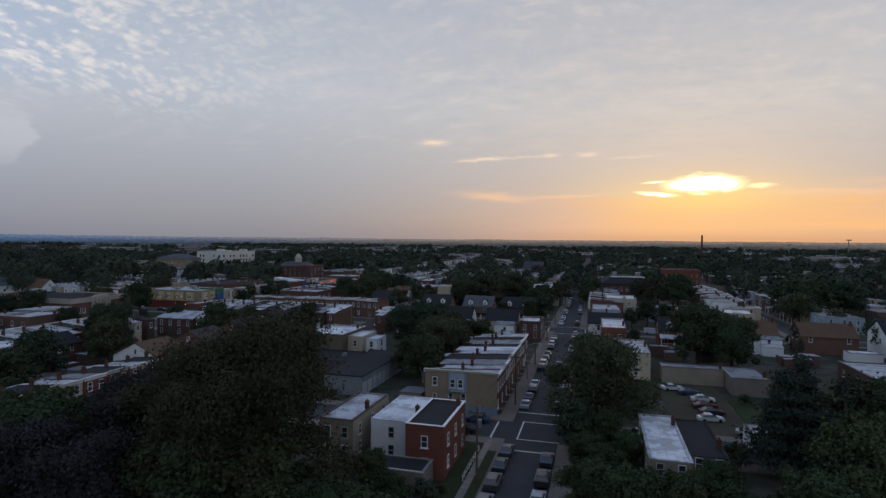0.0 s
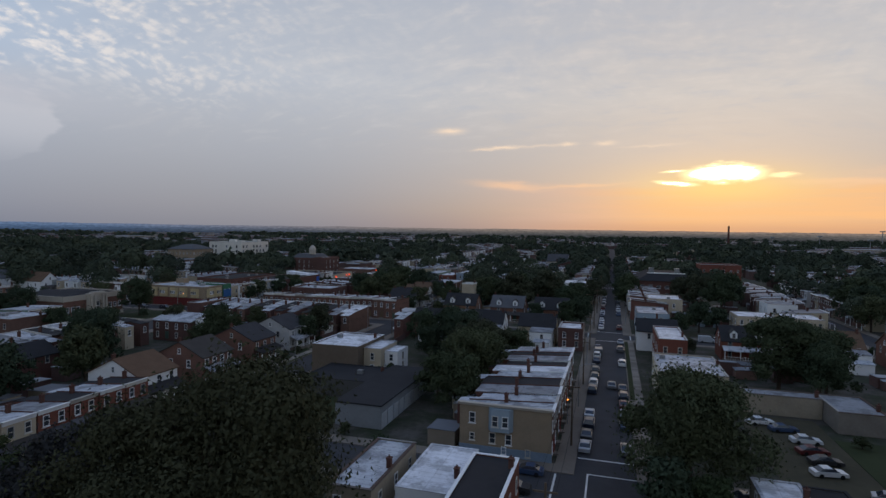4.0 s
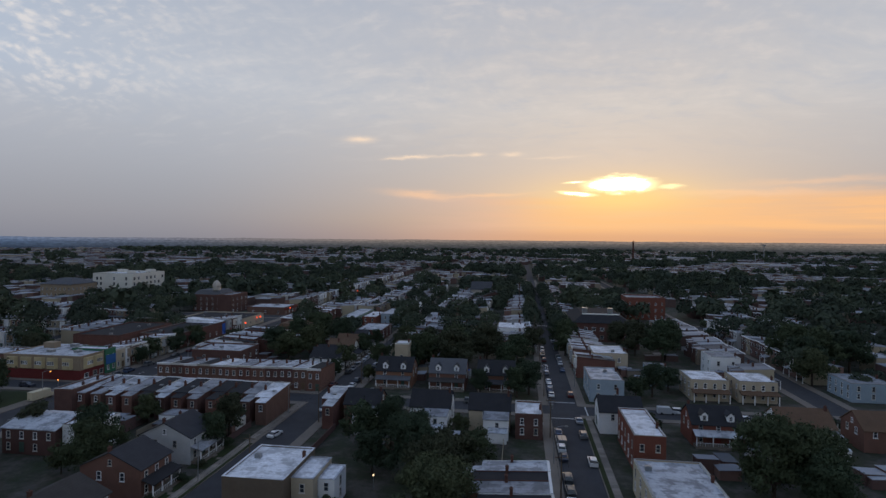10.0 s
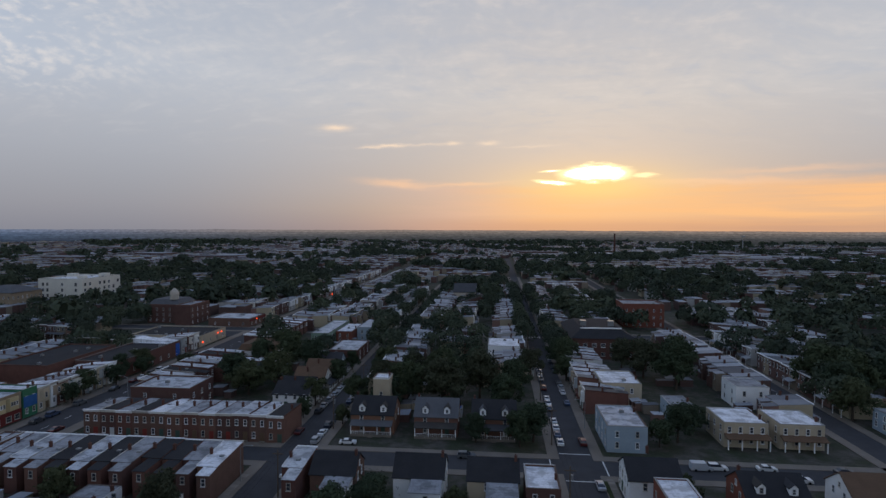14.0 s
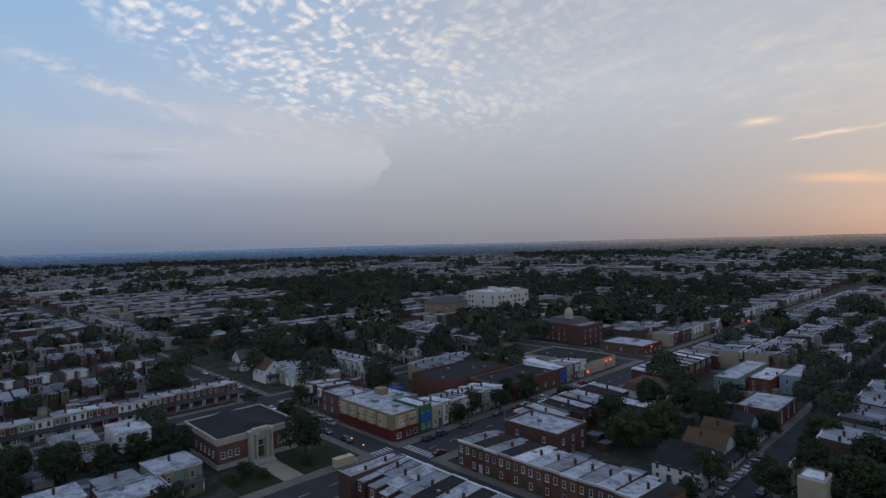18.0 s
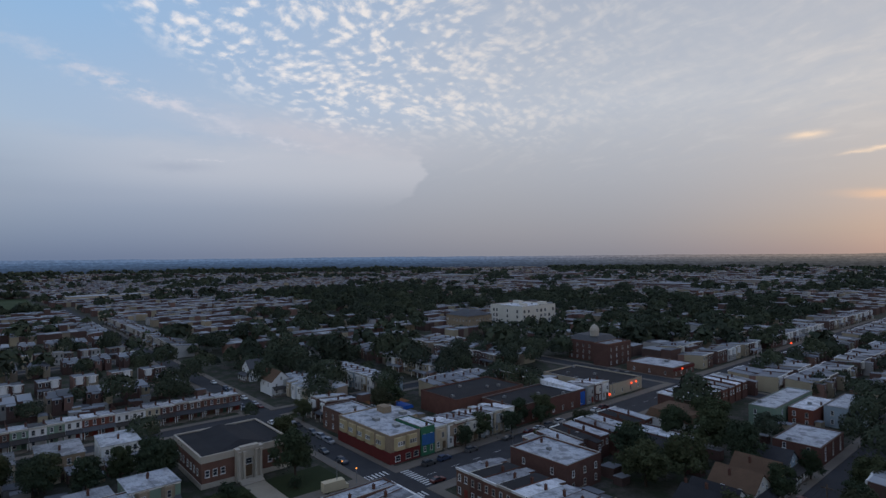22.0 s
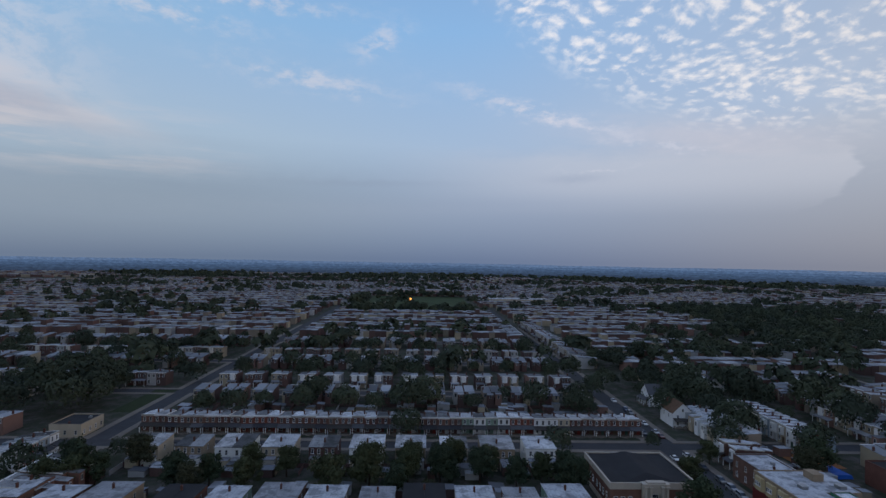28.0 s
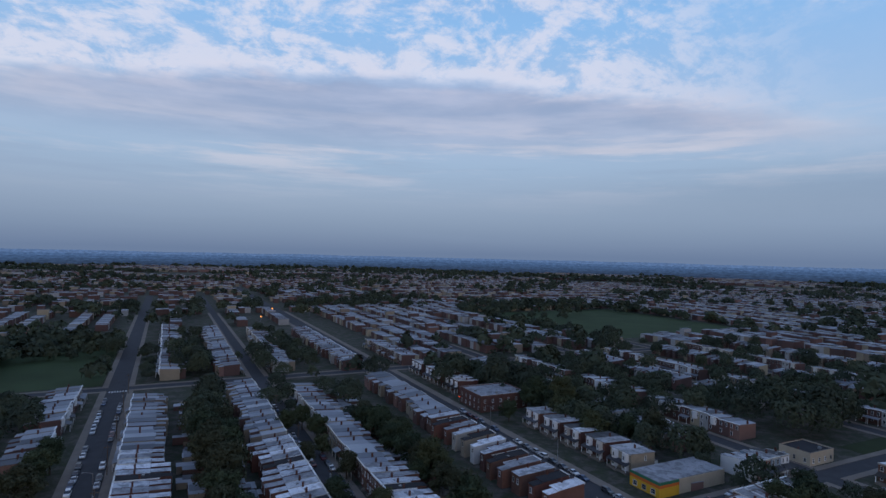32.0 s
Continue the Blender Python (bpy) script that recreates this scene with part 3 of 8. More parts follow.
PW = 2.9
for k, (c, h, a, b) in LONG.items():
    w = 4.2 if k == "high" else PW
    for s in (-1, 1):
        xin, xout = c + s * h, c + s * (h + w)
        cuts = [(cc - ch, cc + ch) for cc, ch, ca, cb in CROSS.values() if ca < c + s * (h + 1) < cb]
        for y0, y1 in stretches(max(a, -620), min(b, 760), cuts):
            pavement("pavement_" + k, min(xin, xout), y0, max(xin, xout), y1)
for k, (c, h, a, b) in CROSS.items():
    for s in (-1, 1):
        yin, yout = c + s * h, c + s * (h + PW)
        cuts = [(lc - lh - (4.2 if lk == "high" else PW), lc + lh + (4.2 if lk == "high" else PW)) for lk, (lc, lh, la, lb) in LONG.items() if la < c < lb]
        for x0, x1 in stretches(max(a, -640), b, cuts):
            pavement("pavement_cross_" + k, x0, min(yin, yout), x1, max(yin, yout))


def patch(name, mat, label, category, *rects, z=0.0):
    bm = bmesh.new()
    for x0, y0, x1, y1 in rects:
        box(bm, x0, y0, -0.045, x1, y1, z)
    return solid(name, bm, mat, label, category)


# painted lines
def bars(name, label, rects):
    bm = bmesh.new()
    for x0, y0, x1, y1 in rects:
        box(bm, x0, y0, 0.005, x1, y1, 0.022)
    return solid(name, bm, PAINT, label, "road marking")


def zebra_x(x0, x1, y, length=3.0, step=1.3):
    return [(x0 + i * step, y - length / 2, x0 + i * step + 0.6, y + length / 2) for i in range(int((x1 - x0) / step))]


def zebra_y(y0, y1, x, length=3.0, step=1.3):
    return [(x - length / 2, y0 + i * step, x + length / 2, y0 + i * step + 0.6) for i in range(int((y1 - y0) / step))]


for yy in (107.4, 87.4, 204.5, 220.5):
    bars("stop_line", "worn white stop line across the street", [(-13.9, yy, -5.7, yy + 0.35)])
for xx in (-16.8, -3.4):
    for y0, y1 in ((92.2, 100.8), (207.9, 216.8)):
        bars("crossing_line", "worn white crossing line", [(xx, y0, xx + 0.3, y1)])
for yy in (92.6, 101.9):
    bars("crossing_line", "worn white crossing line", [(-12.3, yy, -5.4, yy + 0.25)])
bars("crossing_line", "worn white crossing line", [(-12.35, 92.6, -12.1, 102.1)])
bars("zebra_crossing", "white ladder crossing over the shopping street", zebra_x(-170.3, -156.7, 219.5))
bars("zebra_crossing", "white ladder crossing over the shopping street", zebra_x(-170.3, -156.7, 205.0))
bars("zebra_crossing", "white ladder crossing over the side street", zebra_y(207.8, 216.8, -172.7))
bars("zebra_crossing", "white ladder crossing over the side street", zebra_y(207.8, 216.8, -154.4))
bars("zebra_crossing", "white ladder crossing over the shopping street", zebra_x(-170.3, -156.7, -17.0))
bars("zebra_crossing", "white ladder crossing over the side street", zebra_y(-13.4, -4.6, -173.0))
bars("zebra_crossing", "white ladder crossing over the narrow street", zebra_x(-13.9, -5.8, 379.5))
bars("zebra_crossing", "white ladder crossing over the narrow street", zebra_x(-16.4, -7.2, -236.5))
bars("lane_line", "broken white lane line of the shopping street", [(-163.6, y, -163.45, y + 3) for y in range(-200, 430, 9) if not -16 < y < -3 and not 203 < y < 220])

# ---------------------------------------------------------------- windows and doors


def window_mesh(name, w, h, frame_mat=None, mull=True):
    bm = bmesh.new()
    t = 0.11
    for x0, z0, x1, z1 in ((-w / 2, 0, -w / 2 + t, h), (w / 2 - t, 0, w / 2, h), (-w / 2 + t, h - t, w / 2 - t, h), (-w / 2 + t, 0, w / 2 - t, t)):
        box(bm, x0, -0.09, z0, x1, 0.0, z1)
    if mull:
        box(bm, -w / 2 + t, -0.07, h / 2 - 0.04, w / 2 - t, 0.0, h / 2 + 0.04)
    box(bm, -w / 2 - 0.1, -0.16, -0.12, w / 2 + 0.1, 0.0, 0.0)
    box(bm, -w / 2 + t, -0.03, t, w / 2 - t, -0.005, h - t, 1)
    return data(bm, name, frame_mat or TRIM, GLASS)


WIN = window_mesh("window", 1.0, 1.7)
WINS = window_mesh("window", 0.8, 1.2)
WINB = window_mesh("window", 1.9, 1.7)
WINW = window_mesh("window", 1.25, 1.9, TRIMW)
bm = bmesh.new()
box(bm, -0.5, -0.08, 0, 0.5, 0, 2.15)
box(bm, -0.62, -0.12, 0, -0.5, 0, 2.3)
box(bm, 0.5, -0.12, 0, 0.62, 0, 2.3)
box(bm, -0.5, -0.12, 2.15, 0.5, 0, 2.3)
DOOR = data(bm, "door", DOORM)


def facing(x, y, z, side):
    """The place of a window on a wall that faces that side of its house (front S)."""
    return pose(x, y, z, 0, 0, FACE[side])


def chimney(parent, x, y, z, h=1.3, s=0.55):
    bm = bmesh.new()
    box(bm, x - s / 2, y - s / 2, z - 0.4, x + s / 2, y + s / 2, z + h)
    box(bm, x - s / 2 - 0.06, y - s / 2 - 0.06, z + h, x + s / 2 + 0.06, y + s / 2 + 0.06, z + h + 0.14)
    tube(bm, (x, y, z + h + 0.1), (x, y, z + h + 0.45), 0.12, 0.1)
    return part("chimney", bm, CHIMNEY, parent)


def porch(parent, w, depth, h=3.0, roof=SHINGLE, floor_h=0.7, posts=3, x0=0.0, rail=True):
    bm = bmesh.new()
    box(bm, x0 - w / 2, -depth, 0, x0 + w / 2, 0, floor_h)
    box(bm, x0 - 0.7, -depth - 0.7, 0, x0 + 0.7, -depth, floor_h * 0.5)
    part("porch_floor", bm, CONCRETE, parent)
    bm = bmesh.new()
    y0, y1 = -depth - 0.25, 0.0
    xa, xb = x0 - w / 2 - 0.15, x0 + w / 2 + 0.15
    loft(bm, [[(xa, y0, h), (xb, y0, h), (xb, y1, h + 0.9), (xa, y1, h + 0.9)], [(xa, y0, h + 0.2), (xb, y0, h + 0.2), (xb, y1, h + 1.1), (xa, y1, h + 1.1)]])
    part("porch_roof", bm, roof, parent)
    for i in range(posts):
        xx = x0 - w / 2 + 0.2 + (w - 0.4) * i / (posts - 1)
        bm = bmesh.new()
        box(bm, xx - 0.1, -depth + 0.05, floor_h, xx + 0.1, -depth + 0.25, h + 0.05)
        part("porch_post", bm, TRIMW, parent)
    if not rail:
        return
    bm = bmesh.new()
    box(bm, x0 - w / 2 + 0.3, -depth + 0.1, floor_h + 0.75, x0 + w / 2 - 0.3, -depth + 0.17, floor_h + 0.83)
    for i in range(int(w / 0.6)):
        xx = x0 - w / 2 + 0.4 + i * 0.6
        box(bm, xx, -depth + 0.11, floor_h, xx + 0.05, -depth + 0.16, floor_h + 0.75)
    part("porch_railing", bm, TRIMW, parent)


def vents(parent, w, d, z, seed):
    r = random.Random(seed)
    bm = bmesh.new()
    x, y = -r.uniform(0, w / 3), d * r.uniform(0.25, 0.75)
    box(bm, x - 0.5, y - 0.4, z - 0.2, x + 0.5, y + 0.4, z + 0.25)
    box(bm, x - 0.44, y - 0.34, z + 0.25, x + 0.44, y + 0.34, z + 0.33)
    part("skylight", bm, METALG, parent)


# ---------------------------------------------------------------- row houses


def row_house(w=4.9, d=9.5, ell=5.0, h=7.6, with_porch=False, bay=False, seed=0, wall=BRICK, plain=False, label=""):
    """A two-storey flat-roofed row house; its front faces -y and stands on y = 0."""
    ob = thing("row_house", label or "two-storey brick row house with a coated flat roof", "row house", "row houses")
    r = random.Random(seed)
    ew, hb = w * 0.62, h - 0.75
    bm = bmesh.new()
    loft(bm, [[(-w / 2, 0, 0), (w / 2, 0, 0), (w / 2, d, 0), (-w / 2, d, 0)], [(-w / 2, 0, h), (w / 2, 0, h), (w / 2, d, hb), (-w / 2, d, hb)]])
    if ell:
        loft(bm, [[(-w / 2, d, 0), (-w / 2 + ew, d, 0), (-w / 2 + ew, d + ell, 0), (-w / 2, d + ell, 0)], [(-w / 2, d, hb - 0.15), (-w / 2 + ew, d, hb - 0.15), (-w / 2 + ew, d + ell, hb - 0.5), (-w / 2, d + ell, hb - 0.5)]])
    part("wall", bm, wall, ob)
    bm = bmesh.new()
    e = 0.06
    loft(bm, [[(-w / 2 + e, 0.1, h), (w / 2 - e, 0.1, h), (w / 2 - e, d + 0.2, hb), (-w / 2 + e, d + 0.2, hb)], [(-w / 2 + e, 0.1, h + 0.12), (w / 2 - e, 0.1, h + 0.12), (w / 2 - e, d + 0.2, hb + 0.12), (-w / 2 + e, d + 0.2, hb + 0.12)]])
    if ell:
        a, b = -w / 2 + e, -w / 2 + ew + 0.1
        loft(bm, [[(a, d + 0.25, hb - 0.15), (b, d + 0.25, hb - 0.15), (b, d + ell + 0.2, hb - 0.5), (a, d + ell + 0.2, hb - 0.5)], [(a, d + 0.25, hb - 0.04), (b, d + 0.25, hb - 0.04), (b, d + ell + 0.2, hb - 0.39), (a, d + ell + 0.2, hb - 0.39)]])
    part("roof", bm, ROOF, ob)
    bm = bmesh.new()
    for xa in (w / 2,):
        loft(bm, [[(xa - 0.05, 0, h - 0.1), (xa + 0.05, 0, h - 0.1), (xa + 0.05, d, hb - 0.1), (xa - 0.05, d, hb - 0.1)], [(xa - 0.05, 0, h + 0.3), (xa + 0.05, 0, h + 0.3), (xa + 0.05, d, hb + 0.3), (xa - 0.05, d, hb + 0.3)]])
    part("parapet", bm, TRIM if seed % 2 else CHIMNEY, ob)
    bm = bmesh.new()
    loft(bm, [[(-w / 2, -0.35, h + 0.05), (w / 2, -0.35, h + 0.05), (w / 2, 0.1, h + 0.05), (-w / 2, 0.1, h + 0.05)], [(-w / 2, -0.4, h + 0.28), (w / 2, -0.4, h + 0.28), (w / 2, 0.1, h + 0.28), (-w / 2, 0.1, h + 0.28)]])
    box(bm, -w / 2, -0.15, h - 0.4, w / 2, 0.0, h + 0.05)
    part("cornice", bm, TRIM, ob)
    if not plain:
        chimney(ob, w / 2 - 0.5, d * 0.55, (h + hb) / 2)
        if seed % 2:
            vents(ob, w, d, (h + hb) / 2, seed)
    for x in (-w / 4, w / 4):
        if bay:
            break
        part("window", WIN, None, ob, m=facing(x, 0, 4.6, "S"))
    if bay:
        bm = bmesh.new()
        prism(bm, [(-1.5, 0.0), (-0.8, -0.9), (0.8, -0.9), (1.5, 0.0)], 3.7, 6.9)
        part("bay", bm, TRIMW if seed % 2 else STUCCO, ob)
        part("window", WIN, None, ob, m=facing(0, -0.9, 4.5, "S"))
    if not plain or not bay:
        part("window", WIN, None, ob, m=facing(-w / 4, 0, 1.3, "S"))
    part("door", DOOR, None, ob, m=facing(w / 4, 0, 0.6, "S"))
    if ell:
        part("window", WIN, None, ob, m=facing(-w / 2 + ew / 2, d + ell, 4.0, "N"))
        if not plain:
            part("window", WINS, None, ob, m=facing(w / 2 - 0.95, d, 4.1, "N"))
    else:
        for x in (-w / 4, w / 4):
            part("window", WIN, None, ob, m=facing(x, d, 4.0, "N"))
    if with_porch:
        porch(ob, w - 0.3, 2.4, posts=2, roof=SHINGLE if seed % 3 else ROOFG, rail=False)
    else:
        bm = bmesh.new()
        box(bm, w / 4 - 0.7, -0.9, 0, w / 4 + 0.7, 0, 0.55)
        box(bm, w / 4 - 0.7, -1.3, 0, w / 4 + 0.7, -0.9, 0.28)
        part("front_steps", bm, CONCRETE, ob)
    return ob


KINDS["row_a"] = lambda: row_house(seed=1)
KINDS["row_b"] = lambda: row_house(seed=2, ell=6.0, h=7.5)
KINDS["row_c"] = lambda: row_house(seed=3, ell=4.0, h=7.7)
KINDS["row_deep"] = lambda: row_house(seed=4, d=14.0, ell=0, h=7.7)
KINDS["row_deep2"] = lambda: row_house(seed=5, d=12.5, ell=3.5, h=7.6)
KINDS["row_porch"] = lambda: row_house(seed=4, d=9.0, ell=3.0, h=7.0, with_porch=True, label="two-storey brick row house with a front porch")
KINDS["row_porch2"] = lambda: row_house(seed=7, d=9.0, ell=3.5, h=7.1, with_porch=True, wall=MIXED, label="two-storey painted row house with a front porch")
KINDS["row_bay"] = lambda: row_house(seed=5, d=10.0, ell=4.0, h=7.8, bay=True, with_porch=True, label="two-storey row house with a bay window and porch")
KINDS["row_bay2"] = lambda: row_house(seed=6, d=10.0, ell=4.0, h=7.8, bay=True, wall=MIXED, label="two-storey row house with a bay window")
KINDS["row_far"] = lambda: row_house(seed=8, d=10, ell=3.5, h=7.2, plain=True, wall=MIXED)
KINDS["row_far2"] = lambda: row_house(seed=9, d=11, ell=3.0, h=7.3, plain=True, wall=BRICK)


class Heap:
    """Many houses joined into one mesh, for rows that are seen from far away."""

    def __init__(self):
        self.v, self.f, self.m = [], [], []

    def hexa(self, m, lower, upper, mi):
        k = len(self.v)
        self.v += [tuple(m @ Vector(p)) for p in lower] + [tuple(m @ Vector(p)) for p in upper]
        for q in ((0, 1, 5, 4), (1, 2, 6, 5), (2, 3, 7, 6), (3, 0, 4, 7), (4, 5, 6, 7)):
            self.f.append(tuple(k + i for i in q))
            self.m.append(mi)

    def slab(self, m, x0, x1, y0, y1, a0, b0, a1, b1, mi):
        """A block whose lower and upper sides slope from the front (a) to the back (b)."""
        self.hexa(m, [(x0, y0, a0), (x1, y0, a0), (x1, y1, b0), (x0, y1, b0)], [(x0, y0, a1), (x1, y0, a1), (x1, y1, b1), (x0, y1, b1)], mi)

    def house(self, m, w, d, ell, h, r):
        hb = h - 0.6
        self.slab(m, -w / 2, w / 2, 0, d, 0, 0, h, hb, 0)
        self.slab(m, -w / 2 + 0.05, w / 2 - 0.05, 0.05, d + 0.15, h + 0.01, hb + 0.01, h + 0.15, hb + 0.15, 1)
        ew = w * 0.62
        self.slab(m, -w / 2, -w / 2 + ew, d, d + ell, 0, 0, hb - 0.2, hb - 0.5, 0)
        self.slab(m, -w / 2 + 0.03, -w / 2 + ew + 0.1, d + 0.16, d + ell + 0.15, hb - 0.19, hb - 0.49, hb - 0.05, hb - 0.35, 1)
        self.slab(m, -w / 2, w / 2, -0.35, 0.05, h - 0.1, h - 0.1, h + 0.25, h + 0.25, 2)
        for x, y, z, s in ((-w / 4, -0.05, 4.5, 1), (w / 4, -0.05, 4.5, 1), (-w / 4, -0.05, 1.3, 1), (-w / 2 + ew / 2, d + ell + 0.05, 4.0, -1), (w / 2 - 0.9, d + 0.05, 4.0, -1)):
            self.slab(m, x - 0.55, x + 0.55, y - 0.06, y + 0.06, z, z, z + 1.8, z + 1.8, 2)
            self.slab(m, x - 0.42, x + 0.42, y - 0.09, y + 0.09, z + 0.12, z + 0.12, z + 1.68, z + 1.68, 3)
        if r.random() < 0.7:
            self.slab(m, w / 2 - 0.7, w / 2 - 0.1, d * 0.5, d * 0.5 + 0.6, hb, hb, h + 1.2, h + 1.2, 4)
        if r.random() < 0.45:
            self.slab(m, -w / 2 + 0.1, w / 2 - 0.1, -2.4, -0.02, 2.9, 3.5, 3.1, 3.7, 1)
            for x in (-w / 2 + 0.2, w / 2 - 0.4):
                self.slab(m, x, x + 0.2, -2.3, -2.1, 0, 0, 2.95, 2.95, 2)
        if r.random() < 0.35:
            self.hexa(m, [(-1.5, 0, 3.6), (-0.8, -0.9, 3.6), (0.8, -0.9, 3.6), (1.5, 0, 3.6)], [(-1.5, 0, 6.9), (-0.8, -0.9, 6.9), (0.8, -0.9, 6.9), (1.5, 0, 6.9)], 2)

    def done(self, name, label):
        me = bpy.data.meshes.new(name)
        me.from_pydata(self.v, [], self.f)
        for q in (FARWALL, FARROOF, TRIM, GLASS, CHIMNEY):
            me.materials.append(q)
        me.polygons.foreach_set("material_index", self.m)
        return tagged(new(name, me), label, "houses", "", "stuff")


def row(face, at, start, n, step, kinds, seed=0, jitter=0.12, gaps=(), roofs=(), walls=()):
    """n houses side by side; at: the line of their fronts, start: where the first begins along the street."""
    r = random.Random(seed)
    made = []
    if kinds == ["stuff"]:
        heap = Heap()
        for i in range(n):
            if i not in gaps:
                c, j = start + step * (i + 0.5), r.uniform(-0.3, 0.3)
                p = (at + j, c) if face in "EW" else (c, at + j)
                heap.house(pose(p[0], p[1], 0, 0, 0, FACE[face]), step - 0.05, r.uniform(9, 11), r.uniform(2.5, 4.5), r.uniform(6.8, 7.6), r)
        return heap.done("row_houses", "row of two-storey flat-roofed brick and painted houses")
    for i in range(n):
        c = start + step * (i + 0.5)
        kind = kinds[r.randrange(len(kinds))] if len(kinds) > 1 else kinds[0]
        if i in gaps:
            made.append(None)
            continue
        j = r.uniform(-jitter, jitter)
        p = (at + j, c) if face in "EW" else (c, at + j)
        h = place(kind, pose(p[0], p[1], -0.02 + r.uniform(-0.35, 0.0), 0, 0, FACE[face]))
        paint(h, roof=roofs[i % len(roofs)] if roofs else None, wall=walls[i % len(walls)] if walls else None)
        made.append(h)
    return made


# ---------------------------------------------------------------- twin houses and gable houses


def twin_house(w=10.5, d=12.0, h=7.2, seed=0, wall=MIXED, bay=True, rear_porch=True):
    """A pair of flat-roofed houses under one roof, with bays in front and an enclosed porch behind."""
    ob = thing("twin_house", "pair of two-storey houses under a coated flat roof", "house", "twin houses")
    bm = bmesh.new()
    hb = h - 0.6
    loft(bm, [[(-w / 2, 0, 0), (w / 2, 0, 0), (w / 2, d, 0), (-w / 2, d, 0)], [(-w / 2, 0, h), (w / 2, 0, h), (w / 2, d, hb), (-w / 2, d, hb)]])
    part("wall", bm, wall, ob)
    for s in (-1, 1):
        bm = bmesh.new()
        a, b = (-w / 2 - 0.2, -0.03) if s < 0 else (0.03, w / 2 + 0.2)
        loft(bm, [[(a, -0.3, h), (b, -0.3, h), (b, d + 0.25, hb), (a, d + 0.25, hb)], [(a, -0.3, h + 0.16), (b, -0.3, h + 0.16), (b, d + 0.25, hb + 0.16), (a, d + 0.25, hb + 0.16)]])
        part("roof", bm, ROOF, ob)
        x = s * w / 4
        part("window", WIN, None, ob, m=facing(x - 1.1, d, 4.1, "N"))
        part("window", WIN, None, ob, m=facing(x + 1.1, d, 4.1, "N"))
        part("window", WIN, None, ob, m=facing(s * w / 2, d * 0.6, 4.1, "E" if s > 0 else "W"))
        if bay:
            bm = bmesh.new()
            prism(bm, [(x - 1.6, 0.0), (x - 0.9, -1.0), (x + 0.9, -1.0), (x + 1.6, 0.0)], 0.0, h - 0.3)
            part("bay", bm, TRIM, ob)
            part("window", WIN, None, ob, m=facing(x, -1.0, 4.4, "S"))
            part("window", WIN, None, ob, m=facing(x, -1.0, 1.4, "S"))
        if rear_porch:
            bm = bmesh.new()
            box(bm, x - w / 4 + 0.5, d, 0, x + w / 4 - 0.6, d + 2.4, 3.0)
            part("rear_extension", bm, STUCCO, ob)
            bm = bmesh.new()
            loft(bm, [[(x - w / 4 + 0.4, d, 3.0), (x + w / 4 - 0.5, d, 3.0), (x + w / 4 - 0.5, d + 2.6, 3.0), (x - w / 4 + 0.4, d + 2.6, 3.0)], [(x - w / 4 + 0.4, d, 3.5), (x + w / 4 - 0.5, d, 3.5), (x + w / 4 - 0.5, d + 2.6, 3.1), (x - w / 4 + 0.4, d + 2.6, 3.1)]])
            part("rear_roof", bm, ROOFG, ob)
    chimney(ob, 0.0, d * 0.6, h - 0.3)
    bm = bmesh.new()
    box(bm, -w / 2, -0.12, h - 0.45, w / 2, 0.0, h - 0.02)
    part("cornice", bm, TRIM, ob)
    porch(ob, w - 0.5, 2.2, posts=3, rail=False)
    return ob


KINDS["twin_a"] = lambda: twin_house(seed=1)
KINDS["twin_b"] = lambda: twin_house(w=9.5, d=11.0, h=6.9, seed=2, wall=STUCCO, bay=False)
KINDS["twin_c"] = lambda: twin_house(w=11.5, d=13.0, h=7.3, seed=3, wall=BRICK)


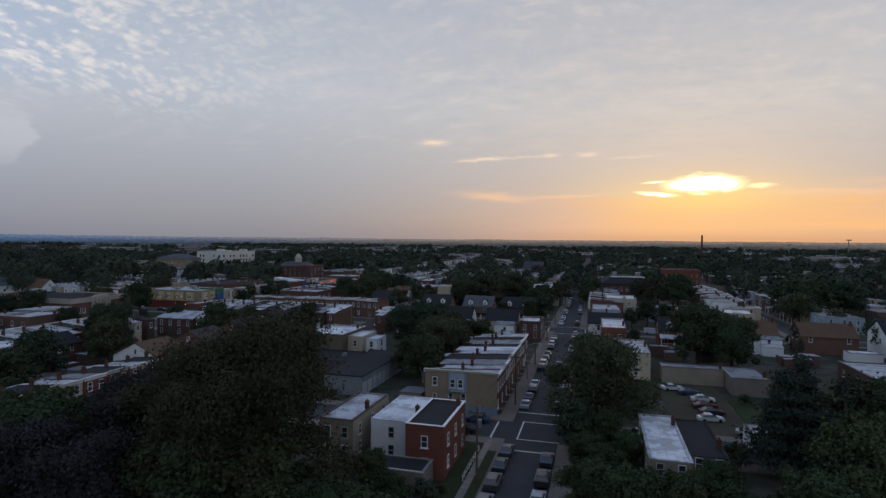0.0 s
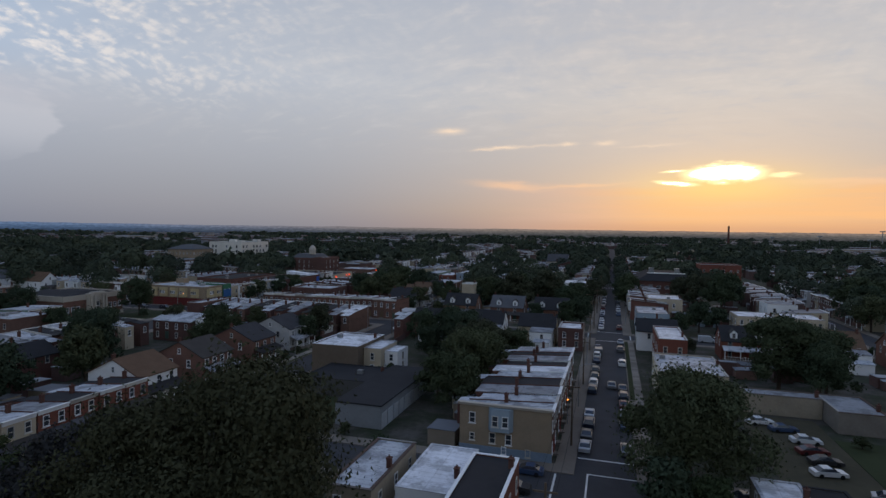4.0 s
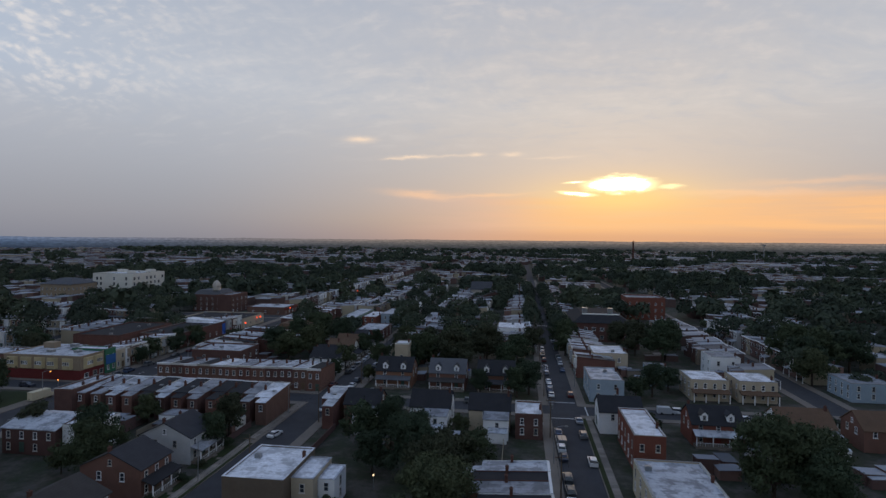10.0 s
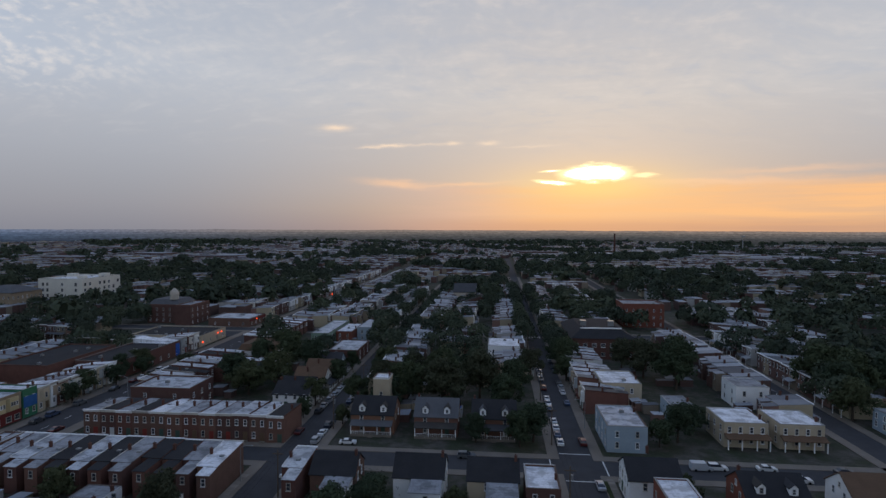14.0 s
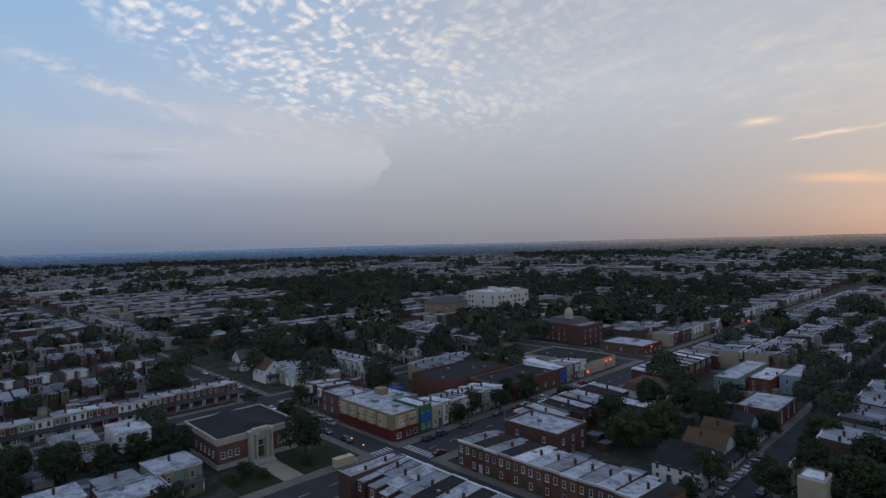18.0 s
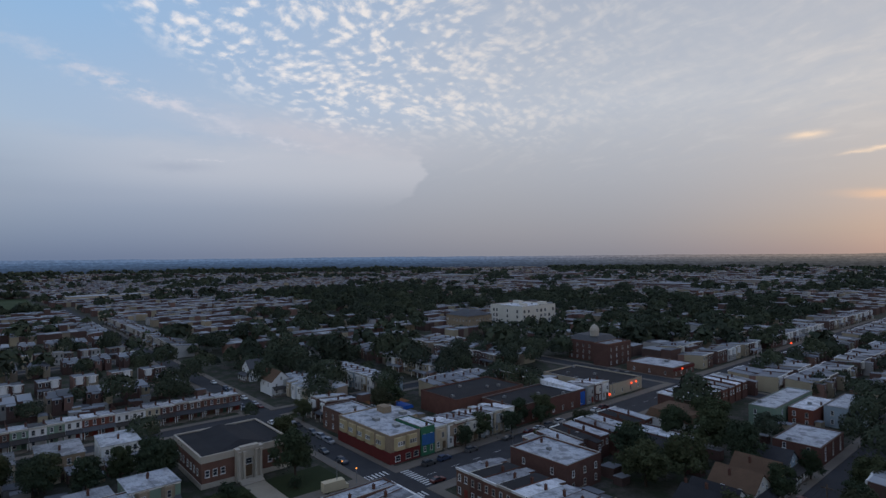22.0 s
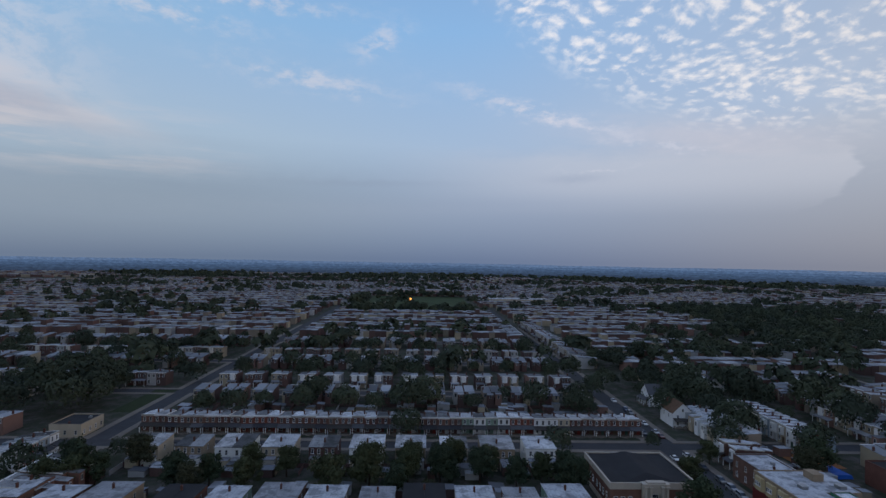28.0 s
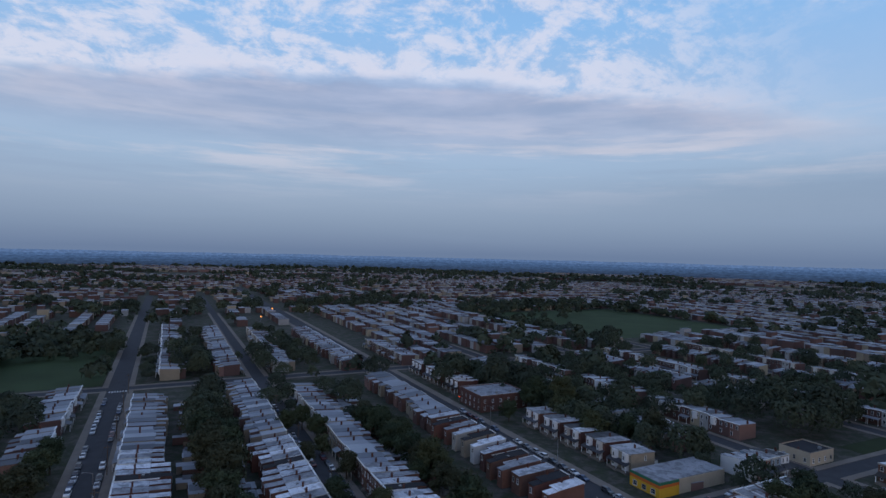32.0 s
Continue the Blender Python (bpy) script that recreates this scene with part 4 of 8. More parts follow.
def gable_house(w=11.0, d=9.0, eave=5.8, ridge=8.8, wall=BRICK, roof=SHINGLE, along=True, front_porch=True, dormers=0, label="", rear=0.0, seed=0, proof=SHINGLE, windows=4):
    """A gable-roofed house. along: the ridge runs along the street (x), else away from it (y)."""
    ob = thing("house", label or "gable-roofed two-storey house with a front porch", "house", "gable houses")
    bm = bmesh.new()
    if along:
        prof = [(0, 0), (d, 0), (d, eave), (d / 2, ridge), (0, eave)]
        loft(bm, [[(x, p, q) for p, q in prof] for x in (-w / 2, w / 2)])
    else:
        prof = [(-w / 2, 0), (w / 2, 0), (w / 2, eave), (0, ridge), (-w / 2, eave)]
        loft(bm, [[(p, y, q) for p, q in prof] for y in (d, 0)])
    bmesh.ops.recalc_face_normals(bm, faces=bm.faces)
    part("wall", bm, wall, ob)
    o = 0.35
    for s in (-1, 1):
        bm = bmesh.new()
        if along:
            k = (ridge - eave) / (d / 2)
            ye, yr = (-o, d / 2) if s < 0 else (d + o, d / 2)
            ze = eave - k * o
            pts = [(ye, ze), (yr, ridge), (yr, ridge + 0.2), (ye, ze + 0.2)]
            loft(bm, [[(x, p, q) for p, q in pts] for x in (-w / 2 - o * 0.7, w / 2 + o * 0.7)])
        else:
            k = (ridge - eave) / (w / 2)
            xe = s * (w / 2 + o)
            ze = eave - k * o
            pts = [(xe, ze), (0, ridge), (0, ridge + 0.2), (xe, ze + 0.2)]
            loft(bm, [[(p, y, q) for p, q in pts] for y in (-o, d + o)])
        bmesh.ops.recalc_face_normals(bm, faces=bm.faces)
        part("roof", bm, roof, ob)
    chimney(ob, -w / 2 + 0.6, d * 0.5 + 0.5, ridge - 0.3, 1.1)
    for i in range(windows):
        x = -w / 2 + w * (i + 0.5) / windows
        part("window", WINW if seed % 2 else WIN, None, ob, m=facing(x, 0, 3.7, "S"))
        if i % 2 == 0:
            part("window", WIN, None, ob, m=facing(x, 0, 1.0, "S"))
            part("window", WIN, None, ob, m=facing(x, d, 3.7, "N"))
    part("door", DOOR, None, ob, m=facing(-w / 2 + w * 1.5 / windows, 0, 0.6, "S"))
    for s in ("W", "E"):
        x = -w / 2 if s == "W" else w / 2
        for yy in (d * 0.3, d * 0.68):
            part("window", WIN, None, ob, m=facing(x, yy, 3.6, s))
        if along:
            part("window", WINS, None, ob, m=facing(x, d * 0.5, eave + 0.5, s))
    if not along:
        part("window", WINS, None, ob, m=facing(0, 0, eave + 0.5, "S"))
    if front_porch:
        porch(ob, w - 0.6, 2.4, roof=proof, posts=4)
    for i in range(dormers):
        x = -w / 2 + w * (i + 0.5) / dormers
        z0 = eave + 0.6
        yf = d / 2 * (z0 - eave) / (ridge - eave) - 0.15
        dm = bmesh.new()
        prof = [(x - 0.85, z0), (x + 0.85, z0), (x + 0.85, z0 + 1.5), (x, z0 + 2.3), (x - 0.85, z0 + 1.5)]
        loft(dm, [[(p, y, q) for p, q in prof] for y in (d / 2, yf)])
        bmesh.ops.recalc_face_normals(dm, faces=dm.faces)
        dormer = part("dormer", dm, TRIMW, ob)
        part("window", WINS, None, dormer, m=facing(x, yf, z0 + 0.2, "S"))
        for s in (-1, 1):
            dm = bmesh.new()
            pts = [(x + s * 1.05, z0 + 1.32), (x, z0 + 2.3), (x, z0 + 2.45), (x + s * 1.05, z0 + 1.47)]
            loft(dm, [[(p, y, q) for p, q in pts] for y in (yf - 0.2, d / 2)])
            bmesh.ops.recalc_face_normals(dm, faces=dm.faces)
            part("dormer_roof", dm, SHINGLE, dormer)
    if rear:
        bm = bmesh.new()
        box(bm, -w / 2 + 0.4, d, 0, w * 0.12, d + rear, eave - 0.7)
        part("rear_wing", bm, WHITEW, ob)
        bm = bmesh.new()
        loft(bm, [[(-w / 2 + 0.25, d, eave - 0.7), (w * 0.12 + 0.15, d, eave - 0.7), (w * 0.12 + 0.15, d + rear + 0.2, eave - 0.7), (-w / 2 + 0.25, d + rear + 0.2, eave - 0.7)],
                  [(-w / 2 + 0.25, d, eave - 0.1), (w * 0.12 + 0.15, d, eave - 0.1), (w * 0.12 + 0.15, d + rear + 0.2, eave - 0.55), (-w / 2 + 0.25, d + rear + 0.2, eave - 0.55)]])
        part("rear_wing_roof", bm, ROOFG, ob)
        part("window", WIN, None, ob, m=facing(-w * 0.2, d + rear, 2.9, "N"))
        bm = bmesh.new()
        box(bm, -w / 2 + 0.8, d + rear, 0, -w * 0.02, d + rear + 2.6, 2.7)
        part("lean_to", bm, WHITEW, ob)
        bm = bmesh.new()
        loft(bm, [[(-w / 2 + 0.7, d + rear, 2.7), (-w * 0.02 + 0.1, d + rear, 2.7), (-w * 0.02 + 0.1, d + rear + 2.8, 2.7), (-w / 2 + 0.7, d + rear + 2.8, 2.7)],
                  [(-w / 2 + 0.7, d + rear, 3.3), (-w * 0.02 + 0.1, d + rear, 3.3), (-w * 0.02 + 0.1, d + rear + 2.8, 2.8), (-w / 2 + 0.7, d + rear + 2.8, 2.8)]])
        part("lean_to_roof", bm, ROOFS, ob)
    return ob


def flat_block(name, label, category, x0, y0, x1, y1, h, wall, roof, parapet=0.5, wins=(), storeys=2, coping=COPING, units=True):
    """A flat-roofed building on a rectangle, with a parapet; wins: (side, count) rows of windows on each storey."""
    ob = thing(name, label, category, m=pose((x0 + x1) / 2, (y0 + y1) / 2, 0))
    w, d = x1 - x0, y1 - y0
    bm = bmesh.new()
    box(bm, -w / 2, -d / 2, 0, w / 2, d / 2, h)
    part("wall", bm, wall, ob)
    bm = bmesh.new()
    box(bm, -w / 2 + 0.3, -d / 2 + 0.3, h, w / 2 - 0.3, d / 2 - 0.3, h + 0.1)
    part("roof", bm, roof, ob)
    if parapet:
        for a, b, c, e in ((-w / 2, -d / 2, w / 2, -d / 2 + 0.3), (-w / 2, d / 2 - 0.3, w / 2, d / 2), (-w / 2, -d / 2 + 0.3, -w / 2 + 0.3, d / 2 - 0.3), (w / 2 - 0.3, -d / 2 + 0.3, w / 2, d / 2 - 0.3)):
            bm = bmesh.new()
            box(bm, a, b, h, c, e, h + parapet)
            box(bm, a - 0.05, b - 0.05, h + parapet, c + 0.05, e + 0.05, h + parapet + 0.08, 1)
            part("parapet", bm, (wall, coping), ob)
    if units:
        r = random.Random(int(abs(x0 * 7 + y0)))
        if w * d < 260:
            chimney(ob, w / 2 - 0.5, d * r.uniform(-0.25, 0.3), h, 1.2)
        for i in range(int(w * d / 180)):
            x, y = r.uniform(-w / 2 + 1.5, w / 2 - 1.5), r.uniform(-d / 2 + 1.5, d / 2 - 1.5)
            bm = bmesh.new()
            box(bm, x - 0.6, y - 0.5, h + 0.1, x + 0.6, y + 0.5, h + 0.9)
            box(bm, x - 0.4, y - 0.3, h + 0.9, x + 0.4, y + 0.3, h + 1.0)
            part("roof_unit", bm, METALG, ob)
    for side, count in wins:
        ln = w if side in "SN" else d
        for k in range(storeys):
            for i in range(count):
                t = -ln / 2 + ln * (i + 0.5) / count
                x, y = {"S": (t, -d / 2), "N": (t, d / 2), "E": (w / 2, t), "W": (-w / 2, t)}[side]
                part("window", WIN, None, ob, m=facing(x, y, 1.2 + k * (h - 1.0) / storeys, side))
    return ob

# ---------------------------------------------------------------- the streets' houses
# narrow street, west side
row("E", -17.7, 104.5, 10, 4.85, ["row_deep", "row_deep2"], 3, roofs=[ROOFS, ROOFS, ROOFG, ROOFD, ROOFS, ROOFW, ROOFD, ROOFG, ROOFD, ROOFS], walls=[BRICK])
row("E", -21.5, -196, 17, 4.95, ["stuff"], 51)
row("E", -21.5, -111.85, 19, 4.95, ["row_b", "row_deep2", "row_c"], 5, roofs=[ROOFS, ROOFG, ROOFS, ROOFW, ROOFS, ROOFD, ROOFS, ROOFG])
row("W", -78.5, -212, 20, 4.95, ["stuff"], 52)
row("W", -78.5, -108, 18, 4.95, ["row_a", "row_c", "row_b"], 6, roofs=[ROOFS, ROOFG, ROOFS, ROOFW, ROOFG, ROOFD, ROOFS])
row("E", -95.5, -192, 16, 4.95, ["stuff"], 53)
row("E", -95.5, -112.8, 9, 4.95, ["stuff"], 57)
row("E", -95.5, -68.25, 10, 4.95, ["row_c", "row_b", "row_a"], 7, roofs=[ROOFG, ROOFS, ROOFG, ROOFS, ROOFD, ROOFS, ROOFW])
row("W", 3.0, -224, 20, 5.6, ["stuff"], 8, gaps=(11, 12, 17))
# along the second cross street
row("S", 219.8, -147.6, 12, 4.92, ["row_deep", "row_deep2"], 9, roofs=[ROOFG, ROOFD, ROOFG, ROOFD, ROOFW, ROOFS, ROOFG, ROOFS, ROOFG, ROOFS, ROOFS, ROOFD])
row("N", 201.5, -151.5, 12, 5.0, ["row_b", "row_deep2"], 10, roofs=[ROOFS, ROOFG, ROOFS, ROOFG, ROOFD, ROOFS, ROOFD, ROOFG, ROOFD, ROOFD, ROOFG, ROOFW])
# west of the shopping street
row("E", -267.5, 2.5, 41, 5.0, ["row_porch", "row_porch2", "row_porch"], 11, jitter=0.03, walls=[BRICK] * 8 + [RED] * 3 + [BRICK] * 15 + [GREENW, WHITEW, GREENW, WHITEW, RED, RED, WHITEW, WHITEW, CREAM, BRICK, BRICK, BRICK, BRICK, BRICK, BRICK])
for i in range(10):
    paint(place(("twin_a", "twin_b", "twin_c")[i % 3], pose(-243, 21 + 15.2 * i, 0, 0, 0, FACE["W"])), wall=(CREAM, TANB, STUCCO, CREAM, BRICK, WHITEW, TANB)[i % 7])
for i, yy in enumerate((18, 31, 50, 63, 77, 90, 104, 117, 131, 144, 157)):
    paint(place(("twin_b", "twin_c", "twin_a")[i % 3], pose(-187.5 + 0.4 * (i % 3), yy, 0, 0, 0, FACE["E"])), wall=(BRICK, TANB, BRICK, GREENW, BRICK, WORNR, BRICK)[i % 7], roof=(ROOFS, ROOFG, ROOFD, ROOFS, ROOFG)[i % 5], bay=(WORNR, CREAM, TANB, TRIMW, WORNR)[i % 5])
for k, (face, at) in enumerate((("E", -349.5), ("W", -412.0), ("E", -436.0), ("W", -500.0))):
    row(face, at, -228, 39, 5.2, ["stuff"], 90 + k, gaps=(4 + k, 9, 17 + k, 18 + k, 26, 33 - k, 34 - k))
for face, at in (("W", -324.5), ("E", -349.5), ("W", -412.0), ("E", -436.0), ("W", -500.0)):
    heap, rh = Heap(), random.Random(int(-at))
    for i in range(14):
        for k in (-1, 1):
            y = 9 + 14.2 * i + rh.uniform(-1, 1) + k * 2.45 * (1 if i % 5 else 0.98)
            heap.house(pose(at, y, 0, 0, 0, FACE[face]), 4.9, 10.5, 2.4, rh.uniform(6.6, 7.3), rh)
    heap.done("twin_houses", "pairs of two-storey flat-roofed houses in gardens")
# shopping street, east side, to the south
row("W", -154.0, -205, 12, 7.6, ["stuff"], 54)
row("W", -154.0, -113.8, 12, 7.6, ["row_deep", "row_bay2", "row_deep2"], 14, roofs=[ROOFS, ROOFD, ROOFG, ROOFS, ROOFD, ROOFW])
for i, yy in enumerate((-30, -44, -58, -72, -86)):
    h = place("twin_c" if i % 2 else "twin_a", pose(-188.5, yy - 14, 0, 0, 0, FACE["E"]))
row("E", -184, -330, 15, 5.4, ["stuff"], 15)
row("E", -184, -232, 12, 5.6, ["row_bay"], 55, gaps=(3, 8))
row("W", -154, -420, 34, 5.1, ["stuff"], 16)
row("E", -102, -430, 19, 5.1, ["stuff"], 17)
row("E", -97.5, -333, 15, 5.1, ["stuff"], 93)
row("W", -77, -450, 38, 5.1, ["stuff"], 18)
row("E", -32.5, -470, 42, 5.1, ["stuff"], 19)
row("W", -236, -225, 34, 5.2, ["stuff"], 20, gaps=(5, 6, 15, 16, 17, 27))
row("E", -262, -225, 34, 5.2, ["stuff"], 21, gaps=(3, 11, 12, 22, 23))
row("W", -326, -225, 38, 5.2, ["stuff"], 22, gaps=(8, 9, 19, 20, 28, 29, 30, 31, 32, 33, 34, 35, 36, 37))
# north of the second cross street
flat_block("low_house", "low brick house with a wide pale flat roof", "house", -104, 312, -91, 334, 5.4, BRICK, ROOFS, 0.3, [("E", 3), ("S", 2)])
flat_block("grey_rendered_house", "grey rendered house with a pale roof beside the street", "house", -103, 358, -92.5, 384, 7.2, GREYBLUE, ROOFS, 0.3, [("S", 2), ("E", 4)])
flat_block("red_end_house", "narrow red house with a white roof", "house", -112, 350, -104, 374, 6.4, RED, ROOFW, 0.25, [("S", 2)])
flat_block("green_rendered_house", "pale green rendered house with a white roof", "house", -122, 341, -113, 380, 7.0, GREENW, ROOFS, 0.3, [("S", 2), ("E", 3)])
row("W", -75, 262, 22, 5.2, ["stuff"], 24, gaps=(3, 4, 9))
row("E", -18, 292, 17, 5.0, ["stuff"], 25, gaps=(5, 6, 11))
row("W", -2, 254, 14, 5.0, ["row_bay2"], 26, gaps=(2, 8))
row("E", -18, 398, 40, 5.0, ["stuff"], 27, gaps=(9, 20, 21))
row("W", -2, 398, 40, 5.0, ["stuff"], 28, gaps=(5, 14, 15, 30))
row("E", 64, 248, 24, 5.2, ["stuff"], 29, gaps=(2, 3, 4, 12))
row("W", 80, 216, 30, 5.2, ["stuff"], 30, gaps=(0, 1, 2, 3, 4, 5, 6, 7, 9, 20))
row("E", -92, 398, 34, 5.2, ["stuff"], 31, gaps=(7, 16))
row("W", -75, 398, 34, 5.2, ["stuff"], 32, gaps=(10, 22))
row("W", -152, 250, 8, 6.5, ["row_deep2", "row_deep"], 33, roofs=[ROOFG, ROOFS, ROOFD, ROOFS])
row("W", -152, 396, 60, 6.2, ["stuff"], 91, gaps=(3, 9, 10, 18, 27, 28, 40))
row("E", -177, 424, 56, 6.2, ["stuff"], 92, gaps=(2, 8, 13, 14, 25, 33, 34))
row("W", -152, 330, 9, 6.5, ["row_deep", "row_deep2"], 34, roofs=[ROOFW, ROOFS, ROOFG])
row("E", -176, 244, 3, 5.6, ["row_bay2"], 35)
row("S", 262, -300, 10, 5.4, ["row_bay2"], 36, walls=[WHITEW, GREYBLUE, WHITEW, STUCCO], roofs=[ROOFS])
row("N", 246, -290, 8, 5.4, ["row_bay"], 37, walls=[WHITEW, STUCCO, CREAM], roofs=[ROOFS])
for k, (face, at, y0, n) in enumerate((("E", -44, 400, 28), ("W", -56, 330, 9), ("E", -116, 400, 34), ("W", -128, 396, 30), ("E", 34, 400, 9), ("W", 24, 452, 26), ("E", 40, 470, 22), ("W", 88, 300, 15), ("E", 110, 330, 20), ("W", 122, 300, 26), ("E", -131, 396, 7))):
    row(face, at, y0, n, 6.4, ["stuff"], 130 + k, gaps=(2 + k % 3, 6 + k % 4, 7 + k % 4, 13, 18 + k % 3, 24))
for k, yy in enumerate((318, 346, 374)):
    row("S" if k % 2 else "N", yy, -342, 17, 5.3, ["stuff"], 120 + k, gaps=(4 + k, 11))
row("E", -200, 440, 18, 5.6, ["stuff"], 124, gaps=(6, 7))
row("S", 300, -292, 8, 5.4, ["stuff"], 141)
row("W", -236, 276, 7, 5.4, ["stuff"], 142)
row("S", 316, -232, 6, 5.6, ["stuff"], 143, gaps=(3,))
row("N", 306, -252, 4, 5.6, ["stuff"], 144)
row("S", 221, -640, 44, 5.2, ["stuff"], 38, gaps=(12, 13, 27, 40))
row("N", 204, -620, 18, 5.2, ["stuff"], 39, gaps=(7,))

# ---------------------------------------------------------------- trees


def crown_mesh(name, lobes, count, size, seed, mat, shell=0.45):
    """Leaves gathered in lobes: (x, y, z, rx, ry, rz)."""
    r = np.random.default_rng(seed)
    vol = np.array([l[3] * l[4] * l[5] for l in lobes]) ** 0.67
    pick = r.choice(len(lobes), count, p=vol / vol.sum())
    L = np.array(lobes)[pick]
    d = r.normal(size=(count, 3))
    d /= np.linalg.norm(d, axis=1)[:, None]
    rad = np.minimum(1 - shell * r.random(count) ** 1.4 + 0.22 * np.abs(r.normal(size=count)) ** 2 * (r.random(count) < 0.35), 1.5)
    rad *= 1 + 0.12 * np.sin(d[:, 0] * 5 + L[:, 0]) + 0.1 * np.sin(d[:, 1] * 6 + L[:, 1] * 2) + 0.1 * np.sin(d[:, 2] * 7)
    c = L[:, :3] + d * L[:, 3:] * rad[:, None]
    u = r.normal(size=(count, 3))
    nrm = d + 0.55 * r.normal(size=(count, 3))
    u = np.cross(nrm, u)
    u /= np.linalg.norm(u, axis=1)[:, None]
    w = np.cross(nrm, u)
    w /= np.linalg.norm(w, axis=1)[:, None]
    s = size * r.uniform(0.6, 1.3, count)[:, None]
    v = np.stack([c + s * (a * u + b * 0.8 * w) for a, b in ((-0.5, -0.35), (0.55, -0.2), (0.0, 0.6))], 1).reshape(-1, 3)
    me = bpy.data.meshes.new(name)
    me.from_pydata(v.tolist(), [], np.arange(count * 3).reshape(-1, 3).tolist())
    me.materials.append(mat)
    return me


def tree(height, spread, seed, leaves=2600, size=0.55, mat=None, conifer=False):
    r = random.Random(seed)
    ob = thing("tree", "dark conifer with drooping boughs" if conifer else "broad leafy street tree in full summer leaf", "tree", "trees")
    bm = bmesh.new()
    th = height * (0.9 if conifer else 0.5)
    tr = height * 0.022
    tube(bm, (0, 0, -0.1), (0.1, 0, th * 0.5), tr * 1.3, tr, 8)
    tube(bm, (0.1, 0, th * 0.5 - 0.05), (0.0, 0.1, th), tr, tr * 0.45, 8)
    lobes = []
    if conifer:
        for i in range(9):
            f = i / 8
            rr = spread * (1 - f) * 0.95 + 0.4
            for k in range(5 if f < 0.7 else 2):
                a = TAU * k / 5 + i * 1.1 + r.uniform(-0.3, 0.3)
                q = rr * 0.55
                lobes.append((q * math.cos(a), q * math.sin(a), height * (0.14 + 0.84 * f), rr * 0.55, rr * 0.55, height * 0.05))
    else:
        for i in range(26):
            a = i * 2.4 + r.uniform(-0.4, 0.4)
            f = r.uniform(0.25, 0.86)
            zz = height * r.uniform(0.3, 0.9)
            k = spread * f * (1.12 - 0.9 * abs(zz / height - 0.5))
            s = spread * r.uniform(0.17, 0.33)
            p = (k * math.cos(a), k * math.sin(a), zz)
            lobes.append((*p, s, s, s * r.uniform(0.6, 0.9)))
            if i % 2 == 0:
                tube(bm, (0.05, 0.05, th * r.uniform(0.5, 0.95)), (p[0] * 0.8, p[1] * 0.8, p[2]), tr * 0.45, tr * 0.12, 5)
        lobes.append((0, 0, height * 0.6, spread * 0.58, spread * 0.58, height * 0.27))
        lobes.append((r.uniform(-1, 1), r.uniform(-1, 1), height * 0.84, spread * 0.36, spread * 0.36, height * 0.14))
    part("trunk", bm, BARK, ob)
    part("crown", crown_mesh("crown", lobes, leaves, size, seed, mat or (LEAFD if conifer else LEAF)), None, ob)
    return ob


KINDS["tree_big"] = lambda: tree(15, 7.2, 1, 18000, 0.46)
KINDS["tree_big2"] = lambda: tree(14, 6.6, 2, 16500, 0.45)
KINDS["tree_far"] = lambda: tree(15, 7.2, 14, 5200, 0.76)
KINDS["tree_far2"] = lambda: tree(14, 6.6, 15, 4800, 0.74)
KINDS["tree_a"] = lambda: tree(11, 5.0, 3, 5200, 0.56)
KINDS["tree_b"] = lambda: tree(10, 4.6, 4, 5000, 0.54)
KINDS["tree_c"] = lambda: tree(12.5, 5.6, 5, 6000, 0.58)
KINDS["tree_small"] = lambda: tree(6.5, 3.0, 6, 1900, 0.52)
KINDS["locust"] = lambda: tree(21, 10.0, 21, 52000, 0.31, LEAFB)
KINDS["maple"] = lambda: tree(14, 7.2, 22, 26000, 0.36, LEAFP)
KINDS["near"] = lambda: tree(12, 6.0, 23, 16000, 0.42, LEAFN)
KINDS["corner"] = lambda: tree(16.5, 8.6, 24, 38000, 0.36, LEAF)
KINDS["conifer"] = lambda: tree(16, 4.6, 7, 24000, 0.31, conifer=True)
KINDS["bush"] = lambda: tree(3.4, 2.0, 8, 900, 0.4)
RT = random.Random(77)


FAR_OFF = []  # trees that the camera never passes near: x, y, height
TALL = {"tree_far": 15, "tree_far2": 14, "tree_a": 11, "tree_b": 10, "tree_c": 12.5, "tree_small": 6.5}


def plant(kind, x, y, s=1.0):
    if kind.startswith("tree_big") and (x < -170 or y < -30 or y > 245):
        kind = kind.replace("big", "far")
    if kind in TALL and (x < -235 or y > 318 or y < -135):
        FAR_OFF.append((x, y, TALL[kind] * s))
        return None
    t = place(kind, pose(x, y, -0.05, 0, 0, RT.uniform(0, 360)))
    t.scale = (s * RT.uniform(0.92, 1.08), s * RT.uniform(0.92, 1.08), s * RT.uniform(0.9, 1.1))
    return t


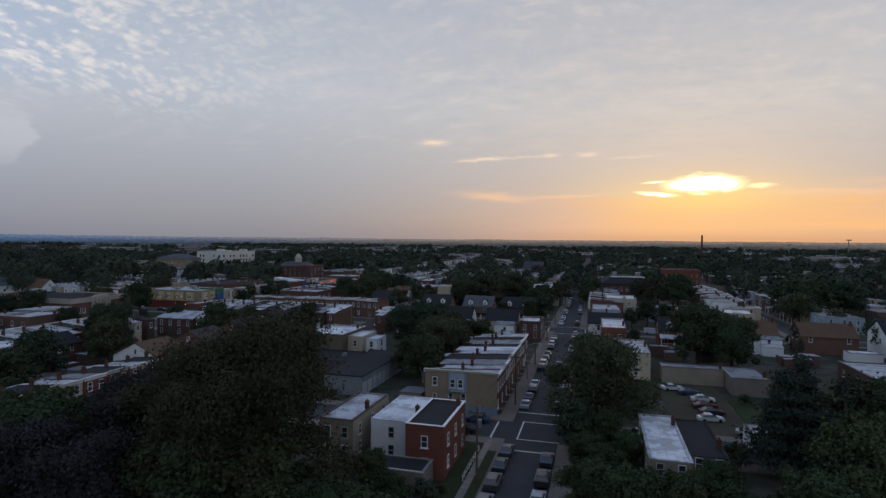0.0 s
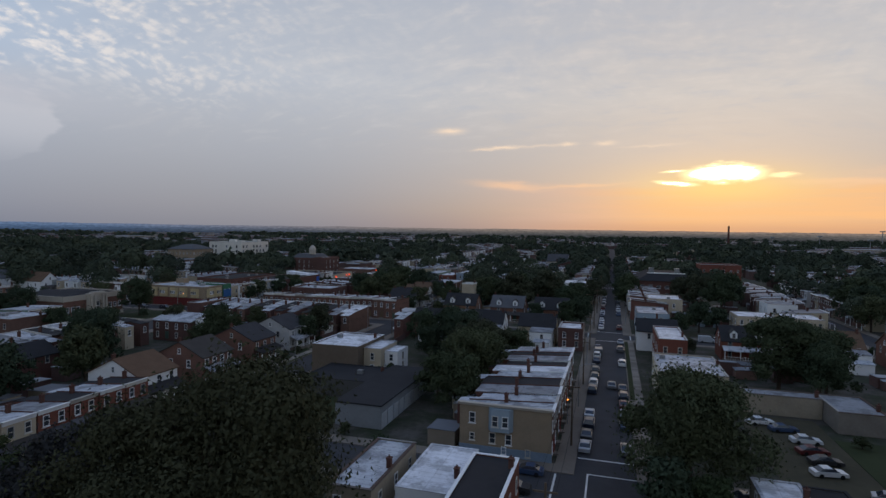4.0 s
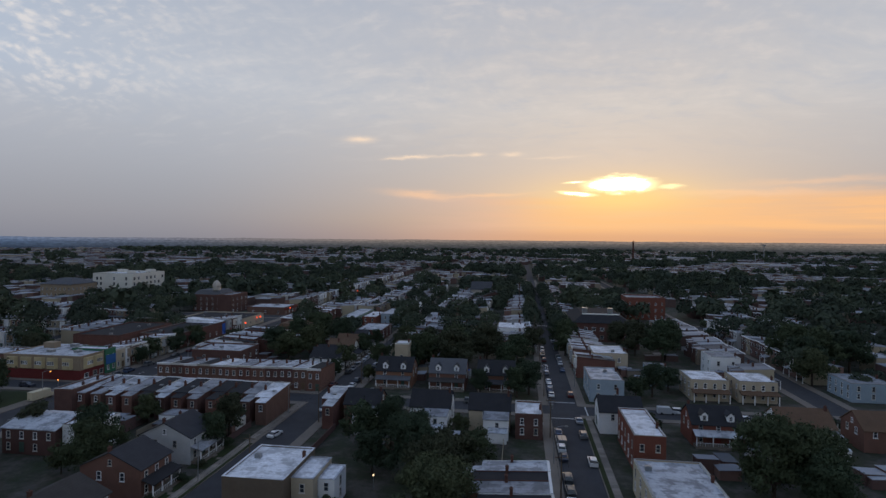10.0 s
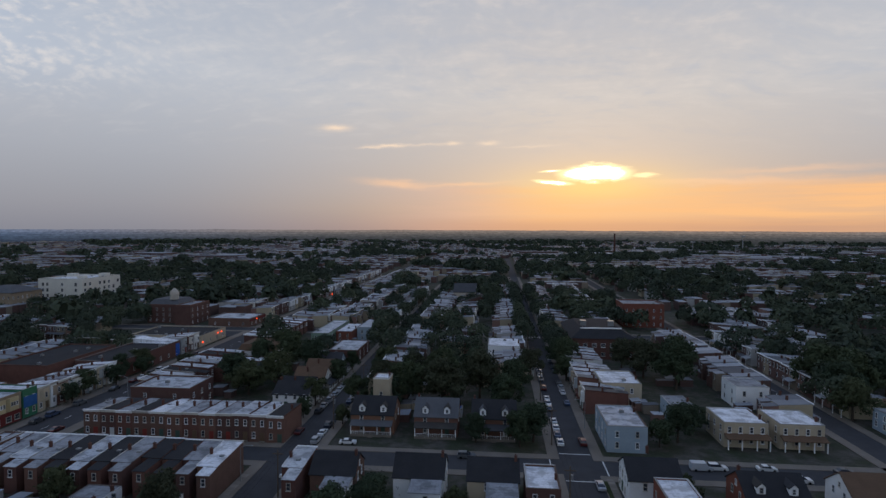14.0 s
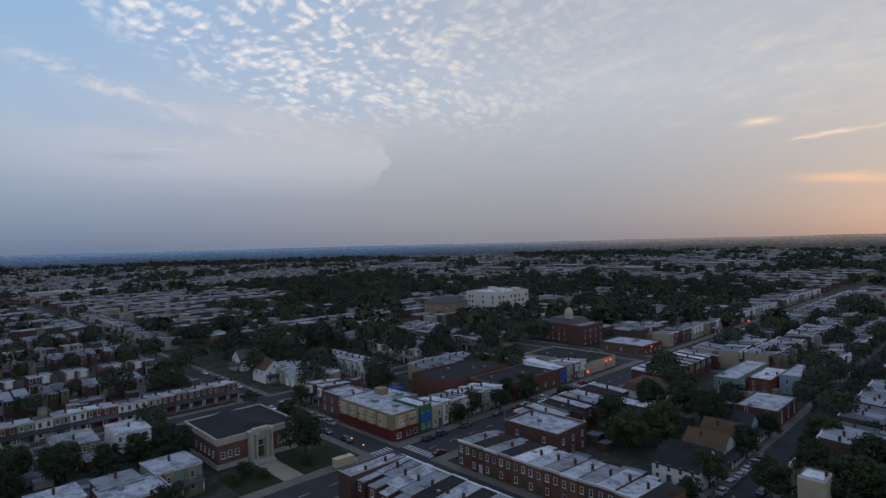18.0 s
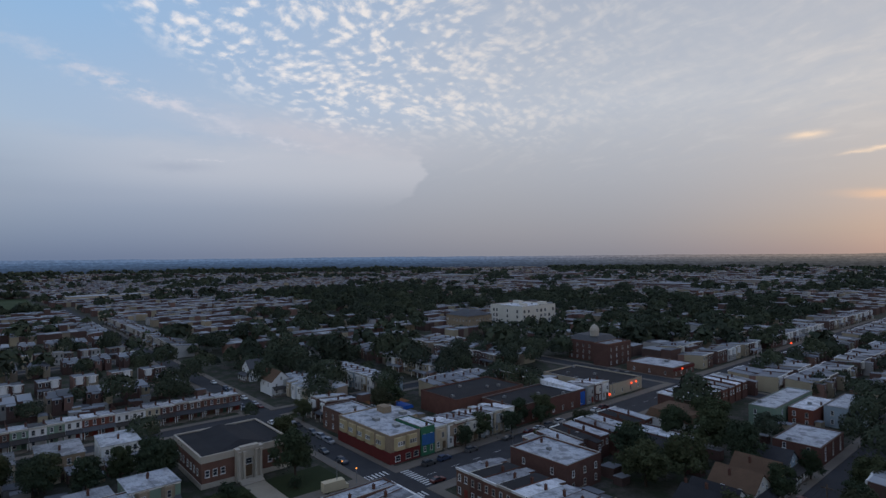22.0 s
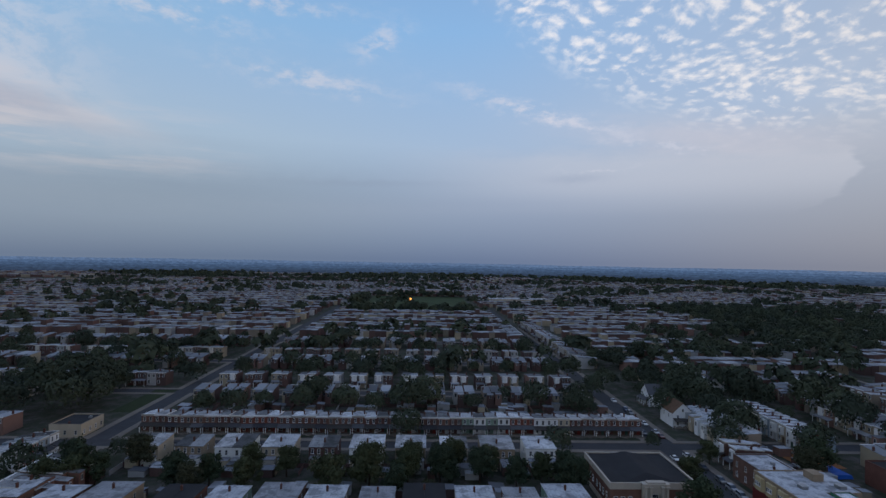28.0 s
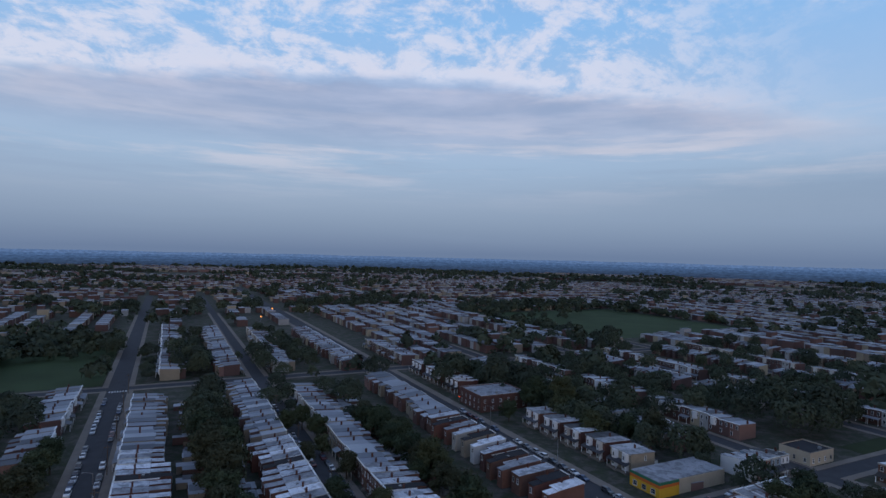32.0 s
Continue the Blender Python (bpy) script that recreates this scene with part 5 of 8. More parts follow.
# wood below the start
for x, y, k, s in ((-36.5, 57, "locust", 1.13), (-45, 57, "locust", 1.0), (-60, 64, "maple", 1.0), (-55, 57, "maple", 0.98), (-66, 50, "near", 1.15), (-71, 57, "near", 1.1), (-77, 63, "near", 0.95), (-80, 55, "near", 1.0), (-60, 47, "maple", 0.85), (-50, 45, "maple", 0.85), (-41, 49, "near", 1.0), (-49, 53, "maple", 0.85), (-34, 53, "near", 0.9),
                   (-27.5, 66, "near", 0.5), (-23.5, 63.5, "near", 0.42), (12, 71, "near", 0.5), (15, 75, "near", 0.5), (-27, 52, "near", 0.75), (-22, 49, "near", 0.75), (-76, 47, "near", 1.0), (-71, 40, "near", 1.1), (-1.2, 83, "near", 0.5), (1.5, 90, "near", 0.62), (1.5, 77, "near", 0.55), (5, 84, "near", 0.5), (3.5, 63, "near", 0.74), (-0.5, 69, "near", 0.62), (9.5, 65, "near", 0.66), (15, 68, "near", 0.6), (22, 64, "near", 0.85), (29, 70, "near", 1.05), (35, 76, "near", 1.15), (42, 74, "near", 1.1),
                   (0.5, 97, "corner", 1.0), (1.5, 108, "tree_big2", 0.95), (1, 121, "tree_c", 0.8), (-2.5, 89, "tree_b", 0.9), (27.5, 89, "conifer", 1.3), (31, 82, "conifer", 0.9), (44, 92, "tree_big", 1.05), (41, 84, "near", 1.0), (56, 98, "tree_big", 1.0), (42, 106, "tree_c", 1.0), (-20, 66, "bush", 1.0), (38, 64, "near", 1.1)):
    plant(k, x, y, s)
# between the streets
for x, y, k, s in ((-37, 136, "tree_big", 1.0), (-39, 146, "tree_big2", 0.95), (-43, 128, "tree_c", 0.9), (-36, 120, "tree_c", 0.9), (-46, 158, "tree_big", 0.9), (-38, 158, "tree_a", 1), (-55, 160, "tree_b", 1.0), (-60, 172, "tree_c", 1.0), (-54, 174, "tree_big2", 0.9), (-33, 164, "tree_a", 0.9),
                   (-115, 110, "tree_c", 1.0), (-126, 122, "tree_big", 1.0), (-138, 130, "tree_c", 1.0), (-118, 95, "tree_c", 1.0), (-128, 100, "tree_b", 1.0), (-112, 148, "tree_big2", 0.9), (-122, 160, "tree_c", 1.0), (-96, 166, "tree_b", 0.9), (-97, 176, "tree_c", 0.85), (-108, 80, "tree_a", 1.0), (-125, 80, "tree_big", 1.0), (-140, 95, "tree_a", 1.0),
                   (-124, 182, "tree_b", 0.9), (-100, 178, "tree_small", 1.0), (26, 158, "tree_big", 1.15), (33, 152, "tree_big2", 1.0), (35, 162, "tree_big", 1.0), (20, 232, "tree_c", 1.0), (27, 240, "tree_b", 0.9), (14, 228, "tree_small", 1.2), (84, 268, "tree_far", 1.2), (92, 276, "tree_far2", 1.3), (86, 288, "tree_far", 1.2), (98, 290, "tree_far2", 1.2), (104, 278, "tree_far", 1.1), (80, 256, "tree_far2", 1.0), (36, 285, "tree_big", 1.2), (28, 300, "tree_big2", 1.2), (40, 300, "tree_big", 1.1), (46, 318, "tree_c", 1.1), (22, 312, "tree_c", 1.1),
                   (-20, 228, "tree_c", 1.0), (-24, 224, "tree_b", 1.0), (-36, 226, "tree_b", 0.9), (-48, 252, "tree_big", 1.2), (-36, 262, "tree_big", 1.2), (-60, 258, "tree_big2", 1.1), (-28, 252, "tree_c", 1.1), (-50, 276, "tree_big2", 1.2), (-38, 284, "tree_big", 1.1), (-24, 274, "tree_c", 1.1), (-62, 280, "tree_c", 1.1), (-2, 306, "tree_c", 1.1), (-2, 320, "tree_b", 1.1),
                   (-118, 262, "tree_big2", 1.0), (-126, 270, "tree_big", 1.0), (-112, 272, "tree_big2", 1.0), (-104, 290, "tree_c", 1.1), (-116, 300, "tree_big", 1.0), (-108, 320, "tree_c", 1.0), (-135, 283, "tree_b", 1.0), (-74, 276, "tree_b", 1.0), (-75, 300, "tree_a", 1.0)):
    plant(k, x, y, s)
for x, y, k, s in ((-184, 192, "tree_c", 1.15), (-186, 174, "bush", 1.3), (-183, 170, "bush", 1.0), (-181, 177, "bush", 0.9), (-180, 190, "bush", 1.0), (-206, 163, "tree_c", 1.1), (-218, 163, "tree_b", 1.1), (-214, 202, "tree_a", 0.9), (-241.5, 166, "tree_c", 1.0), (-224, 127, "tree_c", 1.0), (-222, 138, "tree_b", 1.1), (-223, 60, "tree_c", 0.95), (-222, 72, "tree_b", 1.05), (-223, 113, "tree_c", 0.9), (-227, 22, "tree_c", 1.0), (-237, 10, "tree_b", 0.9), (-176, 256, "tree_b", 1.0), (-178, 278, "tree_b", 0.9), (-177, 290, "tree_a", 0.9), (-240, 262, "tree_c", 1.0), (-246, 300, "tree_big", 1.2), (-256, 312, "tree_big2", 1.2), (-262, 322, "tree_big", 1.1),
                   (-305, 250, "tree_big", 1.2), (-318, 246, "tree_big2", 1.2), (-330, 256, "tree_big", 1.2), (-340, 262, "tree_c", 1.2), (-211, 100, "tree_big", 1.0), (-213, 112, "tree_c", 1.0), (-216, 122, "tree_c", 1.0), (-208, 88, "tree_big2", 0.9), (-218, 135, "tree_c", 0.9), (-212, 146, "tree_b", 1.0), (-210, 62, "tree_c", 0.9), (-212, 40, "tree_c", 1.0), (-214, 50, "tree_b", 1.0), (-216, 8, "tree_big2", 1.0), (-206, 4, "tree_c", 1.0),
                   (-262, 244, "tree_big", 1.0), (-268, 252, "tree_big2", 1.0), (-250, 234, "tree_b", 1.0), (-222, 246, "tree_c", 0.9), (-228, 254, "tree_big2", 0.9), (-270, 300, "tree_big", 1.1), (-284, 306, "tree_big2", 1.1), (-298, 300, "tree_big", 1.2), (-310, 275, "tree_big2", 1.2), (-130, 300, "tree_c", 1.0), (-66, 250, "tree_big2", 1.0), (-70, 264, "tree_c", 1.1), (-260, 110, "tree_a", 1.0), (-300, 108, "tree_big", 1.1), (-304, 118, "tree_big2", 1.1), (-302, 140, "tree_b", 0.9), (-303, 170, "tree_big", 0.9), (-301, 190, "tree_big2", 0.9), (-300, 60, "tree_b", 1.0), (-302, 42, "tree_a", 0.9),
                   (-291, -42, "tree_big", 1.2), (-301, -35, "tree_big2", 1.2), (-313, -42, "tree_big", 1.3), (-335, -47, "tree_big2", 1.2), (-301, -57, "tree_big", 1.3), (-322, -56, "tree_big2", 1.2), (-287, -64, "tree_c", 1.3), (-327, -78, "tree_big", 1.2), (-222, -60, "tree_c", 1.2), (-226, -40, "tree_b", 1.2),
                   (-50, -90, "tree_big", 1.15), (-54, -98, "tree_big2", 1.1), (-51, -108, "tree_big", 1.15), (-55, -116, "tree_big2", 1.1), (-50, -122, "tree_big", 1.1), (-54, -134, "tree_big2", 1.1), (-52, -76, "tree_big", 1.1), (-55, -84, "tree_big2", 1.1), (-51, -66, "tree_big2", 1.0), (-50, -142, "tree_big", 1.0), (-50, -150, "tree_c", 1.0), (-54, -188, "tree_big", 1.0), (-55, -200, "tree_c", 1.0), (-118, -60, "tree_big", 1.0), (-116, -76, "tree_big2", 1.0), (-117, -48, "tree_c", 1.0), (-119, -100, "tree_b", 1.0), (-117, -130, "tree_a", 1.0), (-119, -160, "tree_c", 1.0), (-90, -100, "tree_b", 0.9), (-89.8, -135, "tree_c", 0.9), (-89.8, -160, "tree_b", 0.9), (-91, -205, "tree_c", 1.0), (-151, -212, "tree_big", 1.0), (-182, -110, "tree_c", 0.9), (-181, -180, "tree_big", 1.0), (-196, -190, "tree_big2", 1.1), (-204, -120, "tree_big", 1.2), (-214, -140, "tree_big2", 1.3), (-216, -112, "tree_big", 1.2), (-206, -160, "tree_big", 1.2), (-224, -165, "tree_c", 1.2),
                   (2, -104, "tree_big", 1.0), (0, -118, "tree_c", 1.0), (4, -92, "tree_big2", 1.0), (24, -190, "tree_big", 1.1), (46, -216, "tree_big", 1.2), (54, -228, "tree_big2", 1.2), (40, -206, "tree_c", 1.2), (-2.5, -345, "tree_c", 1.2), (-2, -356, "tree_b", 1.1), (-26, -258, "tree_small", 1.1), (-25, -275, "tree_b", 0.8), (-27, -300, "tree_b", 0.9), (-25, -330, "tree_a", 0.9), (-54, -262, "tree_c", 1.1), (-52, -280, "tree_b", 1.1), (-55, -296, "tree_c", 1.0), (-53, -330, "tree_b", 1.0), (-93, -256, "tree_c", 1.0), (-92.5, -272, "tree_b", 1.0), (-94, -290, "tree_c", 1.0), (-80.5, -300, "tree_b", 0.9), (-93, -318, "tree_a", 1.0), (-124, -262, "tree_c", 1.0), (-126, -290, "tree_b", 1.0), (-128, -330, "tree_c", 1.0), (-124, -350, "tree_a", 1.0), (-50, -262, "tree_c", 1.1), (-100, -236, "tree_b", 1)):
    plant(k, x, y, s)

for x, y, k in ((-50, -34, "tree_far"), (-54, -44, "tree_far2"), (-49, -54, "tree_far"), (-117, -30, "tree_far2"), (-119, -38, "tree_far"), (-116, -66, "tree_far2"), (-118, -88, "tree_far"), (-117, -112, "tree_far2"), (-53, -170, "tree_far"), (-50, -160, "tree_far2"), (-200, -72, "tree_far"), (-206, -86, "tree_far2"), (-203, -98, "tree_far"), (-212, -64, "tree_far2")):
    plant(k, x, y, 0.95)
for x, y, s in ((-58, 190, 1.6), (-39, 188, 1.5), (-55.5, 183, 1.2), (-27.5, 190, 1.0), (12.5, 196, 1.2), (36.5, 190, 1.4), (34, 196, 1.1), (62, 206, 1.0), (14, 205.5, 0.8), (-92.4, 121.5, 0.5), (-92.6, 123, 0.45), (-92.3, 131, 0.5), (-92.8, 133, 0.6), (-93, 139, 0.6), (-92.6, 149, 0.7), (-93, 157, 0.6), (-93.2, 169, 0.8), (-92.5, 116, 0.5), (-74, 106.5, 0.5), (-60, 138.5, 0.9), (-58.5, 141, 1.0), (-21.5, 90.5, 0.6), (-33, 72, 0.8), (-19, 70, 0.5), (6, 72, 0.9), (9, 73, 0.8), (18.5, 84, 0.9), (20, 90, 1.1), (29, 108, 0.8), (33, 114, 0.9), (38, 120, 1.0), (30, 126, 0.7), (-44, 100, 0.9), (-52, 104.5, 0.7)):
    plant("bush", x, y, s)
for i in range(26):
    for x in (-16.6, -3.0):
        if RT.random() < 0.75:
            plant(("tree_a", "tree_b", "tree_c")[i % 3], x + RT.uniform(-0.5, 0.5), 292 + 12 * i + RT.uniform(-3, 3), RT.uniform(0.8, 1.1))
for i in range(13):
    for x in (-90.3, -77.4):
        if RT.random() < 0.8:
            plant(("tree_b", "tree_c", "tree_a")[i % 3], x + RT.uniform(-0.4, 0.4), 300 + 19 * i + RT.uniform(-4, 4), RT.uniform(0.85, 1.1))
for x, y, k, s in ((-76.6, 236, "tree_small", 1.0), (-77, 254, "tree_a", 0.9), (-90.2, 240, "tree_small", 1.0), (-90.3, 252, "tree_a", 0.9), (-90.2, 277, "tree_b", 0.95), (-126, 318, "tree_far2", 1.0), (-137, 330, "tree_far", 1.0),
                   (-172, 40, "tree_b", 0.8), (-172, 75, "tree_a", 0.85), (-172, 112, "tree_b", 0.8), (-155, 60, "tree_a", 0.8), (-155.4, 140, "tree_b", 0.8), (-173, 150, "tree_a", 0.8),
                   (-81.8, -30, "tree_b", 0.9), (-81.8, -52, "tree_c", 0.9), (-81.8, -92, "tree_b", 0.95), (-81.8, -128, "tree_c", 0.95), (-81.8, -170, "tree_b", 1.0), (-92.2, -40, "tree_c", 0.9), (-92.2, -75, "tree_b", 0.95), (-92.2, -118, "tree_a", 1.0), (-92.2, -182, "tree_c", 0.9),
                   (-330, 206.5, "tree_c", 1.0), (-352, 219, "tree_far", 0.9), (-372, 205, "tree_far2", 0.9), (-250, 205, "tree_b", 0.9), (-235, 219.5, "tree_a", 0.8), (-155, 262, "tree_small", 1.1), (-155.2, 285, "tree_a", 0.8), (-172.5, 246, "tree_small", 1.2), (-172.5, 268, "tree_a", 0.8), (-172.6, 284, "tree_small", 1.2)):
    plant(k, x, y, s)
# gardens behind the rows
for x0, x1, y0, y1, n in ((-302, -291, 10, 200, 7), (-150, -118, 120, 170, 4), (-58, -46, -200, -20, 10), (-118, -113, -190, -20, 8), (-222, -206, 6, 165, 9), (-130, -112, -190, -20, 5)):
    for i in range(n):
        plant(("tree_a", "tree_b", "tree_c", "tree_small")[RT.randrange(4)], RT.uniform(x0, x1), RT.uniform(y0, y1), RT.uniform(0.8, 1.15))

# ---------------------------------------------------------------- houses along the side street (west of it), from south to north
def put(h, x, y, face, s=1.0):
    h.matrix_basis = pose(x, y, 0, 0, 0, FACE[face])
    return h


row("E", -90.6, 60.5, 8, 5.2, ["row_porch"], 61, roofs=[ROOFG, ROOFS, ROOFD, ROOFS, ROOFG, ROOFD, ROOFS, ROOFD], walls=[BRICK, BRICK, CREAM, CREAM, RED, RED, RED, RED])
put(gable_house(9.6, 12.5, 6.0, 9.0, WHITEW, SHINGLEB, True, label="white rendered gable house with a brown shingle roof and dark porch", windows=3, seed=1, proof=SHINGLEK), -94.3, 108.4, "E")
put(gable_house(10, 12.5, 6.0, 9.0, BRICK, SHINGLE, True, label="brick gable house with white shutters and a grey shingle roof", windows=4, seed=1, proof=ROOFG), -94.6, 126.0, "E")
put(gable_house(9.6, 13, 6.0, 9.0, BRICK, SHINGLE, True, label="brick gable house with a dark porch roof", windows=3, proof=SHINGLEK), -95.5, 145.0, "E")
put(gable_house(10.6, 12.5, 6.0, 9.0, material("pale_grey_render", [(0.4, 0.4, 0.4)], 0.85, grain=3, stain=0.25), SHINGLE, True, label="pale rendered gable house with a dark shingle roof", windows=3, proof=ROOFG), -96.2, 163.0, "E")
patch("front_garden", GRASS, "small front gardens with rough grass before the houses", "lawn", (-94.0, 102, -91.25, 117), (-94.3, 119.5, -91.25, 134), (-95.2, 138, -91.25, 152), (-95.9, 156, -91.25, 170), z=0.05)
for y in (106, 109.5, 124.5, 143.5, 161.5):
    patch("garden_path", CONCRETE, "narrow concrete path to a front porch", "path", (-92.4, y, -91.2, y + 1.1), z=0.07)
# block behind them
put(gable_house(10, 9, 5.4, 7.8, BRICK, SHINGLEK, False, False, label="dark brick gable house behind the gardens"), -136, 108, "S")
flat_block("brick_house", "red brick house with a bright white roof", "house", -145, 97, -131, 106, 6.8, RED, ROOFW, 0.2, [("S", 3), ("E", 2)])
put(gable_house(14, 13, 6.0, 7.7, BRICK, ROOFS, True, False, label="brick house with a pale low-pitched roof and white rear wing", rear=0), -136.5, 157.2, "S")
flat_block("white_house", "white rendered two-storey house end", "house", -129.3, 159, -122.2, 169, 6.8, WHITEW, ROOFW, 0.15, [("E", 2), ("S", 1)])
flat_block("white_wing", "low white rendered wing with a dark doorway", "outbuilding", -118, 178, -110.5, 184, 3.6, WHITEW, ROOFG, 0.12, [("E", 1)], 1)
put(gable_house(11, 9, 3.4, 5.6, BRICK, material("blue_slate_roof", [(0.035, 0.045, 0.075)], 0.8, grain=3), True, False, label="low house with a blue slate roof", windows=3), -104, 168.5, "S")
flat_block("garage", "low shed with a pale ribbed roof", "garage", -103, 178, -96, 183, 3.2, STUCCO, ROOFS, 0.1, (), 1)
row("W", -153, 92, 11, 5.4, ["row_bay"], 62, walls=[BRICK, BRICK, WHITEW, BRICK, CREAM], roofs=[ROOFG, ROOFS, ROOFD, ROOFS])
row("W", -153, 20, 12, 5.4, ["stuff"], 63)
flat_block("corner_shop", "flat-roofed corner building with a pale grey roof", "shop", -154.5, 184, -149, 201.5, 7.2, BRICK, ROOFS, 0.4, [("W", 3)])
flat_block("house", "brick house with a patched grey roof", "house", -190, 138, -176, 152, 6.6, BRICK, ROOFS, 0.4, [("W", 2), ("S", 3)])
flat_block("flat_roofed_house", "low brick house with a grey flat roof", "house", -126, 70, -110, 84, 6.0, BRICK, ROOFG, 0.3, [("E", 2), ("S", 2)])
flat_block("shed", "small white garden shed among trees", "shed", -120, 60, -114, 67, 3.4, WHITEW, ROOFG, 0.1, (), 1)

# east side of the side street: lawn corner, tan block, garages
patch("lawn", GRASS, "rough lawn at the street corner", "lawn", (-76, 104.2, -56.5, 123), z=0.05)
tan = flat_block("apartment_block", "brown rendered two-storey block with a white coated roof", "building", -77, 137, -65.2, 152.8, 7.2, material("brown_render", [(0.13, 0.1, 0.075)], 0.9, grain=2.5, stain=0.3), ROOFW, 0.3, [("E", 1), ("W", 4)], coping=ROOFW)
flat_block("rear_wing", "cream rendered wing with a white coated roof", "building", -65.1, 140.2, -60.8, 150.5, 6.5, CREAM, ROOFW, 0.15, [("S", 1), ("E", 2)], coping=ROOFS, units=False)
flat_block("rear_wing", "narrow white rendered wing with a white coated roof", "building", -60.7, 142.5, -57.5, 149.5, 5.6, WHITEW, ROOFW, 0.15, [("S", 1), ("E", 1)], coping=ROOFS, units=False)


GDOOR = material("weathered_white_door", [(0.36, 0.37, 0.38)], 0.7, grain=2.5, stain=0.4)


def garage_block(x0, y0, x1, y1, h, doors, label):
    ob = thing("garage_block", label, "garage", m=pose((x0 + x1) / 2, (y0 + y1) / 2, 0))
    w, d = x1 - x0, y1 - y0
    bm = bmesh.new()
    box(bm, -w / 2, -d / 2, 0, w / 2, d / 2, h)
    part("wall", bm, material("grey_render", [(0.2, 0.21, 0.22)], 0.85, grain=2, stain=0.3), ob)
    bm = bmesh.new()
    box(bm, -w / 2 - 0.15, -d / 2 - 0.15, h, w / 2 + 0.15, d / 2 + 0.15, h + 0.25)
    part("roof", bm, ROOFD, ob)
    for i in range(doors):
        y = -d / 2 + d * (i + 0.5) / doors
        bm = bmesh.new()
        for k in range(5):
            box(bm, w / 2, y - d / doors * 0.42, k * 0.55, w / 2 + 0.09 - 0.01 * (k % 2), y + d / doors * 0.42, k * 0.55 + 0.53)
        part("garage_door", bm, GDOOR, ob)
    return ob


garage_block(-56.0, 108.8, -47.2, 136.3, 4.0, 10, "long garage block with a tar roof and white doors")
flat_block("lock_up", "low lock-up with a black tar roof", "garage", -71.5, 124.0, -56.2, 136.4, 3.3, material("dark_grey_render", [(0.075, 0.073, 0.07)], 0.9, grain=2, stain=0.35), ROOFD, 0.15, (), 1, coping=ROOFD)

# houses at the first crossing, south-west corner
flat_block("brick_house", "red brick end house with white window frames and a dark roof", "house", -25.3, 73.5, -19.7, 86.5, 7.2, RED, ROOFD, 0.25, [("E", 3), ("S", 1)], coping=TRIMW)
flat_block("white_rear_wing", "white rendered wing with a white roof", "house", -31.9, 77, -25.5, 90, 6.3, WHITEW, ROOFW, 0.1, [("S", 1), ("W", 2)], coping=ROOFW)
flat_block("rendered_house", "tan rendered house with a pale patched roof", "house", -39.2, 74.8, -33.8, 89.2, 6.4, WORNR, ROOFS, 0.2, [("S", 2), ("E", 3)])
flat_block("lean_to", "low white lean-to with a dark felt roof", "outbuilding", -30.5, 68.8, -21.2, 73.4, 2.7, WORNR, ROOFD, 0.1, (), 1, units=False)
patch("lawn", GRASS, "strip of grass with a worn footpath beside the brick house", "lawn", (-19.6, 56, -17.1, 88), z=0.06)
fence = thing("low_railing", "low white railing beside a footpath", "railing", m=pose(-17.15, 74, 0.06))
for i in range(9):
    bm = bmesh.new()
    box(bm, -0.05, 1.4 * i - 0.05, 0, 0.05, 1.4 * i + 0.05, 0.95)
    part("post", bm, TRIM, fence)
for z in (0.45, 0.95):
    bm = bmesh.new()
    box(bm, -0.03, -0.05, z, 0.03, 11.25, z + 0.07)
    part("rail", bm, TRIM, fence)
patch("grass_verge", GRASS, "grass verge between footpath and kerb", "lawn", (-15.9, 56, -14.5, 86), z=0.17)
# end house of the row: tan render, grey bay, blue base
end = thing("row_end_house", "tan rendered end house with grey bay and blue base", "row house", m=pose(-24.6, 104.3, 0))
bm = bmesh.new()
box(bm, -7.2, -0.35, 1.5, 7.0, 0.02, 7.7)
part("wall", bm, TANB, end)
bm = bmesh.new()
box(bm, -7.25, -0.42, 0, 7.05, 0.02, 1.5)
part("painted_base", bm, material("blue_grey_paint", [(0.16, 0.21, 0.27)], 0.8, grain=3), end)
bm = bmesh.new()
prism(bm, [(-2.6, -0.35), (-2.1, -1.2), (0.7, -1.2), (1.2, -0.35)], 4.1, 7.6)
bay = part("bay", bm, GREYBLUE, end)
for x in (-1.45, 0.1):
    part("window", WIN, None, bay, m=facing(x, -1.2, 4.9, "S"))
for x, z, me in ((-5.2, 4.9, WIN), (-5.2, 2.2, WINS), (-2.0, 2.0, WIN), (0.5, 2.0, WIN), (-0.2, 0.5, WINS), (3.5, 0.5, WINS)):
    part("window", me, None, end, m=facing(x, -0.35, z, "S"))
bm = bmesh.new()
loft(bm, [[(-7.4, -0.6, 7.7), (7.2, -0.6, 7.7), (7.2, 0.05, 7.7), (-7.4, 0.05, 7.7)], [(-7.5, -0.75, 8.1), (7.3, -0.75, 8.1), (7.3, 0.05, 8.1), (-7.5, 0.05, 8.1)]])
part("cornice", bm, STONE, end)

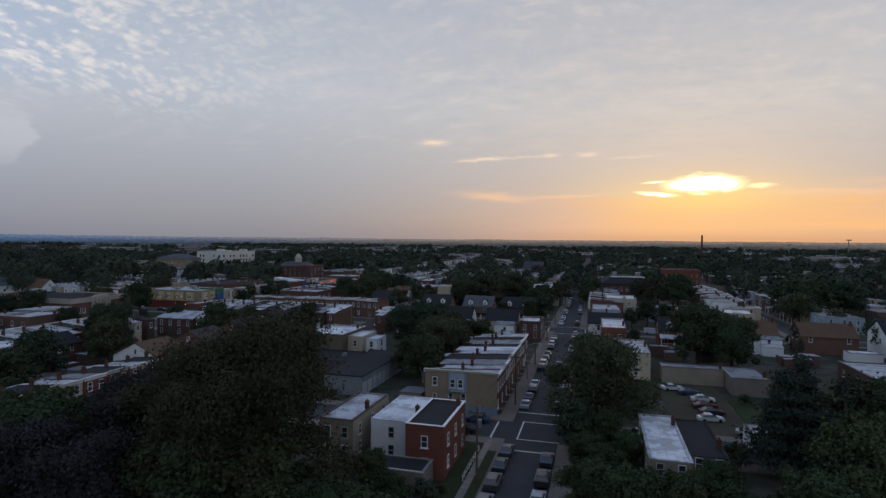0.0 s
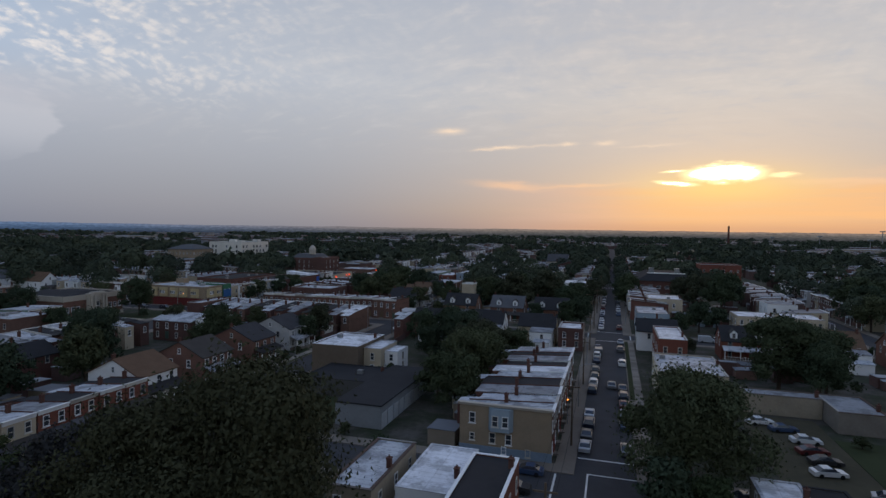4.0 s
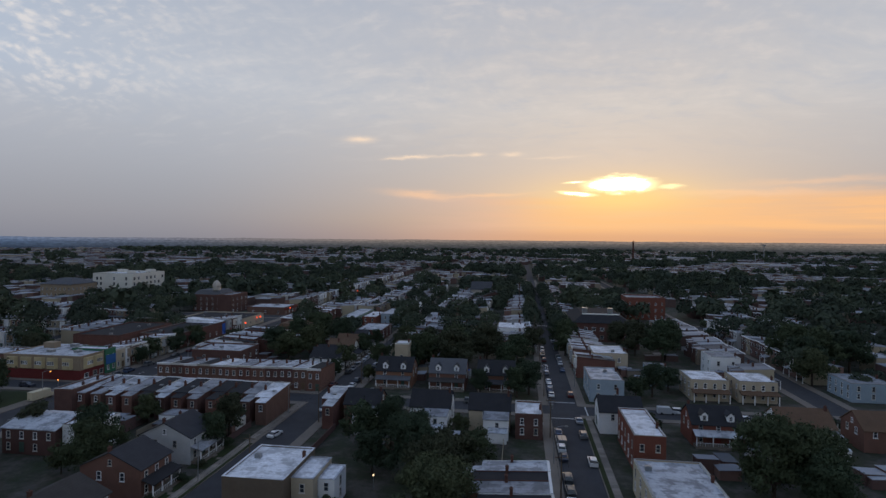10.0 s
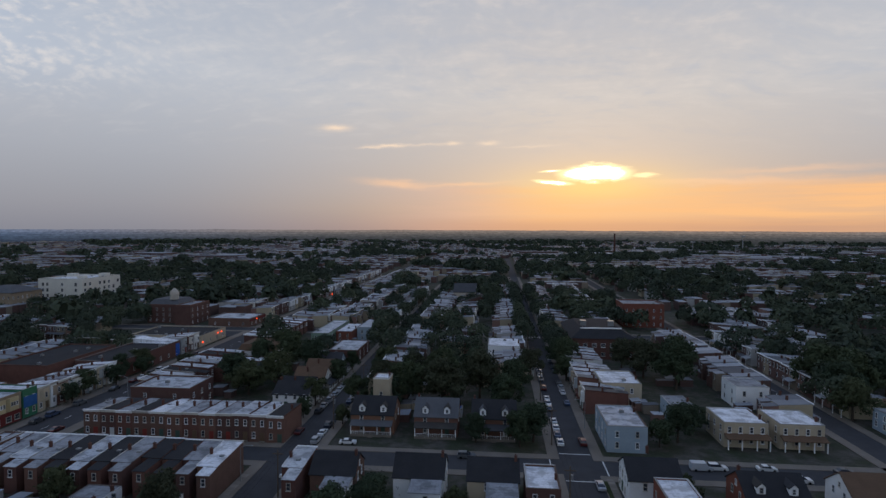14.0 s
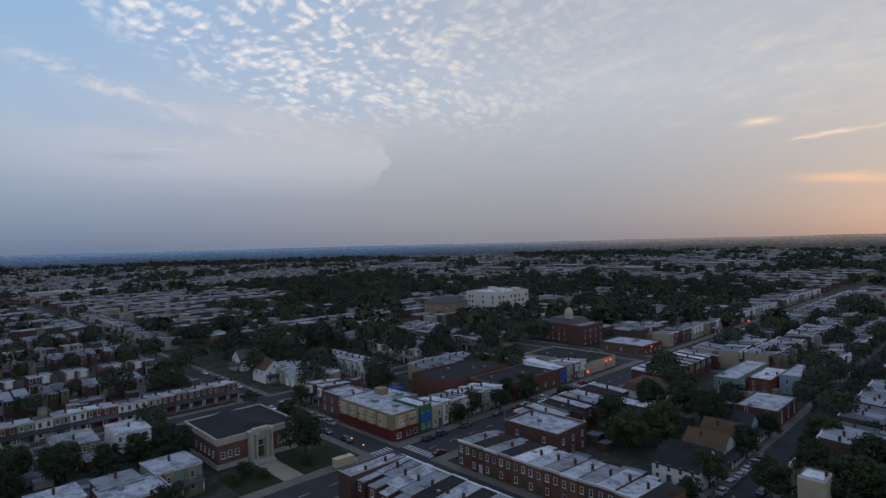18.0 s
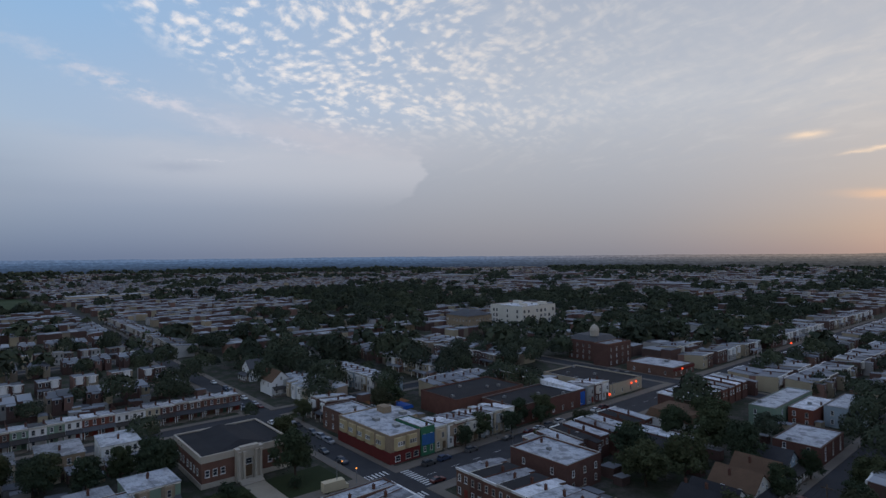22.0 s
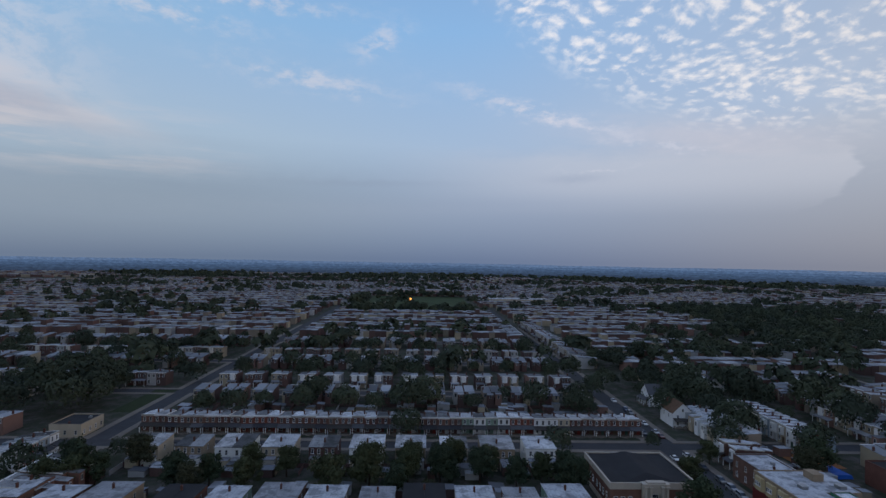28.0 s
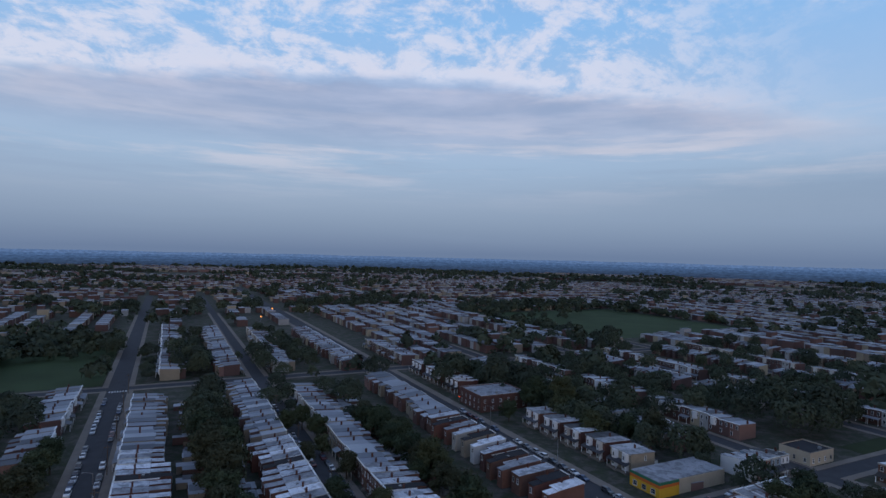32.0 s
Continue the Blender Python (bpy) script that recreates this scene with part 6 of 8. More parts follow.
# houses on the south side of the second cross street; their backs look south
put(gable_house(10, 9, 5.6, 8.8, BRICK, SHINGLEK, True, False, label="house with a black roof and a pale rear wing", rear=5), -66, 199, "N")
put(gable_house(11, 9, 5.8, 9.3, WHITEW, SHINGLEK, True, False, label="white house with a black roof and a white rear wing", rear=5.5), -47, 199, "N")
put(gable_house(11, 9, 5.8, 9.0, STUCCO, SHINGLEK, True, False, label="house with a black roof and a white rear wing", rear=6), -31, 199, "N")
flat_block("white_house", "brick house with a bright white roof at the corner", "house", -24.2, 186, -17.2, 198, 6.0, BRICK, ROOFW, 0.5, [("S", 2), ("E", 3)])
row("N", 200, -78, 1, 6, ["row_a"], 66)
# dormer houses on its north side
for x, wl in ((-66, DORMB), (-47.5, BRICK), (-31, DORMB)):
    put(gable_house(12.5, 11, 5.6, 9.4, wl, SHINGLE if wl is BRICK else SHINGLEK, True, True, 2, "brick house with two white dormers and a front porch", windows=2), x, 229.5, "S")
tower = flat_block("chimney_house", "tall narrow rendered rear tower", "building", -68.5, 242, -63.5, 248, 12.5, STUCCO, ROOFW, 0.4, [("S", 1)])
flat_block("pool_shed", "small hut under a blue sheet", "shed", -46, 246, -41, 250, 2.6, STUCCO, BLUE, 0.1, (), 1, units=False)

# east side of the narrow street
flat_block("long_white_house", "long brick house with a white coated roof", "house", 7.0, 75.5, 12.2, 95, 5.2, WORNR, ROOFW, 0.15, [("W", 3), ("S", 2)], coping=ROOFS)
flat_block("brick_house", "brick house with a dark roof", "house", 12.3, 79.5, 17.2, 95.6, 4.7, WORNR, ROOFD, 0.15, [("S", 2), ("E", 3)], coping=ROOFD)
flat_block("pale_house", "brick building with a pale blue-grey roof", "house", 0.0, 141, 13.0, 160, 6.2, STUCCO, ROOFS, 0.35, [("W", 4), ("S", 2)])
flat_block("brick_house", "tall red brick house with a white coated roof", "house", 2.0, 169.5, 8.8, 190, 7.8, RED, ROOFW, 0.35, [("W", 5), ("S", 2)])
put(gable_house(10, 11, 5.8, 8.8, WHITEW, SHINGLEK, False, False, label="narrow white house with a black gable roof"), -2.0, 198.5, "W")
put(gable_house(12.5, 10, 5.4, 8.8, RED, SHINGLEK, True, True, 2, "red painted gable house with white dormers over a pale lean-to roof", windows=3, proof=ROOFS), 26, 188.5, "S")
put(gable_house(13, 10, 5.2, 8.8, WHITEW, SHINGLEB, True, False, 0, "white gable house with a brown and grey roof", rear=5), 47.5, 200, "N")
put(gable_house(15, 10, 5.4, 8.8, BRICK, SHINGLEB, True, True, 0, "brick gable house with a brown roof", windows=3), 67.5, 200, "N")
put(gable_house(13, 9, 3.0, 5.2, STUCCO, SHINGLE, True, False, 0, "low bungalow roof among trees"), 100, 196, "N")
flat_block("pale_blue_house", "pale blue painted house with a grey roof", "house", -1.0, 223, 9.5, 241, 6.8, GREYBLUE, ROOFS, 0.3, [("W", 4), ("S", 2)])
flat_block("cream_house", "cream painted house with a white roof", "house", 5.0, 263, 18.0, 280, 7.4, CREAM, ROOFW, 0.35, [("S", 2), ("W", 4)])
flat_block("grey_house", "small grey house between gardens", "house", 22, 246, 29, 256, 6.0, GREYBLUE, ROOFG, 0.2, [("S", 1)])
for x0, x1 in ((31.5, 43), (46, 57.5)):
    h = flat_block("cream_twin_house", "cream rendered twin house with a white roof and brown porch roof", "house", x0, 230, x1, 243, 6.6, CREAM, ROOFW, 0.2, [("W", 3), ("S", 4)])
    bm = bmesh.new()
    w = (x1 - x0) / 2
    loft(bm, [[(-w, -9.0, 2.9), (w, -9.0, 2.9), (w, -6.52, 3.6), (-w, -6.52, 3.6)], [(-w, -9.0, 3.1), (w, -9.0, 3.1), (w, -6.52, 3.9), (-w, -6.52, 3.9)]])
    part("porch_roof", bm, SHINGLEB, h)
    for x in (-w + 0.3, -w / 3, w / 3, w - 0.5):
        bm = bmesh.new()
        box(bm, x, -8.8, 0, x + 0.25, -8.55, 2.9)
        part("porch_post", bm, TRIMW, h)
flat_block("white_house", "white rendered box-shaped house", "house", 48.5, 264, 59, 276, 7.2, WHITEW, ROOFG, 0.3, [("S", 2), ("W", 2)])
flat_block("blue_grey_house", "pale blue-grey house with a grey roof", "house", 82, 236, 95, 250, 5.8, GREYBLUE, ROOFG, 0.3, [("S", 3), ("W", 4)])
# yard with old cars and lock-ups
patch("yard", material("weedy_earth", [(0.062, 0.055, 0.036)], 0.95, grain=0.9, stain=0.6, spread=0.5), "yard of bare earth, gravel and weeds", "yard", (14, 101.5, 27, 139), z=0.03)
patch("rough_grass", GRASS, "rough weedy grass in the yard", "lawn", (27.1, 101.5, 50, 129), (37.5, 129.1, 52, 146), z=0.04)
flat_block("white_shed", "low white shed with a pale roof", "shed", 24.0, 97.5, 28.4, 102.0, 3.0, WHITEW, ROOFS, 0.1, (), 1, units=False)
flat_block("lock_up_row", "long low tan lock-up at the end of a yard", "garage", 15.5, 140.5, 28.9, 145, 3.6, WORNR, ROOFG, 0.2, (), 1)
put(gable_house(13, 12, 6.2, 10.2, WHITEW, SHINGLEK, True, False, 0, "tall white rendered gable house with a black roof", windows=3), 88.5, 202, "N")
flat_block("white_shed", "low garden shed with a white roof", "shed", 69, 180, 77, 184.5, 2.6, WHITEW, ROOFW, 0.1, (), 1, units=False)
flat_block("lock_up", "low tan lock-up with a pale roof", "garage", 29.0, 133, 36.5, 145, 3.6, WORNR, ROOFG, 0.2, (), 1)
flat_block("store_shed", "long low building with a pale roof", "building", 58, 116, 70, 158, 4.0, BRICK, ROOFS, 0.3, [("W", 6)], 1)
# school with a hipped roof
school = thing("school", "brick school with a dark hipped roof and white cupola vents", "school", m=pose(18, 352, 0))
bm = bmesh.new()
box(bm, -14, -21, 0, 14, 21, 9.5)
part("wall", bm, BRICK, school)
bm = bmesh.new()
loft(bm, [[(-14.8, -21.8, 9.5), (14.8, -21.8, 9.5), (14.8, 21.8, 9.5), (-14.8, 21.8, 9.5)], [(-9, -15, 13), (9, -15, 13), (9, 15, 13), (-9, 15, 13)]])
part("roof", bm, SHINGLEK, school)
bm = bmesh.new()
box(bm, -9.3, -15.3, 13.0, 9.3, -14.7, 13.5)
part("ridge_cap", bm, TRIMW, school)
for i in range(7):
    for z in (1.5, 5.6):
        part("window", WINB, None, school, m=facing(-12 + 4 * i, -21, z, "S"))
for x in (-7, 6):
    bm = bmesh.new()
    box(bm, x - 1.2, -8, 12.9, x + 1.2, -5.5, 15.2)
    box(bm, x - 1.4, -8.2, 15.2, x + 1.4, -5.3, 15.5)
    part("roof_vent", bm, METALG, school)
flat_block("red_school", "large red brick school building", "school", 46, 418, 70, 440, 13.5, RED, ROOFG, 0.8, [("S", 6), ("W", 5)], 3)
flat_block("white_big_house", "large white rendered building with a hipped roof", "building", -34, 318, -20, 336, 7.6, WHITEW, ROOFW, 0.2, [("S", 3), ("E", 4)])
put(gable_house(22, 16, 7, 11, BRICK, SHINGLE, False, False, label="church hall with a steep dark slate roof"), -42, 470, "S")
put(gable_house(18, 26, 8, 14, STONE, SHINGLE, True, False, label="church with a steep slate roof"), -56, 520, "S")
# gable cottages north of the long row
put(gable_house(9, 11, 5.0, 8.2, WHITEW, SHINGLEK, False, True, 0, "white gable cottage with a black roof", windows=2), -92, 258, "E")
put(gable_house(10, 11, 5.0, 8.4, STUCCO, SHINGLEB, False, True, 0, "pale gable cottage with a brown roof", windows=2), -92, 271, "E")
put(gable_house(9, 11, 5.0, 8.4, material("yellow_siding", [(0.36, 0.27, 0.11)], 0.8), SHINGLEB, False, True, 0, "yellow gable cottage with a red-brown roof", windows=2), -92, 283, "E")
put(gable_house(9, 11, 5.0, 8.4, GREYBLUE, SHINGLE, False, True, 0, "grey gable cottage with a slate roof", windows=2), -93, 295, "E")
put(gable_house(12, 11, 5.2, 8.2, WHITEW, SHINGLEK, True, False, 0, "dark-roofed white house beside a brick row", rear=0), -97, 247, "S")
# mansard house and sheds east of the shopping street
mans = flat_block("mansard_house", "white rendered house with a brown mansard roof", "house", -143, 306, -126, 322, 5.6, WHITEW, ROOFS, 0.2, [("S", 4), ("E", 3)])
bm = bmesh.new()
loft(bm, [[(-8.7, -8.2, 5.6), (8.7, -8.2, 5.6), (8.7, 8.2, 5.6), (-8.7, 8.2, 5.6)], [(-7.4, -6.9, 8.3), (7.4, -6.9, 8.3), (7.4, 6.9, 8.3), (-7.4, 6.9, 8.3)]])
part("mansard_roof", bm, SHINGLEB, mans)
flat_block("store", "long store with a white ribbed roof", "shop", -150, 288, -118, 297, 5.0, BRICK, ROOFW, 0.5, (), 1)
flat_block("store", "long store with a tar roof", "shop", -152, 276, -120, 287.5, 5.4, BRICK, ROOFD, 0.5, (), 1)
flat_block("brick_store", "two-storey brick block with a patched silver roof", "shop", -148, 241, -128, 256, 7.4, BRICK, ROOFS, 0.6, [("S", 2), ("E", 3), ("W", 3)])

# ---------------------------------------------------------------- library at the second crossing
lib = thing("library", "classical brick and limestone library with a black roof", "library", m=pose(-195.5, 183, 0, 0, 0, 90))
bm = bmesh.new()
box(bm, -12.5, 0.6, 0, 12.5, 26, 8.2)
part("wall", bm, BRICK, lib)
bm = bmesh.new()
box(bm, -3.6, -1.4, 0, -1.3, 0.4, 8.95)
box(bm, 1.3, -1.4, 0, 3.6, 0.4, 8.95)
box(bm, -1.3, -1.4, 6.4, 1.3, 0.4, 8.95)
box(bm, -1.3, -0.6, 0, 1.3, 0.4, 6.4)
part("entrance_bay", bm, STONE, lib)
for a, b, c, e in ((-12.75, 0.4, -3.65, 0.6), (3.65, 0.4, 12.75, 0.6), (-12.75, 0.6, -12.5, 26.25), (12.5, 0.6, 12.75, 26.25), (-12.5, 26, 12.5, 26.25)):
    bm = bmesh.new()
    box(bm, a, b, 7.0, c, e, 8.7)
    part("stone_course", bm, STONE, lib)
    bm = bmesh.new()
    box(bm, a - 0.15, b - 0.15, 8.702, c + 0.15, e + 0.15, 8.9)
    part("coping", bm, STONE, lib)
    bm = bmesh.new()
    box(bm, a, b, 0, c, e, 1.4)
    part("plinth", bm, STONE, lib)
bm = bmesh.new()
box(bm, -12.5, 0.7, 8.2, 12.5, 26, 8.45)
loft(bm, [[(-7, 3, 8.45), (7, 3, 8.45), (7, 25, 8.45), (-7, 25, 8.45)], [(-0.3, 6, 9.7), (0.3, 6, 9.7), (0.3, 24.5, 9.7), (-0.3, 24.5, 9.7)]])
part("roof", bm, ROOFD, lib)
bm = bmesh.new()
box(bm, -3.9, -1.7, 8.952, 3.9, 0.6, 9.25)
box(bm, -2.6, -1.5, 9.25, 2.6, 0.2, 9.75)
part("parapet", bm, STONE, lib)
for x in (-3.1, -1.7, 1.7, 3.1):
    bm = bmesh.new()
    tube(bm, (x, -1.75, 0.9), (x, -1.75, 8.2), 0.42, 0.36, 12)
    box(bm, x - 0.5, -2.25, 0.5, x + 0.5, -1.25, 0.9)
    box(bm, x - 0.5, -2.25, 8.2, x + 0.5, -1.25, 8.6)
    part("column", bm, STONE, lib)
part("door", DOOR, None, lib, "tall wooden entrance door", pose(0, -0.6, 1.0) @ Matrix.Diagonal((1.5, 1, 1.4, 1)))
part("window", WINB, None, lib, m=facing(0, -0.6, 4.4, "S"))
for x in (-11, -8.9, -6.8, 6.8, 8.9, 11):
    part("window", WINW, None, lib, m=facing(x, 0.6, 3.0, "S"))
for y in (4, 7, 10, 13, 17, 20, 23):
    part("window", WINW, None, lib, m=facing(-12.5, y, 3.0, "W"))
    part("window", WINW, None, lib, m=facing(12.5, y, 3.0, "E"))
for i in range(5):
    bm = bmesh.new()
    box(bm, -3.2, -2.3 - 0.4 * (i + 1), 0, 3.2, -2.3 - 0.4 * i, 0.9 - 0.17 * i)
    part("step", bm, STONE, lib)
patch("library_path", material("pale_paving", [(0.3, 0.26, 0.2)], 0.9, grain=2), "pale paved forecourt before the library steps", "paving", (-190.9, 180, -175.0, 186), z=0.06)
patch("library_lawn", GRASS, "lawn before the library", "lawn", (-190.9, 168, -175.0, 179.9), (-190.9, 186.1, -175.0, 203), z=0.05)

# ---------------------------------------------------------------- shops on the corner opposite
shop = thing("corner_shop", "corner shop block with cream bay windows and a red base", "shop", m=pose(-186, 230.5, 0))
bm = bmesh.new()
prism(bm, [(-21.0, -11.5), (9.5, -11.5), (9.5, -0.2), (-5.0, -0.2), (-5.0, 10.0), (-21.0, 10.0)], 0, 8.2)
part("wall", bm, TANB, shop)
bm = bmesh.new()
box(bm, -21.2, -11.75, 0, 9.75, -11.5, 3.6)
box(bm, 9.5, -11.5, 0, 9.75, -0.4, 3.6)
part("shop_front", bm, REDP, shop)
bm = bmesh.new()
prism(bm, [(-20.8, -11.3), (9.3, -11.3), (9.3, -0.5), (-5.2, -0.5), (-5.2, 9.8), (-20.8, 9.8)], 8.2, 8.35)
part("roof", bm, ROOFS, shop)
for a, b, c, e in ((-21.1, -11.6, 9.6, -11.3), (9.3, -11.3, 9.6, -0.2), (-21.1, -11.3, -20.8, 10.0)):
    bm = bmesh.new()
    box(bm, a, b, 8.2, c, e, 8.7)
    part("parapet", bm, TANB, shop)
for x, y, f in ((-17.5, -11.5, "S"), (-12.0, -11.5, "S"), (-6.5, -11.5, "S"), (-1.5, -11.5, "S"), (4.5, -11.5, "S"), (9.5, -8, "E"), (9.5, -3.5, "E")):
    bm = bmesh.new()
    prism(bm, [(-2.1, 0.0), (-1.5, -0.9), (1.5, -0.9), (2.1, 0.0)], 4.0, 7.8)
    q = part("bay", bm, material("cream_bay", [(0.42, 0.34, 0.2)], 0.8, grain=3), shop, m=facing(x, y, 0, f))
    for u in (-0.9, 0.0, 0.9):
        part("window", WINS, None, q, m=facing(u, -0.9, 5.4, "S"))
for y in (-9, -5, -2):
    part("shop_window", WINB, None, shop, m=pose(9.75, y, 0.7, 0, 0, 90))
for x, y, w, d, h in ((-15, 3, 2.2, 1.6, 2.0), (-8, 6, 1.2, 1.0, 0.9), (2, -4, 1.0, 0.9, 0.8), (-8, -5, 1.1, 0.9, 0.8)):
    bm = bmesh.new()
    box(bm, x - w, y - d, 8.35, x + w, y + d, 8.35 + h)
    box(bm, x - w - 0.1, y - d - 0.1, 8.35 + h, x + w + 0.1, y + d + 0.1, 8.45 + h)
    part("roof_hut" if h > 1.5 else "roof_unit", bm, TANB if h > 1.5 else METALG, shop)
green = flat_block("green_shop", "narrow shop with a green and blue painted front", "shop", -190, 230.6, -176.2, 236.0, 8.6, GREENP, ROOFW, 0.4, [("E", 2)])
bm = bmesh.new()
box(bm, 6.95, -2.5, 3.2, 7.1, 2.5, 6.6)
part("painted_panel", bm, material("blue_panel", [(0.03, 0.1, 0.25)], 0.6), green)
row("E", -176.4, 236.2, 7, 5.4, ["row_bay2"], 71, walls=[CREAM, WHITEW, BRICK, CREAM, STUCCO], roofs=[ROOFS, ROOFW, ROOFG, ROOFD, ROOFG])
row("S", 226, -242, 2, 7.0, ["row_bay"], 72, walls=[BRICK], roofs=[ROOFS])
flat_block("brick_house", "brick house with a silver roof behind the shops", "house", -224, 222, -209, 234, 7.4, BRICK, ROOFS, 0.4, [("S", 3), ("W", 2)])
patch("yard", CONCRETE, "paved yard behind the shops with earth and weeds", "yard", (-240, 236, -208, 250), z=0.03)
patch("earth_yard", material("orange_earth", [(0.26, 0.12, 0.055)], 0.95, grain=1.2, stain=0.35), "bare orange earth in a yard behind the shops", "yard", (-251, 252, -232, 268), z=0.04)
bm = bmesh.new()
loft(bm, [[(-231, 255, 0.0), (-222, 256, 0.0), (-222.5, 263, 0.0), (-231.5, 262, 0.0)], [(-230.6, 255.4, 1.3), (-222.4, 256.4, 1.5), (-222.9, 262.6, 1.1), (-231.1, 261.6, 1.4)]])
bmesh.ops.recalc_face_normals(bm, faces=bm.faces)
tagged(new("tarpaulin", data(bm, "tarpaulin", BLUE)), "bright blue tarpaulin over a heap in a yard", "tarpaulin")
flat_block("auditorium", "windowless brick hall with a black roof and ventilators", "hall", -219, 264, -197, 302, 7.2, BRICK, ROOFD, 0.5, (), coping=CHIMNEY)
wedge = flat_block("shop_row", "row of low shops with a bright white roof edge", "shop", -195.5, 276, -177, 318, 6.5, BRICK, ROOFD, 0.5, [("E", 7)], 1)
bm = bmesh.new()
loft(bm, [[(-9, 14, 6.7), (9, 14, 6.7), (9, 20.5, 6.7), (-9, 20.5, 6.7)], [(-9, 14, 8.8), (9, 16, 7.2), (9, 20.5, 7.2), (-9, 20.5, 8.8)]])
part("raised_roof", bm, ROOFW, wedge)
bm = bmesh.new()
box(bm, 9.25, 17.5, 0.5, 9.4, 20.5, 6.0)
part("shop_sign", bm, BLUE, wedge)
row("E", -177, 319, 3, 5.4, ["row_bay2"], 73)
flat_block("garage_shop", "single-storey shop with a tan front and red lit sign", "shop", -214, 336, -177, 362, 5.0, CREAM, ROOFD, 0.6, [("E", 4)], 1)
strip = flat_block("supermarket", "low store with a pale ribbed roof and red fascia", "shop", -203, 392, -177, 414, 4.6, BRICK, ROOFS, 0.5, [("E", 4), ("S", 3)], 1)
bm = bmesh.new()
box(bm, 13.0, -11.2, 3.3, 13.3, 11.2, 4.5)
part("fascia", bm, REDP, strip)
patch("parking", ASPHALT, "car park beside low shops", "parking", (-214, 363, -175, 390), z=0.02)
hall = flat_block("town_hall", "tall brick hall with a slate mansard and a domed lantern", "hall", -247, 400, -226, 420, 11.0, BRICK, ROOFD, 0.6, [("S", 5), ("E", 5)], 3)
bm = bmesh.new()
loft(bm, [[(-10.5, -10, 11.6), (10.5, -10, 11.6), (10.5, 10, 11.6), (-10.5, 10, 11.6)], [(-7.5, -7, 14.5), (7.5, -7, 14.5), (7.5, 7, 14.5), (-7.5, 7, 14.5)]])
part("mansard_roof", bm, SHINGLE, hall)
bm = bmesh.new()
loft(bm, [[(5 + r * math.cos(TAU * i / 10), -6 + r * math.sin(TAU * i / 10), z) for i in range(10)] for r, z in ((2.6, 14.4), (2.6, 17.5), (2.9, 17.6), (2.4, 19.2), (1.4, 20.6), (0.3, 21.4))])
part("lantern", bm, STONE, hall)
flat_block("brick_warehouse", "tall plain brick warehouse", "warehouse", -224, 392, -214.5, 415, 12, BRICK, ROOFG, 0.6, [("E", 4)], 3)
SCHOOLW = material("cream_school_wall", [(0.56, 0.53, 0.47)], 0.85, grain=1.5, stain=0.2)
big = flat_block("white_school", "white four-storey school with dark paired windows and a stepped parapet", "school", -376, 463, -340, 505, 19.5, SCHOOLW, ROOFW, 1.0, (), units=True)
for k in range(4):
    for i in range(8):
        if (i + k) % 4 != 1:
            part("window", WINB, None, big, m=pose(18, -18.4 + 5.2 * i, 2.0 + 4.3 * k, 0, 0, 90) @ Matrix.Diagonal((1.3, 1, 1.5, 1)))
    for x in (-14, -10.5, 1.5, 12.5):
        part("window", WINB, None, big, m=pose(x, -21, 2.0 + 4.3 * k) @ Matrix.Diagonal((1.0, 1, 1.5, 1)))
for x, y, w, h in ((-13, 8, 3.2, 2.4), (6, -6, 2.4, 1.8), (11, 12, 3.0, 2.6)):
    bm = bmesh.new()
    box(bm, x - w, y - 2.5, 19.6, x + w, y + 2.5, 19.6 + h)
    box(bm, x - w - 0.15, y - 2.65, 19.6 + h, x + w + 0.15, y + 2.65, 19.8 + h)
    part("roof_hut", bm, SCHOOLW, big)
wing = flat_block("brick_school", "tan brick school wing under a dark hipped roof", "school", -384, 420, -358, 446, 14.5, TANB, SHINGLE, 0, [("S", 7), ("E", 7)], 3, units=False)
bm = bmesh.new()
loft(bm, [[(-13.8, -13.8, 14.5), (13.8, -13.8, 14.5), (13.8, 13.8, 14.5), (-13.8, 13.8, 14.5)], [(-5, -3, 18.6), (5, -3, 18.6), (5, 3, 18.6), (-5, 3, 18.6)]])
part("hipped_roof", bm, SHINGLE, wing)
# white gable houses west along the second cross street
put(gable_house(9, 13, 6.4, 10.5, WHITEW, SHINGLEB, False, True, 0, "tall white house with a brown gable roof", windows=2), -280, 231, "E")
put(gable_house(10, 16, 6.2, 10.2, WHITEW, SHINGLE, False, True, 0, "white timber house with a turret-like gable", windows=2), -320, 230, "S")
put(gable_house(9, 9, 5.4, 10.0, WHITEW, SHINGLE, False, False, 0, "white house with a grey gambrel roof", windows=2), -348, 283, "E")

# ---------------------------------------------------------------- corner of the middle street
store = thing("corner_store", "corner store with a yellow front under a red and green band", "shop", m=pose(-195, -26, 0))
bm = bmesh.new()
box(bm, -19, -6.5, 0, 13, 6.5, 5.0)
part("wall", bm, CREAM, store)
for y0, y1, mat in ((0, 3.2, YELLOW), (3.2, 4.2, ORANGE), (4.2, 5.1, GREENP)):
    bm = bmesh.new()
    box(bm, 13.0, -6.5, y0, 13.2, 6.7, y1)
    box(bm, 4, 6.5, y0, 13.0, 6.7, y1)
    part("painted_band", bm, mat, store)
bm = bmesh.new()
box(bm, -18.8, -6.3, 5.0, 12.8, 6.3, 5.25)
part("roof", bm, ROOFG, store)
for y in (-4, 0, 4):
    part("shop_window", WINB, None, store, m=pose(13.2, y, 0.7, 0, 0, 90))
